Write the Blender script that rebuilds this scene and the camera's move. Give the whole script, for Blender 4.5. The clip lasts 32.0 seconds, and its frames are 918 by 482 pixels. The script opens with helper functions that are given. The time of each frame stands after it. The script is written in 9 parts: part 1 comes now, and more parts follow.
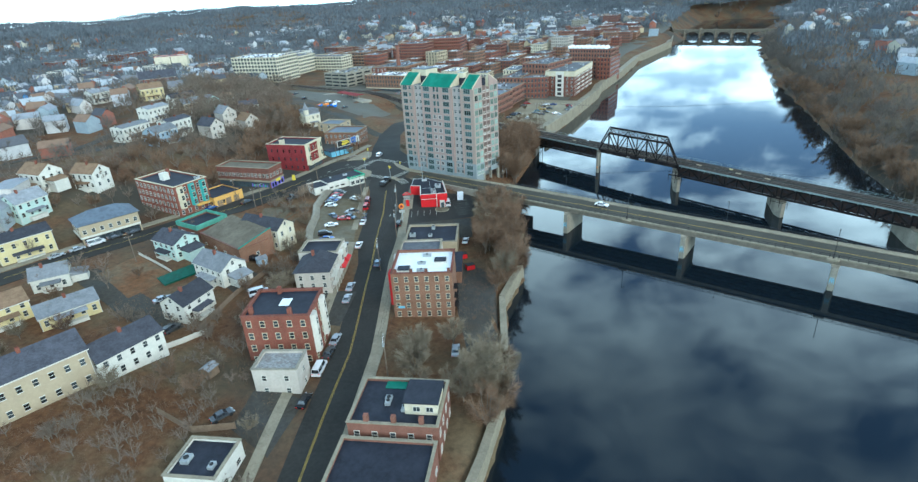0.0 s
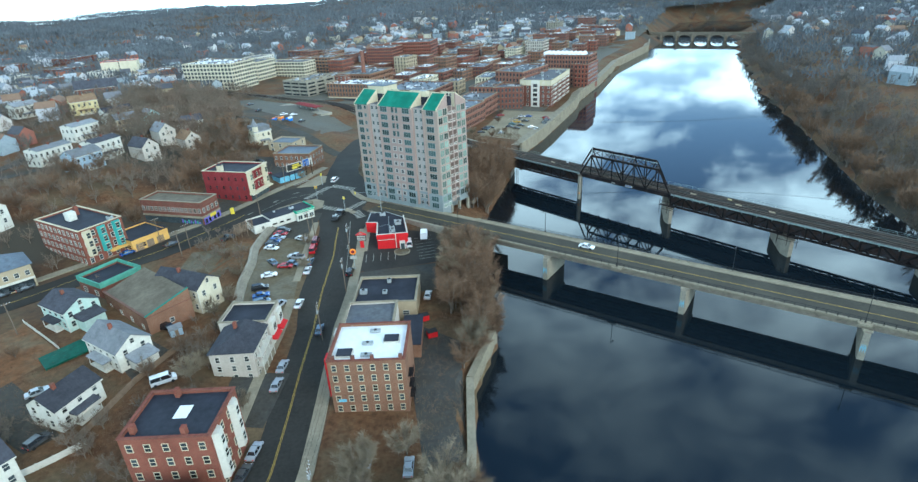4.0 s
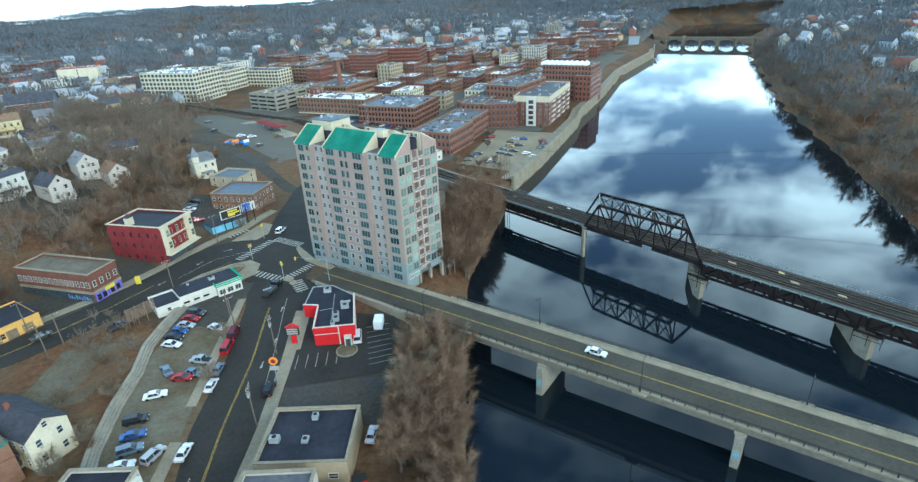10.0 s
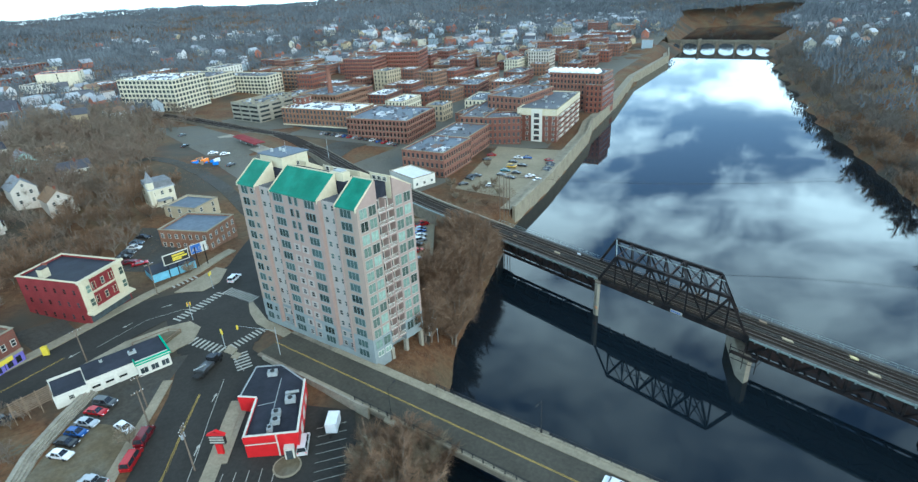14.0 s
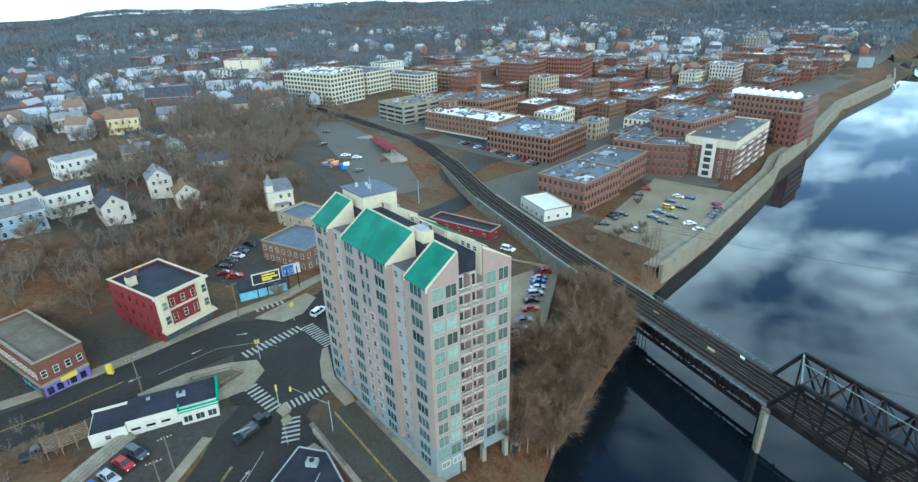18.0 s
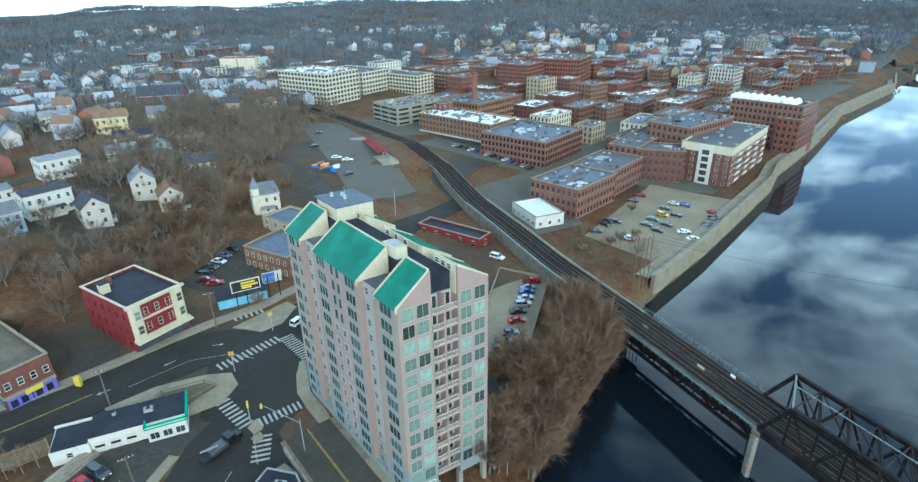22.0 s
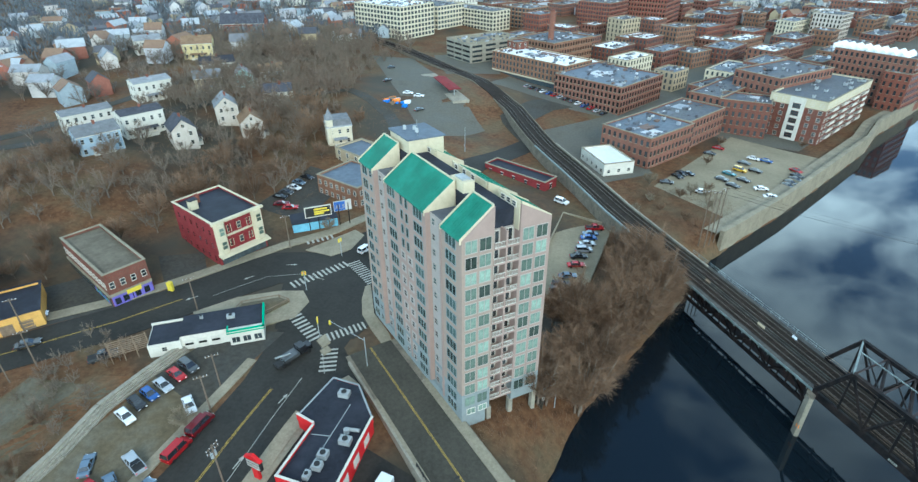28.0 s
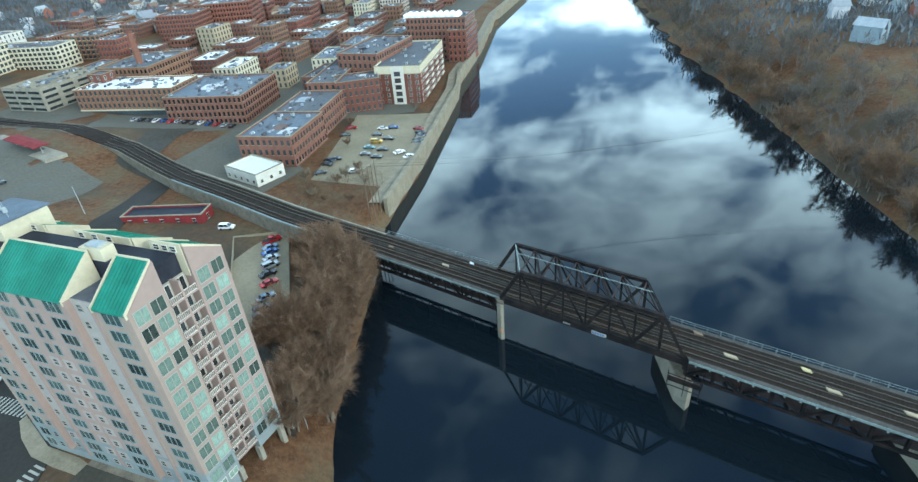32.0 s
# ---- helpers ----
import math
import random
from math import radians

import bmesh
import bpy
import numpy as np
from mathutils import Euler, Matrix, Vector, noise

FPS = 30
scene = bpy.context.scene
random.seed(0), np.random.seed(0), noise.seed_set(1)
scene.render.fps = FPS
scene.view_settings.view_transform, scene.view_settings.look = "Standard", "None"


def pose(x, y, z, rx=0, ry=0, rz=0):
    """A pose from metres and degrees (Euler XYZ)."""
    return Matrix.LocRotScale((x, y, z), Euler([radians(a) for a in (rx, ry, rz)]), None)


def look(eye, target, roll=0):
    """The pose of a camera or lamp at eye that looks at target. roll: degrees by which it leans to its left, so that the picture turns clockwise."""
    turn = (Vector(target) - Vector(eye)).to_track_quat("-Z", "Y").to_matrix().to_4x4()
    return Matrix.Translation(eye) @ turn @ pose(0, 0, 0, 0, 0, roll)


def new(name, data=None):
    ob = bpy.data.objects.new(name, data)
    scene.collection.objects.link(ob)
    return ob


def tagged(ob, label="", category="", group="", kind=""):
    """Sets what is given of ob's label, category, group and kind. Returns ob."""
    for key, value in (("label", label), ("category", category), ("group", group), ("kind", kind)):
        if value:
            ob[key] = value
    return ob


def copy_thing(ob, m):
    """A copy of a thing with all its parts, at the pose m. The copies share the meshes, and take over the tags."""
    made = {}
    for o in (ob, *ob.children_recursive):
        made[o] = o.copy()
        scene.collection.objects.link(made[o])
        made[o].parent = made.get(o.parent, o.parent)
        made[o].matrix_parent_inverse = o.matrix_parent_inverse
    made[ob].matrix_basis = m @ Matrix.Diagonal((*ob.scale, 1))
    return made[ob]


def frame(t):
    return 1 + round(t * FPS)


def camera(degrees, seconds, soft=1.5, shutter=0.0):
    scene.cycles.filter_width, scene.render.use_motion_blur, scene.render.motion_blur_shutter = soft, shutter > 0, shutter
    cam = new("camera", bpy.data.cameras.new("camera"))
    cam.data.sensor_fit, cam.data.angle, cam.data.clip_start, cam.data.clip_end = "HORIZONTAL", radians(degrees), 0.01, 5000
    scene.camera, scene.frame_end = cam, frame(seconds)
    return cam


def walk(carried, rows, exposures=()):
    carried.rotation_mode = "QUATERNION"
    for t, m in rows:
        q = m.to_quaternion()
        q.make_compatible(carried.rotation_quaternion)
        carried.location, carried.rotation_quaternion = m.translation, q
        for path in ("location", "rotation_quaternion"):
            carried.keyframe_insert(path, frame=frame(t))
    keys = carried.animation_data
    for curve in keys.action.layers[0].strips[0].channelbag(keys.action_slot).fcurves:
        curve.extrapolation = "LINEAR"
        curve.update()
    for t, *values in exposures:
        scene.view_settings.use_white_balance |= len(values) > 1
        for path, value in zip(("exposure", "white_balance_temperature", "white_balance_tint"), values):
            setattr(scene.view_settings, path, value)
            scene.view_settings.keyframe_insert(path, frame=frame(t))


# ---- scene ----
cam = camera(79.3, 32.0, soft=1.4)
PATH = [
    (0, (-35.25, -216.28, 72.79), (-34.150, -207.249, 68.634), -3.33),
    (0.5, (-34.10, -212.53, 73.03), (-32.996, -203.501, 68.876), -3.27),
    (1, (-32.89, -208.56, 73.17), (-31.787, -199.534, 69.018), -3.18),
    (1.5, (-31.72, -204.56, 73.36), (-30.630, -195.533, 69.199), -3.20),
    (2, (-30.46, -200.52, 73.63), (-29.227, -191.517, 69.458), -3.18),
    (2.5, (-29.42, -196.65, 73.93), (-28.029, -187.679, 69.747), -3.22),
    (3, (-28.26, -192.66, 74.14), (-26.813, -183.692, 69.951), -3.10),
    (3.5, (-27.06, -188.79, 74.29), (-25.583, -179.826, 70.108), -3.05),
    (5.5, (-21.45, -172.57, 74.92), (-19.926, -163.617, 70.718), -3.02),
    (6, (-20.17, -168.57, 75.04), (-18.633, -159.620, 70.848), -2.95),
    (6.5, (-18.71, -164.56, 75.25), (-17.143, -155.615, 71.053), -2.95),
    (7, (-17.32, -160.53, 75.29), (-15.729, -151.597, 71.092), -2.94),
    (7.5, (-15.71, -156.51, 75.34), (-14.249, -147.542, 71.150), -2.87),
    (8, (-14.19, -152.43, 75.28), (-12.734, -143.461, 71.097), -2.84),
    (8.5, (-12.57, -148.19, 75.25), (-11.106, -139.223, 71.074), -2.82),
    (9, (-11.06, -144.07, 75.35), (-9.572, -135.107, 71.163), -2.85),
    (9.5, (-9.60, -140.02, 75.59), (-8.087, -131.067, 71.401), -2.90),
    (10, (-8.18, -135.91, 75.68), (-6.656, -126.965, 71.487), -2.85),
    (10.5, (-6.66, -131.70, 75.67), (-5.121, -122.747, 71.484), -2.83),
    (11, (-5.12, -127.55, 75.77), (-3.587, -118.602, 71.575), -2.84),
    (11.5, (-3.56, -123.28, 75.76), (-2.072, -114.321, 71.579), -2.80),
    (12, (-2.01, -119.08, 75.70), (-0.597, -110.103, 71.516), -2.78),
    (12.5, (-0.49, -114.77, 75.64), (0.917, -105.797, 71.464), -2.78),
    (13, (0.85, -110.50, 75.57), (2.266, -101.523, 71.388), -2.79),
    (13.5, (2.39, -106.30, 75.67), (3.802, -97.330, 71.486), -2.83),
    (14, (3.89, -102.16, 75.77), (5.290, -93.188, 71.578), -2.77),
    (14.5, (5.41, -97.79, 75.58), (6.487, -88.767, 71.405), -2.58),
    (16.5, (10.84, -79.84, 75.67), (11.270, -70.757, 71.508), -2.53),
    (17, (11.64, -75.75, 75.80), (12.014, -66.661, 71.642), -2.43),
    (17.5, (12.58, -72.06, 76.06), (12.053, -62.969, 71.931), -1.94),
    (18, (13.66, -68.62, 76.22), (12.482, -59.578, 72.105), -1.54),
    (18.5, (14.48, -65.83, 76.37), (13.205, -56.797, 72.259), -1.48),
    (19, (15.13, -63.80, 76.55), (13.849, -54.768, 72.446), -1.45),
    (19.5, (15.57, -62.52, 76.68), (14.288, -53.486, 72.575), -1.45),
    (20, (15.97, -61.87, 76.76), (14.701, -52.839, 72.659), -1.32),
    (20.5, (16.30, -61.80, 76.78), (15.048, -52.768, 72.675), -1.26),
    (21, (16.56, -62.14, 76.84), (15.330, -53.109, 72.726), -1.14),
    (21.5, (16.73, -62.65, 76.81), (15.530, -53.612, 72.689), -1.05),
    (22, (16.86, -63.27, 76.73), (15.684, -54.234, 72.604), -0.94),
    (22.5, (16.91, -64.00, 76.63), (15.751, -54.964, 72.502), -0.84),
    (23, (16.96, -64.79, 76.57), (15.811, -55.763, 72.435), -0.72),
    (23.5, (16.80, -65.54, 76.52), (15.583, -56.525, 72.372), -0.57),
    (24, (16.73, -65.99, 76.47), (15.348, -57.004, 72.312), -0.50),
    (24.5, (16.75, -66.05, 76.48), (14.742, -57.182, 72.319), -0.17),
    (25, (16.86, -66.04, 76.47), (14.688, -57.217, 72.297), -0.01),
    (25.5, (16.88, -66.13, 76.50), (14.741, -57.610, 71.726), -0.04),
    (26, (16.76, -65.94, 76.78), (14.621, -57.556, 71.757), 0.02),
    (26.5, (16.72, -66.00, 76.79), (14.565, -57.632, 71.764), 0.03),
    (28.5, (17.10, -66.11, 76.81), (14.915, -57.737, 71.793), -0.30),
    (29, (17.83, -65.87, 76.64), (16.846, -57.279, 71.624), -1.45),
    (29.5, (17.81, -65.44, 76.40), (18.289, -56.819, 71.346), -2.73),
    (30, (17.46, -65.19, 76.34), (18.561, -56.649, 71.266), -3.11),
    (30.5, (17.64, -65.22, 76.31), (19.112, -56.740, 71.213), -3.34),
    (31, (17.90, -65.40, 76.49), (20.063, -57.095, 71.351), -4.16),
    (31.5, (17.87, -65.27, 76.53), (20.760, -57.230, 71.339), -4.65),
    (32, (17.31, -64.90, 76.47), (20.504, -56.986, 71.256), -4.73),
]
walk(cam, [(t, look(eye, target, roll)) for t, eye, target, roll in PATH],
     exposures=[(0, -0.11, 5400, 0), (14, -0.1, 5400, 0), (20, -0.16, 5300, 0), (26, -0.08, 5450, 0), (32, 0.02, 5550, 0)])
# ---- world, sun, exposure ----
world = bpy.data.worlds.new("sky")
scene.world = world
world.use_nodes = True
wn, wl = world.node_tree.nodes, world.node_tree.links
wn.clear()
w_out = wn.new("ShaderNodeOutputWorld")
w_bg = wn.new("ShaderNodeBackground")
w_sky = wn.new("ShaderNodeTexSky")
w_sky.sky_type = "NISHITA"
w_sky.sun_disc = False
w_sky.sun_elevation = radians(27)
w_sky.sun_rotation = radians(152)
w_sky.air_density, w_sky.dust_density, w_sky.ozone_density = 1.0, 0.6, 2.5
w_tc = wn.new("ShaderNodeTexCoord")
# clouds lie on a flat layer: the direction is divided by its height
w_sep = wn.new("ShaderNodeSeparateXYZ")
wl.new(w_tc.outputs["Generated"], w_sep.inputs[0])
w_h = wn.new("ShaderNodeMath"); w_h.operation = "ADD"; w_h.inputs[1].default_value = 0.22
w_abs = wn.new("ShaderNodeMath"); w_abs.operation = "MAXIMUM"; w_abs.inputs[1].default_value = 0.0
wl.new(w_sep.outputs[2], w_abs.inputs[0])
wl.new(w_abs.outputs[0], w_h.inputs[0])
w_div = wn.new("ShaderNodeVectorMath"); w_div.operation = "DIVIDE"
w_cmb = wn.new("ShaderNodeCombineXYZ")
for k in range(3):
    wl.new(w_h.outputs[0], w_cmb.inputs[k])
wl.new(w_tc.outputs["Generated"], w_div.inputs[0])
wl.new(w_cmb.outputs[0], w_div.inputs[1])
w_map = wn.new("ShaderNodeMapping")
w_map.inputs["Location"].default_value = (4.81, 2.28, 0.0)
w_map.inputs["Rotation"].default_value = (0, 0, radians(20))
w_map.inputs["Scale"].default_value = (1.0, 1.25, 0.0)
wl.new(w_div.outputs[0], w_map.inputs[0])
w_n = wn.new("ShaderNodeTexNoise")
w_n.inputs["Scale"].default_value = 1.25
w_n.inputs["Detail"].default_value = 7
w_n.inputs["Roughness"].default_value = 0.55
w_n.inputs["Distortion"].default_value = 0.3
wl.new(w_map.outputs[0], w_n.inputs[0])
w_r = wn.new("ShaderNodeValToRGB")
w_r.color_ramp.elements[0].position, w_r.color_ramp.elements[1].position = 0.41, 0.60
w_f = wn.new("ShaderNodeTexNoise")
w_f.inputs["Scale"].default_value, w_f.inputs["Detail"].default_value, w_f.inputs["Roughness"].default_value, w_f.inputs["Distortion"].default_value = 5.5, 6, 0.6, 0.8
wl.new(w_map.outputs[0], w_f.inputs[0])
w_wisp = wn.new("ShaderNodeMath"); w_wisp.operation = "MULTIPLY_ADD"
w_wisp.inputs[1].default_value = 0.34
wl.new(w_f.outputs["Fac"], w_wisp.inputs[0])
wl.new(w_n.outputs["Fac"], w_wisp.inputs[2])
w_mid = wn.new("ShaderNodeMath"); w_mid.operation = "SUBTRACT"
w_mid.inputs[1].default_value = 0.17
wl.new(w_wisp.outputs[0], w_mid.inputs[0])
wl.new(w_mid.outputs[0], w_r.inputs[0])
# thicker cover towards the horizon
w_hor = wn.new("ShaderNodeMapRange")
w_hor.inputs["From Min"].default_value, w_hor.inputs["From Max"].default_value = 0.0, 0.22
w_hor.inputs["To Min"].default_value, w_hor.inputs["To Max"].default_value = 0.5, 0.0
wl.new(w_sep.outputs[2], w_hor.inputs[0])
w_add = wn.new("ShaderNodeMath"); w_add.operation = "ADD"; w_add.use_clamp = True
wl.new(w_r.outputs[0], w_add.inputs[0])
wl.new(w_hor.outputs[0], w_add.inputs[1])
w_mix = wn.new("ShaderNodeMix"); w_mix.data_type = "RGBA"
# clouds are brightest low down, where the sun meets them squarely
w_low = wn.new("ShaderNodeValToRGB")
w_low.color_ramp.interpolation = "EASE"
for pos, v in ((0.14, 0.85), (0.34, 1.0), (0.47, 0.6), (0.65, 0.19), (0.95, 0.06)):
    e = w_low.color_ramp.elements.new(pos)
    e.color = (v, v, v, 1)
w_low.color_ramp.elements[0].color, w_low.color_ramp.elements[-1].color = (0.8, 0.8, 0.8, 1), (0.08, 0.08, 0.08, 1)
wl.new(w_sep.outputs[2], w_low.inputs[0])
w_cloud = wn.new("ShaderNodeMix"); w_cloud.data_type = "RGBA"
w_cloud.inputs["A"].default_value, w_cloud.inputs["B"].default_value = (7.6, 8.8, 9.2, 1), (29.5, 36.0, 37.5, 1)
wl.new(w_low.outputs[0], w_cloud.inputs["Factor"])
wl.new(w_cloud.outputs["Result"], w_mix.inputs["B"])
wl.new(w_add.outputs[0], w_mix.inputs["Factor"])
w_gain = wn.new("ShaderNodeVectorMath"); w_gain.operation = "SCALE"; w_gain.inputs["Scale"].default_value = 2.0
wl.new(w_sky.outputs[0], w_gain.inputs[0])
wl.new(w_gain.outputs[0], w_mix.inputs["A"])
wl.new(w_mix.outputs["Result"], w_bg.inputs[0])
w_bg.inputs[1].default_value = 0.14
wl.new(w_bg.outputs[0], w_out.inputs[0])

sun = new("sun", bpy.data.lights.new("sun", "SUN"))
sun.data.energy, sun.data.angle, sun.data.color = 1.9, radians(16), (1.0, 0.88, 0.68)
sun.matrix_world = look((0, 0, 300), (-95, 180, 195))
# ---- materials ----
def material(name, base, rough=0.8, metal=0.0, vary=0.25, scale=0.6, fine=6.0, bump=0.15, rand=0.0, island=0.0, tint=None, spec=0.15):
    """A procedural surface: two scales of noise on the base colour, bump and a little change of roughness."""
    m = bpy.data.materials.new(name)
    m.use_nodes = True
    n, l = m.node_tree.nodes, m.node_tree.links
    p = n["Principled BSDF"]
    p.inputs["Metallic"].default_value = metal
    p.inputs["Specular IOR Level"].default_value = spec
    tc = n.new("ShaderNodeTexCoord")
    big = n.new("ShaderNodeTexNoise")
    big.inputs["Scale"].default_value, big.inputs["Detail"].default_value = scale, 5
    small = n.new("ShaderNodeTexNoise")
    small.inputs["Scale"].default_value, small.inputs["Detail"].default_value = fine * 0.45, 6
    small.inputs["Roughness"].default_value, big.inputs["Roughness"].default_value = 0.68, 0.6
    vary = min(vary * 1.6, 0.75)
    for t in (big, small):
        l.new(tc.outputs["Object"], t.inputs["Vector"])
    add = n.new("ShaderNodeMath")
    add.operation = "MULTIPLY_ADD"
    add.inputs[1].default_value = 0.5
    l.new(big.outputs["Fac"], add.inputs[0])
    half = n.new("ShaderNodeMath")
    half.operation = "MULTIPLY"
    half.inputs[1].default_value = 0.5
    l.new(small.outputs["Fac"], half.inputs[0])
    l.new(half.outputs[0], add.inputs[2])
    ramp = n.new("ShaderNodeMapRange")
    ramp.inputs["From Min"].default_value, ramp.inputs["From Max"].default_value = 0.3, 0.7
    ramp.inputs["To Min"].default_value, ramp.inputs["To Max"].default_value = 1 - vary, 1 + vary
    l.new(add.outputs[0], ramp.inputs[0])
    mul = n.new("ShaderNodeVectorMath")
    mul.operation = "SCALE"
    if tint:
        mix = n.new("ShaderNodeMix")
        mix.data_type = "RGBA"
        mix.inputs["A"].default_value, mix.inputs["B"].default_value = (*base, 1), (*tint, 1)
        sharp = n.new("ShaderNodeMapRange")
        sharp.inputs["From Min"].default_value, sharp.inputs["From Max"].default_value = 0.42, 0.6
        l.new(big.outputs["Fac"], sharp.inputs[0])
        l.new(sharp.outputs[0], mix.inputs["Factor"])
        l.new(mix.outputs["Result"], mul.inputs[0])
    else:
        mul.inputs[0].default_value = base
    l.new(ramp.outputs[0], mul.inputs["Scale"])
    out = mul
    if rand or island:
        if rand:
            src = n.new("ShaderNodeObjectInfo").outputs["Random"]
        else:
            src = n.new("ShaderNodeNewGeometry").outputs["Random Per Island"]
        rr = n.new("ShaderNodeMapRange")
        rr.inputs["To Min"].default_value, rr.inputs["To Max"].default_value = 1 - (rand or island), 1 + (rand or island)
        l.new(src, rr.inputs[0])
        out = n.new("ShaderNodeVectorMath")
        out.operation = "SCALE"
        l.new(mul.outputs[0], out.inputs[0])
        l.new(rr.outputs[0], out.inputs["Scale"])
    l.new(out.outputs[0], p.inputs["Base Color"])
    rg = n.new("ShaderNodeMapRange")
    rg.inputs["To Min"].default_value, rg.inputs["To Max"].default_value = max(rough - 0.12, 0.02), min(rough + 0.12, 1)
    l.new(small.outputs["Fac"], rg.inputs[0])
    l.new(rg.outputs[0], p.inputs["Roughness"])
    if bump:
        b = n.new("ShaderNodeBump")
        b.inputs["Strength"].default_value, b.inputs["Distance"].default_value = bump, 0.08
        l.new(small.outputs["Fac"], b.inputs["Height"])
        l.new(b.outputs[0], p.inputs["Normal"])
    return m


def palette(name, colours, rough=0.8, island=True, vary=0.15, scale=0.5):
    """Many colours in one material, one for each piece of a joined mesh (or for each object)."""
    m = material(name, (0.5, 0.5, 0.5), rough, vary=vary, scale=scale, bump=0)
    n, l = m.node_tree.nodes, m.node_tree.links
    ramp = n.new("ShaderNodeValToRGB")
    ramp.color_ramp.interpolation = "CONSTANT"
    e = ramp.color_ramp.elements
    while len(e) < len(colours):
        e.new(0.5)
    for k, c in enumerate(colours):
        e[k].position = k / len(colours)
        e[k].color = (*c, 1)
    src = n.new("ShaderNodeNewGeometry").outputs["Random Per Island"] if island else n.new("ShaderNodeObjectInfo").outputs["Random"]
    l.new(src, ramp.inputs[0])
    for link in list(l):
        if link.to_socket.name == "Base Color":
            mul = link.from_node
    l.new(ramp.outputs[0], mul.inputs[0])
    return m


def brick_material(name, base, mortar, size=0.22, rough=0.85, dark=0.5):
    m = material(name, base, rough, vary=0.22, scale=0.35, fine=9)
    n, l = m.node_tree.nodes, m.node_tree.links
    tc = n.new("ShaderNodeTexCoord")
    br = n.new("ShaderNodeTexBrick")
    br.inputs["Color1"].default_value = (*base, 1)
    br.inputs["Color2"].default_value = (*[c * (1 - dark * 0.5) for c in base], 1)
    br.inputs["Mortar"].default_value = (*mortar, 1)
    br.inputs["Scale"].default_value = 1.0
    br.inputs["Brick Width"].default_value = size
    br.inputs["Row Height"].default_value = size * 0.35
    br.inputs["Mortar Size"].default_value = 0.012
    # bricks run round the walls: x + y along, z up
    sep, cmb, sm = n.new("ShaderNodeSeparateXYZ"), n.new("ShaderNodeCombineXYZ"), n.new("ShaderNodeMath")
    l.new(tc.outputs["Object"], sep.inputs[0])
    l.new(sep.outputs[0], sm.inputs[0])
    l.new(sep.outputs[1], sm.inputs[1])
    l.new(sm.outputs[0], cmb.inputs[0])
    l.new(sep.outputs[2], cmb.inputs[1])
    l.new(cmb.outputs[0], br.inputs["Vector"])
    for link in list(l):
        if link.to_socket.name == "Base Color":
            mul = link.from_node
    l.new(br.outputs["Color"], mul.inputs[0])
    return m


def glass_material(name, base, rough=0.06, rand=0.5):
    m = material(name, base, rough, vary=0.3, scale=0.8, bump=0, rand=rand, spec=0.9)
    return m


M = {}
M["asphalt"] = material("asphalt", (0.035, 0.033, 0.029), 0.85, vary=0.28, scale=0.09, fine=3, bump=0.1)
M["asphalt_old"] = material("asphalt_old", (0.066, 0.059, 0.047), 0.9, vary=0.35, scale=0.1, fine=2.5, bump=0.1, tint=(0.052, 0.050, 0.045))
M["lot"] = material("lot", (0.240, 0.205, 0.140), 0.9, vary=0.18, scale=0.08, fine=2.5)
M["dirt_lot"] = material("dirt_lot", (0.125, 0.098, 0.058), 0.95, vary=0.3, scale=0.12, fine=2.5, tint=(0.12, 0.105, 0.075))
M["concrete"] = material("concrete", (0.260, 0.235, 0.185), 0.88, vary=0.25, scale=0.3, fine=5)
M["pavement"] = material("pavement", (0.245, 0.212, 0.152), 0.9, vary=0.22, scale=0.25, fine=4)
M["paint_white"] = material("paint_white", (0.340, 0.330, 0.290), 0.7, vary=0.25, scale=0.8, fine=5)
M["paint_yellow"] = material("paint_yellow", (0.38, 0.26, 0.06), 0.7, vary=0.3, scale=0.8, fine=5)
M["roof_black"] = material("roof_black", (0.026, 0.028, 0.038), 0.7, vary=0.35, scale=0.18, fine=1.8, bump=0.06)
M["roof_grey"] = material("roof_grey", (0.125, 0.13, 0.14), 0.75, vary=0.3, scale=0.2, fine=2, tint=(0.085, 0.09, 0.105))
M["roof_white"] = material("roof_white", (0.70, 0.71, 0.72), 0.6, spec=0.3, vary=0.08, scale=0.3, fine=2, bump=0.04)
M["roof_weathered"] = material("roof_weathered", (0.34, 0.34, 0.335), 0.7, vary=0.55, scale=0.9, fine=5, tint=(0.17, 0.155, 0.145))
M["bridge_road"] = material("bridge_road", (0.060, 0.055, 0.043), 0.88, vary=0.3, scale=0.08, fine=3, bump=0.1)
M["copper_green"] = material("copper_green", (0.10, 0.27, 0.20), 0.7, vary=0.2, scale=0.5, fine=3)
M["roof_blue"] = material("roof_blue", (0.125, 0.15, 0.185), 0.6, vary=0.3, scale=0.2, fine=1.5, tint=(0.085, 0.10, 0.125))
M["roof_brown"] = material("roof_brown", (0.13, 0.11, 0.08), 0.9, vary=0.3, scale=0.15, fine=1.5)
M["shingle_dark"] = material("shingle_dark", (0.055, 0.055, 0.065), 0.9, vary=0.3, scale=0.5, fine=5, rand=0.35)
M["shingle_grey"] = material("shingle_grey", (0.20, 0.205, 0.215), 0.9, vary=0.25, scale=0.5, fine=5, rand=0.3)
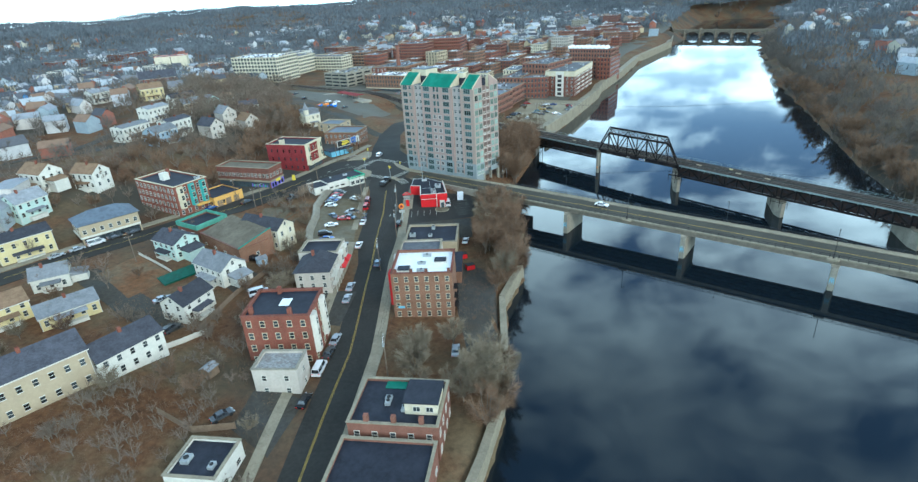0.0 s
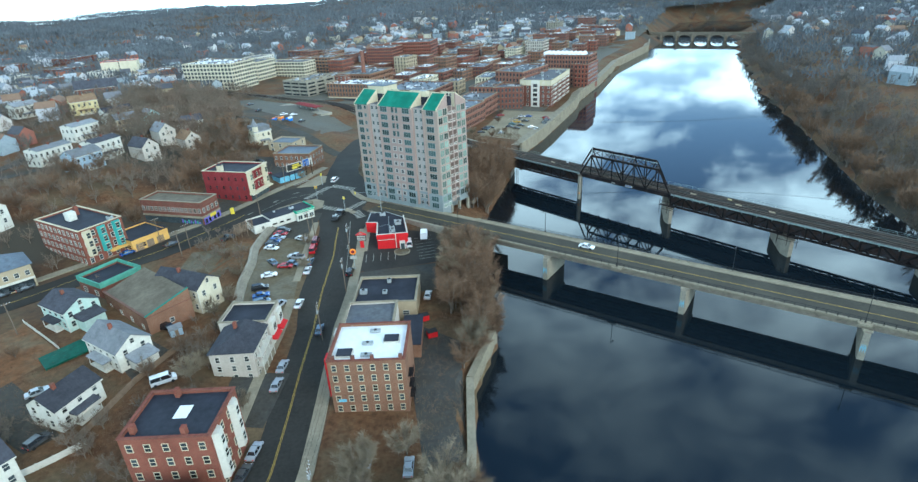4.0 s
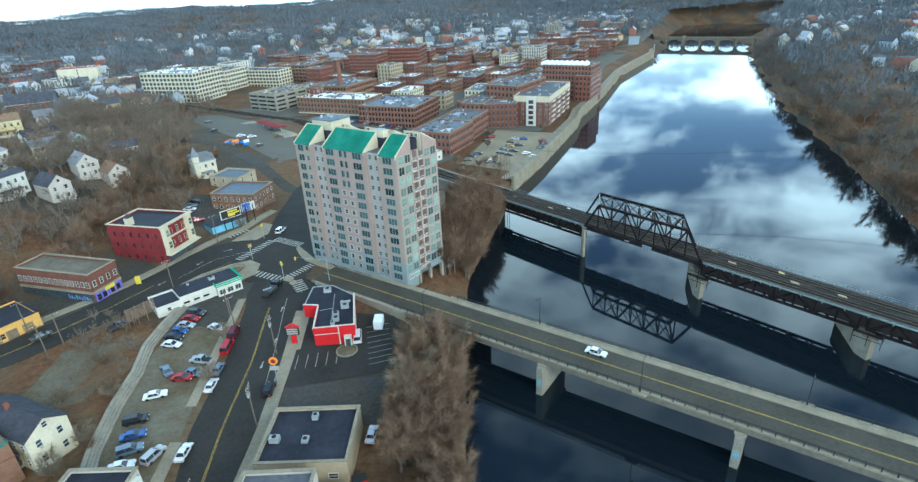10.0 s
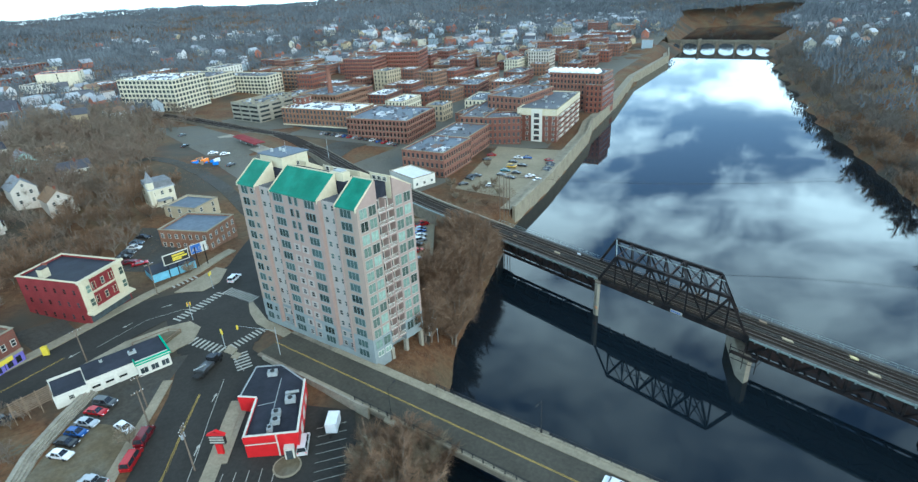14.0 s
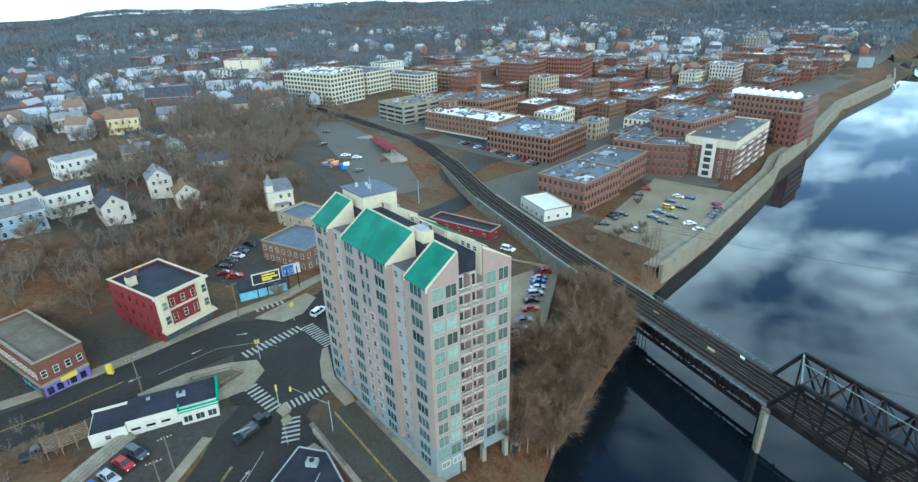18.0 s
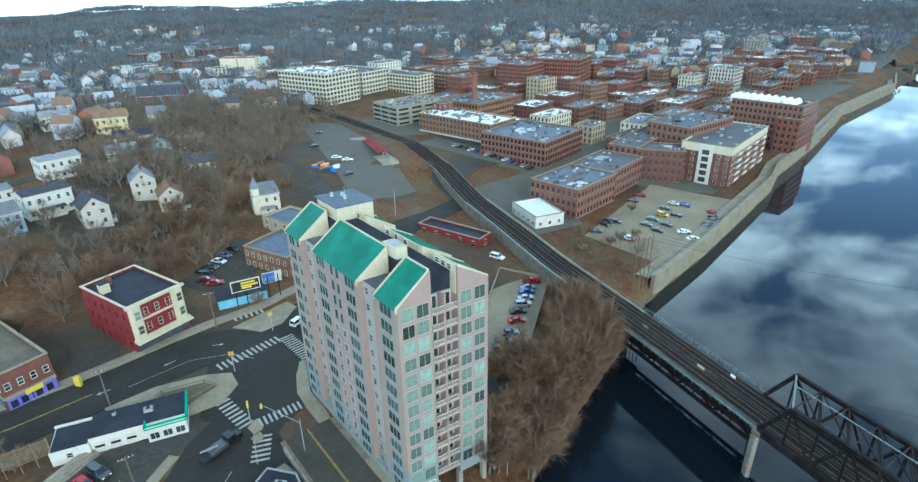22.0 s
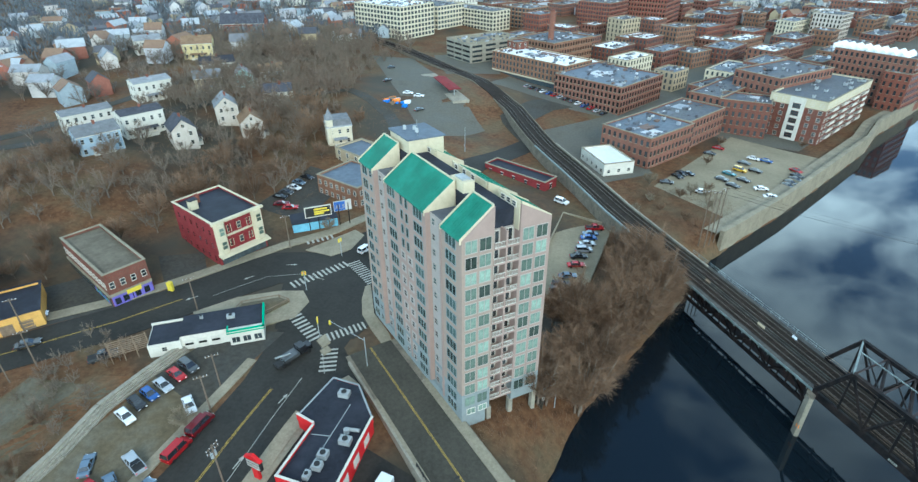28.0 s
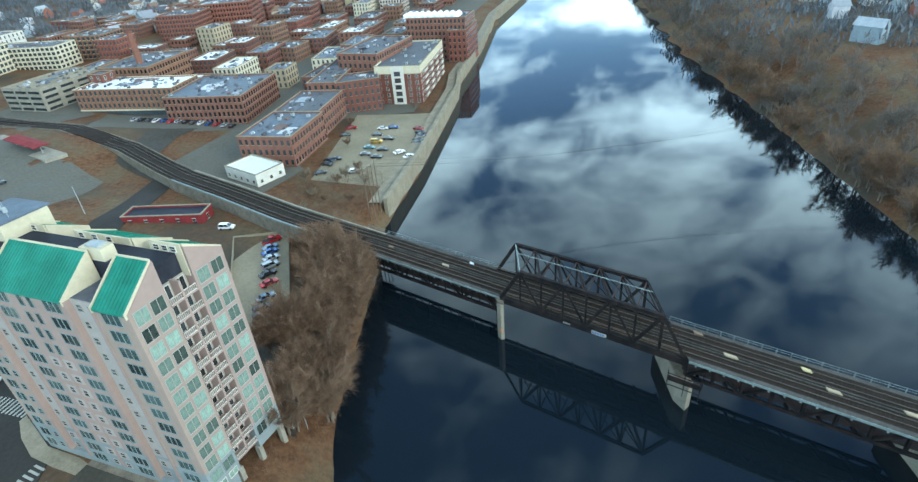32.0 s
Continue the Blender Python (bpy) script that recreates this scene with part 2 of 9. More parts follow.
M["shingle_brown"] = material("shingle_brown", (0.20, 0.13, 0.08), 0.9, vary=0.25, scale=0.5, fine=5)
M["green_metal"] = material("green_metal", (0.022, 0.150, 0.100), 0.42, vary=0.14, scale=0.25, fine=1.2, bump=0.03, tint=(0.03, 0.18, 0.125))
M["tower_pink"] = material("tower_pink", (0.305, 0.222, 0.188), 0.85, vary=0.07, scale=0.2, fine=2, bump=0.05)
M["tower_tan"] = material("tower_tan", (0.300, 0.228, 0.185), 0.85, vary=0.07, scale=0.2, fine=2, bump=0.05)
M["tower_pale"] = material("tower_pale", (0.335, 0.298, 0.268), 0.85, vary=0.07, scale=0.2, fine=2, bump=0.05)
M["tower_base"] = material("tower_base", (0.215, 0.238, 0.235), 0.85, vary=0.1, scale=0.3, fine=2)
M["cream"] = material("cream", (0.500, 0.440, 0.310), 0.8, vary=0.1, scale=0.3, fine=3)
M["white_trim"] = material("white_trim", (0.540, 0.510, 0.440), 0.7, vary=0.1, scale=0.6, fine=4)
M["glass_teal"] = glass_material("glass_teal", (0.150, 0.205, 0.165), 0.22, 0.85)
M["glass_street"] = glass_material("glass_street", (0.045, 0.075, 0.072), 0.12, 0.6)
M["glass_dark"] = glass_material("glass_dark", (0.035, 0.045, 0.05), 0.1, 0.6)
M["glass_car"] = glass_material("glass_car", (0.02, 0.024, 0.03), 0.06, 0.3)
M["brick_red"] = brick_material("brick_red", (0.215, 0.066, 0.045), (0.19, 0.09, 0.06))
M["brick_mill"] = brick_material("brick_mill", (0.215, 0.094, 0.066), (0.19, 0.10, 0.07))
M["brick_dark"] = brick_material("brick_dark", (0.18, 0.062, 0.043), (0.14, 0.08, 0.06))
M["brick_brown"] = brick_material("brick_brown", (0.225, 0.112, 0.066), (0.21, 0.125, 0.085))
M["painted_red"] = brick_material("painted_red", (0.21, 0.028, 0.032), (0.18, 0.035, 0.035))
M["shop_red"] = material("shop_red", (0.52, 0.018, 0.022), 0.5, vary=0.1, scale=0.4, fine=3)
M["steel_dark"] = material("steel_dark", (0.011, 0.010, 0.011), 0.8, spec=0.15, metal=0.0, vary=0.45, scale=0.5, fine=4, tint=(0.022, 0.016, 0.014))
M["steel_rust"] = material("steel_rust", (0.058, 0.036, 0.030), 0.75, metal=0.2, vary=0.4, scale=0.5, fine=4, tint=(0.035, 0.033, 0.036))
M["steel_pale"] = material("steel_pale", (0.210, 0.245, 0.235), 0.6, metal=0.2, vary=0.25, scale=0.6, fine=4)
M["rail_steel"] = material("rail_steel", (0.16, 0.13, 0.11), 0.45, metal=0.8, vary=0.2)
M["ballast"] = material("ballast", (0.028, 0.021, 0.016), 0.95, vary=0.4, scale=0.4, fine=6, bump=0.3)
M["sleeper"] = material("sleeper", (0.032, 0.023, 0.018), 0.9, vary=0.3, scale=1.5, fine=8, rand=0.3)
M["old_stone"] = material("old_stone", (0.17, 0.145, 0.11), 0.9, vary=0.3, scale=0.4, fine=3)
M["galv"] = material("galv", (0.34, 0.36, 0.36), 0.6, metal=0.3, vary=0.15)
M["timber"] = material("timber", (0.20, 0.145, 0.10), 0.9, vary=0.25, scale=1, fine=8)
M["pole_wood"] = material("pole_wood", (0.15, 0.115, 0.085), 0.9, vary=0.25, scale=1, fine=8)
M["bark"] = material("bark", (0.170, 0.138, 0.108), 0.95, vary=0.3, scale=0.8, fine=5)
M["twig"] = material("twig", (0.170, 0.108, 0.068), 0.95, vary=0.3, scale=0.25, fine=2, bump=0, rand=0.25)
M["twig_grey"] = material("twig_grey", (0.215, 0.175, 0.122), 0.95, vary=0.25, scale=0.25, fine=2, bump=0, rand=0.2)
M["twig_wood"] = material("twig_wood", (0.185, 0.150, 0.115), 0.95, vary=0.35, scale=0.05, fine=2, bump=0, tint=(0.150, 0.108, 0.080))
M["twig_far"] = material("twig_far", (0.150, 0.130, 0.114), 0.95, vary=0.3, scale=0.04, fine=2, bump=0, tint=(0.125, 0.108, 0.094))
# distant woods: blue-grey air haze is mixed into the base colour
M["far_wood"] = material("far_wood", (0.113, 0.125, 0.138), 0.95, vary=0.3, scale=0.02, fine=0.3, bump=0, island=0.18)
M["walkway"] = material("walkway", (0.075, 0.070, 0.062), 0.75, metal=0.2, vary=0.35, scale=0.4, fine=4)
M["leaf_litter"] = material("leaf_litter", (0.165, 0.082, 0.038), 0.95, vary=0.4, scale=0.12, fine=1.6, bump=0.4, tint=(0.12, 0.085, 0.05))
M["tyre"] = material("tyre", (0.02, 0.02, 0.02), 0.9, vary=0.2)
M["black_plastic"] = material("black_plastic", (0.03, 0.03, 0.03), 0.6, vary=0.2)
M["sign_yellow"] = material("sign_yellow", (0.62, 0.48, 0.05), 0.5, vary=0.06)
M["sign_blue"] = material("sign_blue", (0.05, 0.12, 0.35), 0.5, vary=0.06)
M["sign_orange"] = material("sign_orange", (0.75, 0.23, 0.03), 0.5, vary=0.1)
M["green_tarp"] = material("green_tarp", (0.012, 0.075, 0.05), 0.6, vary=0.3, scale=0.8, fine=3)
M["grey_lot"] = material("grey_lot", (0.125, 0.115, 0.092), 0.9, vary=0.25, scale=0.1, fine=2.5, tint=(0.10, 0.095, 0.08))
M["purple"] = material("purple", (0.15, 0.12, 0.42), 0.6, vary=0.15)
M["teal_awning"] = material("teal_awning", (0.07, 0.30, 0.27), 0.7, vary=0.15)
M["light_blue"] = material("light_blue", (0.18, 0.42, 0.55), 0.6, vary=0.15)
M["tarp_blue"] = material("tarp_blue", (0.03, 0.17, 0.55), 0.5, vary=0.3, scale=1)
M["green_sign"] = material("green_sign", (0.01, 0.32, 0.17), 0.5, vary=0.1)
M["orange_wall"] = material("orange_wall", (0.62, 0.36, 0.10), 0.8, vary=0.12)
M["lamp_red"] = material("lamp_red", (0.6, 0.02, 0.02), 0.3, vary=0.05)
M["lamp_white"] = material("lamp_white", (0.8, 0.8, 0.8), 0.2, vary=0.05)
for nm, c in (("white", (0.57, 0.545, 0.475)), ("tan", (0.37, 0.30, 0.20)), ("yellow", (0.55, 0.46, 0.24)), ("pale_green", (0.42, 0.52, 0.46)), ("grey", (0.38, 0.39, 0.39)),
              ("blue", (0.30, 0.38, 0.45)), ("mint", (0.36, 0.52, 0.48)), ("cream", (0.55, 0.49, 0.36)), ("sky_blue", (0.10, 0.30, 0.62)), ("stone", (0.45, 0.40, 0.34))):
    M["clap_" + nm] = material("clapboard_" + nm, c, 0.8, vary=0.12, scale=0.3, fine=4, bump=0.1)
for nm, c in (("white", (0.78, 0.78, 0.78)), ("silver", (0.40, 0.42, 0.44)), ("black", (0.02, 0.021, 0.024)), ("red", (0.36, 0.015, 0.02)), ("maroon", (0.14, 0.01, 0.016)),
              ("blue", (0.03, 0.09, 0.28)), ("steel_blue", (0.14, 0.19, 0.25)), ("dark_grey", (0.075, 0.08, 0.085)), ("yellow", (0.55, 0.33, 0.02)), ("teal", (0.03, 0.14, 0.17))):
    M["car_" + nm] = material("car_paint_" + nm, c, 0.22, metal=0.25, vary=0.05, bump=0, spec=0.6)


# ---- mesh building ----
class MB:
    """Collects boxes, prisms, bars and quads for one mesh."""

    def __init__(self):
        self.v, self.f = [], []

    def quad(self, *p):
        k = len(self.v)
        self.v += [tuple(q) for q in p]
        self.f.append(tuple(range(k, k + len(p))))
        return self

    def box(self, x0, y0, z0, x1, y1, z1):
        k = len(self.v)
        self.v += [(x0, y0, z0), (x1, y0, z0), (x1, y1, z0), (x0, y1, z0), (x0, y0, z1), (x1, y0, z1), (x1, y1, z1), (x0, y1, z1)]
        self.f += [tuple(k + i for i in q) for q in ((0, 3, 2, 1), (4, 5, 6, 7), (0, 1, 5, 4), (1, 2, 6, 5), (2, 3, 7, 6), (3, 0, 4, 7))]
        return self

    def prism(self, pts, z0, z1):
        """A flat polygon, anticlockwise, drawn up from z0 to z1 (numbers, or one for each corner)."""
        n, k = len(pts), len(self.v)
        za = z0 if isinstance(z0, (list, tuple)) else [z0] * n
        zb = z1 if isinstance(z1, (list, tuple)) else [z1] * n
        self.v += [(p[0], p[1], z) for p, z in zip(pts, za)] + [(p[0], p[1], z) for p, z in zip(pts, zb)]
        self.f.append(tuple(range(k + n - 1, k - 1, -1)))
        self.f.append(tuple(range(k + n, k + 2 * n)))
        for i in range(n):
            j = (i + 1) % n
            self.f.append((k + i, k + j, k + n + j, k + n + i))
        return self

    def bar(self, a, b, w=0.1, h=None, up=(0, 0, 1)):
        """A square bar from a to b."""
        a, b = Vector(a), Vector(b)
        d = (b - a).normalized()
        u = Vector(up)
        if abs(d.dot(u)) > 0.98:
            u = Vector((1, 0, 0))
        s = d.cross(u).normalized()
        u = s.cross(d).normalized()
        h = w if h is None else h
        k = len(self.v)
        for c in (a, b):
            for i, j in ((-1, -1), (1, -1), (1, 1), (-1, 1)):
                self.v.append(tuple(c + s * (i * w / 2) + u * (j * h / 2)))
        self.f += [tuple(k + i for i in q) for q in ((0, 1, 2, 3), (7, 6, 5, 4), (0, 4, 5, 1), (1, 5, 6, 2), (2, 6, 7, 3), (3, 7, 4, 0))]
        return self

    def tube(self, a, b, r0, r1=None, n=8):
        a, b = Vector(a), Vector(b)
        d = (b - a).normalized()
        s = d.orthogonal().normalized()
        u = d.cross(s)
        r1 = r0 if r1 is None else r1
        k = len(self.v)
        for c, r in ((a, r0), (b, r1)):
            for i in range(n):
                t = 2 * math.pi * i / n
                self.v.append(tuple(c + s * (r * math.cos(t)) + u * (r * math.sin(t))))
        for i in range(n):
            j = (i + 1) % n
            self.f.append((k + i, k + j, k + n + j, k + n + i))
        self.f.append(tuple(range(k + n - 1, k - 1, -1)))
        self.f.append(tuple(range(k + n, k + 2 * n)))
        return self

    def mesh(self, name, mat, smooth=False):
        me = bpy.data.meshes.new(name)
        me.from_pydata(self.v, [], self.f)
        if mat:
            me.materials.append(mat if not isinstance(mat, str) else M[mat])
        if smooth:
            me.polygons.foreach_set("use_smooth", [True] * len(me.polygons))
        me.update()
        return me


def thing(name, m, label, category, group="", kind=""):
    """An empty at a thing's base, to hold its parts."""
    ob = new(name)
    ob.matrix_world = m
    return tagged(ob, label, category, group, kind)


def part(name, mb, mat, parent, label="", at=None, kind="", smooth=False):
    """One mesh object under a thing or a part, in the parent's own axes."""
    me = mb if isinstance(mb, bpy.types.Mesh) else mb.mesh(name, mat, smooth)
    ob = new(name, me)
    ob.parent = parent
    if at is not None:
        ob.matrix_local = at
    return tagged(ob, label, kind=kind)


def solid(name, mb, mat, label, category, m=None, group="", kind="", smooth=False):
    """A top-level thing of one mesh."""
    ob = new(name, mb.mesh(name, mat, smooth))
    if m is not None:
        ob.matrix_world = m
    return tagged(ob, label, category, group, kind)


_cache = {}


def shared(key, make):
    if key not in _cache:
        _cache[key] = make()
    return _cache[key]


def lattice(xs, zs, full, y0, y1):
    """A slab between y0 and y1 on a grid in the xz plane, with holes where full(i, j) is false: one connected piece."""
    mb, nx, nz = MB(), len(xs), len(zs)
    mb.v = [(x, y, z) for y in (y0, y1) for z in zs for x in xs]
    at = lambda i, j, k: k * nx * nz + j * nx + i
    cell = lambda i, j: 0 <= i < nx - 1 and 0 <= j < nz - 1 and full(i, j)
    for i in range(nx - 1):
        for j in range(nz - 1):
            if not full(i, j):
                continue
            mb.f.append((at(i, j, 0), at(i + 1, j, 0), at(i + 1, j + 1, 0), at(i, j + 1, 0)))
            mb.f.append((at(i, j + 1, 1), at(i + 1, j + 1, 1), at(i + 1, j, 1), at(i, j, 1)))
            if not cell(i - 1, j):
                mb.f.append((at(i, j, 0), at(i, j + 1, 0), at(i, j + 1, 1), at(i, j, 1)))
            if not cell(i + 1, j):
                mb.f.append((at(i + 1, j, 1), at(i + 1, j + 1, 1), at(i + 1, j + 1, 0), at(i + 1, j, 0)))
            if not cell(i, j - 1):
                mb.f.append((at(i, j, 1), at(i + 1, j, 1), at(i + 1, j, 0), at(i, j, 0)))
            if not cell(i, j + 1):
                mb.f.append((at(i, j + 1, 0), at(i + 1, j + 1, 0), at(i + 1, j + 1, 1), at(i, j + 1, 1)))
    return mb


def ring(x0, y0, x1, y1, t, z0, z1):
    """Four walls of thickness t round a rectangle, in one connected piece."""
    mb = lattice([x0, x0 + t, x1 - t, x1], [y0, y0 + t, y1 - t, y1], lambda i, j: not (i == 1 and j == 1), z0, z1)
    mb.v = [(x, z, y) for x, y, z in mb.v]
    mb.f = [f[::-1] for f in mb.f]
    return mb


def window_meshes(w, h, frame_mat="white_trim", glass="glass_dark", bars=1, t=0.09):
    """The shared meshes of a window of that size: a frame with sill and mullions, standing in the xz plane, and its pane."""
    def make():
        xs, zs = [-w / 2 - t, -w / 2], [-t * 1.4, 0]
        for k in range(bars):
            x = -w / 2 + w * (k + 1) / (bars + 1)
            xs += [x - 0.035, x + 0.035]
        if bars == 0:
            zs += [h * 0.48, h * 0.54]
        xs, zs = xs + [w / 2, w / 2 + t], zs + [h, h + t]
        fr = lattice(xs, zs, lambda i, j: i % 2 == 0 or j % 2 == 0, -0.11, 0.02)
        pn = MB().box(-w / 2, -0.045, 0, w / 2, 0.01, h)
        return fr.mesh("window", frame_mat), pn.mesh("pane", glass)
    return shared(("win", w, h, frame_mat, glass, bars, t), make)


def put_window(parent, x, y, z, rz, w, h, frame_mat="white_trim", glass="glass_dark", bars=0, panes=True, label=""):
    fr, pn = window_meshes(round(w, 2), round(h, 2), frame_mat, glass, bars)
    where = parent.matrix_world.translation
    if parent.parent is None and (where.x < -96 or where.y > 60):
        w, h = round(w, 2), round(h, 2)
        return part("window", shared(("joined", w, h, frame_mat, glass), lambda: joined_window(w, h, frame_mat, glass)), None, parent, label, pose(x, y, z, 0, 0, rz))
    ob = part("window", fr, None, parent, label, pose(x, y, z, 0, 0, rz))
    pane = part("pane", pn, None, ob if parent.parent is None else parent, "", None if parent.parent is None else pose(x, y, z, 0, 0, rz))
    return ob


def frame_of(p, a):
    """A pose whose x axis runs from p to a on the plan; p = (x, y, z)."""
    return Matrix.Translation(p) @ Matrix.Rotation(math.atan2(a[1] - p[1], a[0] - p[0]), 4, "Z")
# ---- the lie of the land ----
WATER = -9.2
HEIGHTS = np.array([
    (-20, 20, 0), (-40, 45, 0), (-55, 40, 0.2), (-30, 0, -1), (-32, -30, -2.5), (-36, -60, -3.5), (-45, -100, -4), (-60, -160, -4), (-10, -30, -3), (-10, -60, -4.5),
    (-15, -110, -4.5), (-20, -170, -4.5), (-70, 30, 0.5), (-62, 0, -0.5), (-75, -20, 0), (-60, -40, -1.5), (-85, 10, 1), (-100, -30, 1.5), (-130, -60, 2), (-80, -70, 0),
    (-70, -100, -2), (-110, -110, 1), (-160, -120, 3), (-90, 60, 3), (-80, 110, 4), (-95, 160, 9), (-140, 60, 10), (-180, 30, 12)], float)
HEIGHTS = np.vstack([HEIGHTS, np.array([
    (-150, 130, 13), (-200, 200, 16), (-300, 100, 16), (-60, 80, 1.5), (-62, 140, 4.5), (-60, 200, 5), (-40, 90, -1), (-20, 150, -2), (20, 140, -3.5), (40, 150, -3.7),
    (70, 120, -4), (110, 185, -4.5), (0, 250, -1), (-60, 280, 2), (50, 300, -2), (150, 350, -4), (0, 500, 0), (200, 500, -3), (-200, 450, 8), (-500, 800, 0),
    (-400, 400, 8), (20, 60, -3.5), (10, 40, -3.5), (260, -20, 5), (320, 100, 8), (400, 230, 9), (520, 360, 10), (230, -200, 5), (700, 500, 16)], float)])
WEST_BANK = [(-75, -260), (-36, -165), (-24, -143), (-17, -128), (-12, -109), (-8, -88), (2, -70), (7, -45), (11, -26), (16, 0), (20, 15), (30, 35), (40, 55), (48, 75), (56, 89),
             (80, 121), (107, 161), (127, 191), (139, 215), (175, 264), (240, 365), (330, 470), (384, 568), (420, 640), (560, 860)]
EAST_BANK = [(120, -260), (138, -120), (155, -45), (170, -8), (190, 30), (227, 100), (273, 190), (330, 280), (380, 362), (430, 436), (476, 500), (530, 580), (780, 800)]


def smooth(a, b, x):
    t = np.clip((x - a) / (b - a), 0, 1)
    return t * t * (3 - 2 * t)


def plain(x, y):
    """Height of the land with no river in it."""
    x, y = np.asarray(x, float), np.asarray(y, float)
    w = 1 / ((x[..., None] - HEIGHTS[:, 0]) ** 2 + (y[..., None] - HEIGHTS[:, 1]) ** 2 + 150) ** 2
    z = (w * HEIGHTS[:, 2]).sum(-1) / w.sum(-1)
    r = np.hypot(x, y + 60)
    th = np.degrees(np.arctan2(x, y + 60))
    hill = np.interp(th, [-180, -60, -45, -30, -10, 5, 30, 60, 180], [20, 22, 25, 35, 42, 46, 36, 25, 20])
    hill = hill + 3 * np.sin(th * 0.31) + 2 * np.sin(th * 0.83 + 1) + 1.2 * np.sin(th * 2.1)
    return z + (hill - z) * smooth(650, 1750, r) + 10 * smooth(500, 900, r) * np.sin(x * 0.009 + 1.3) * np.sin(y * 0.008)


def bank_distance(x, y):
    """Metres from the river's edge: positive on land, negative over the water."""
    x, y = np.asarray(x, float), np.asarray(y, float)
    ring = WEST_BANK + EAST_BANK[::-1]
    d = np.full(x.shape, 1e9)
    inside = np.zeros(x.shape, bool)
    for (x0, y0), (x1, y1) in zip(ring, ring[1:] + ring[:1]):
        t = np.clip(((x - x0) * (x1 - x0) + (y - y0) * (y1 - y0)) / ((x1 - x0) ** 2 + (y1 - y0) ** 2), 0, 1)
        d = np.minimum(d, np.hypot(x - x0 - t * (x1 - x0), y - y0 - t * (y1 - y0)))
        hit = (y0 > y) != (y1 > y)
        cross = x0 + (y - y0) / (y1 - y0 + 1e-9) * (x1 - x0)
        inside ^= hit & (x < cross)
    return np.where(inside, -d, d)


def land(x, y):
    """Height of the ground, river bed and banks included."""
    x, y = np.asarray(x, float), np.asarray(y, float)
    z, d = plain(x, y), bank_distance(x, y)
    east = smooth(60, 120, x - np.interp(y, [p[1] for p in WEST_BANK], [p[0] for p in WEST_BANK]))
    reach = np.where(y > 86, 4.0, np.where(y < -70, 2.5, 9.0)) * (1 - east) + 34 * east
    return np.where(d > 0, WATER - 0.3 + (z - WATER + 0.3) * np.clip(d / reach, 0, 1) ** 0.7, WATER - 0.3 + np.clip(d, -6, 0) * 0.7)


class Lookup:
    """A field sampled once on a square grid and read quickly, point by point."""

    def __init__(self, field, x0, x1, y0, y1, step):
        self.x0, self.y0, self.step = x0, y0, step
        self.nx, self.ny = int((x1 - x0) / step), int((y1 - y0) / step)
        gx, gy = np.meshgrid(x0 + step * np.arange(self.nx + 1), y0 + step * np.arange(self.ny + 1))
        self.rows = [field(a, b).tolist() for a, b in zip(gx, gy)]

    def __call__(self, x, y):
        u, v = (x - self.x0) / self.step, (y - self.y0) / self.step
        i, j = min(max(int(u), 0), self.nx - 1), min(max(int(v), 0), self.ny - 1)
        u, v = min(max(u - i, 0), 1), min(max(v - j, 0), 1)
        a, b = self.rows[j], self.rows[j + 1]
        return (a[i] * (1 - u) + a[i + 1] * u) * (1 - v) + (b[i] * (1 - u) + b[i + 1] * u) * v


near_land = Lookup(land, -260, 260, -260, 330, 2.0)
far_plain = Lookup(plain, -1920, 1920, -260, 1920, 10.0)
bank_near = Lookup(bank_distance, -260, 500, -260, 470, 3.0)
bank_far = Lookup(bank_distance, -1920, 1920, -260, 1920, 10.0)


def east_side(x, y):
    """Whether a place lies beyond the river."""
    return x > float(np.interp(y, [p[1] for p in WEST_BANK], [p[0] for p in WEST_BANK])) + 50


def dist(x, y):
    return bank_near(x, y) if -260 < x < 500 and -260 < y < 470 else bank_far(x, y)


def gz(x, y):
    return near_land(x, y) if -260 < x < 260 and -260 < y < 330 else float(land(x, y))


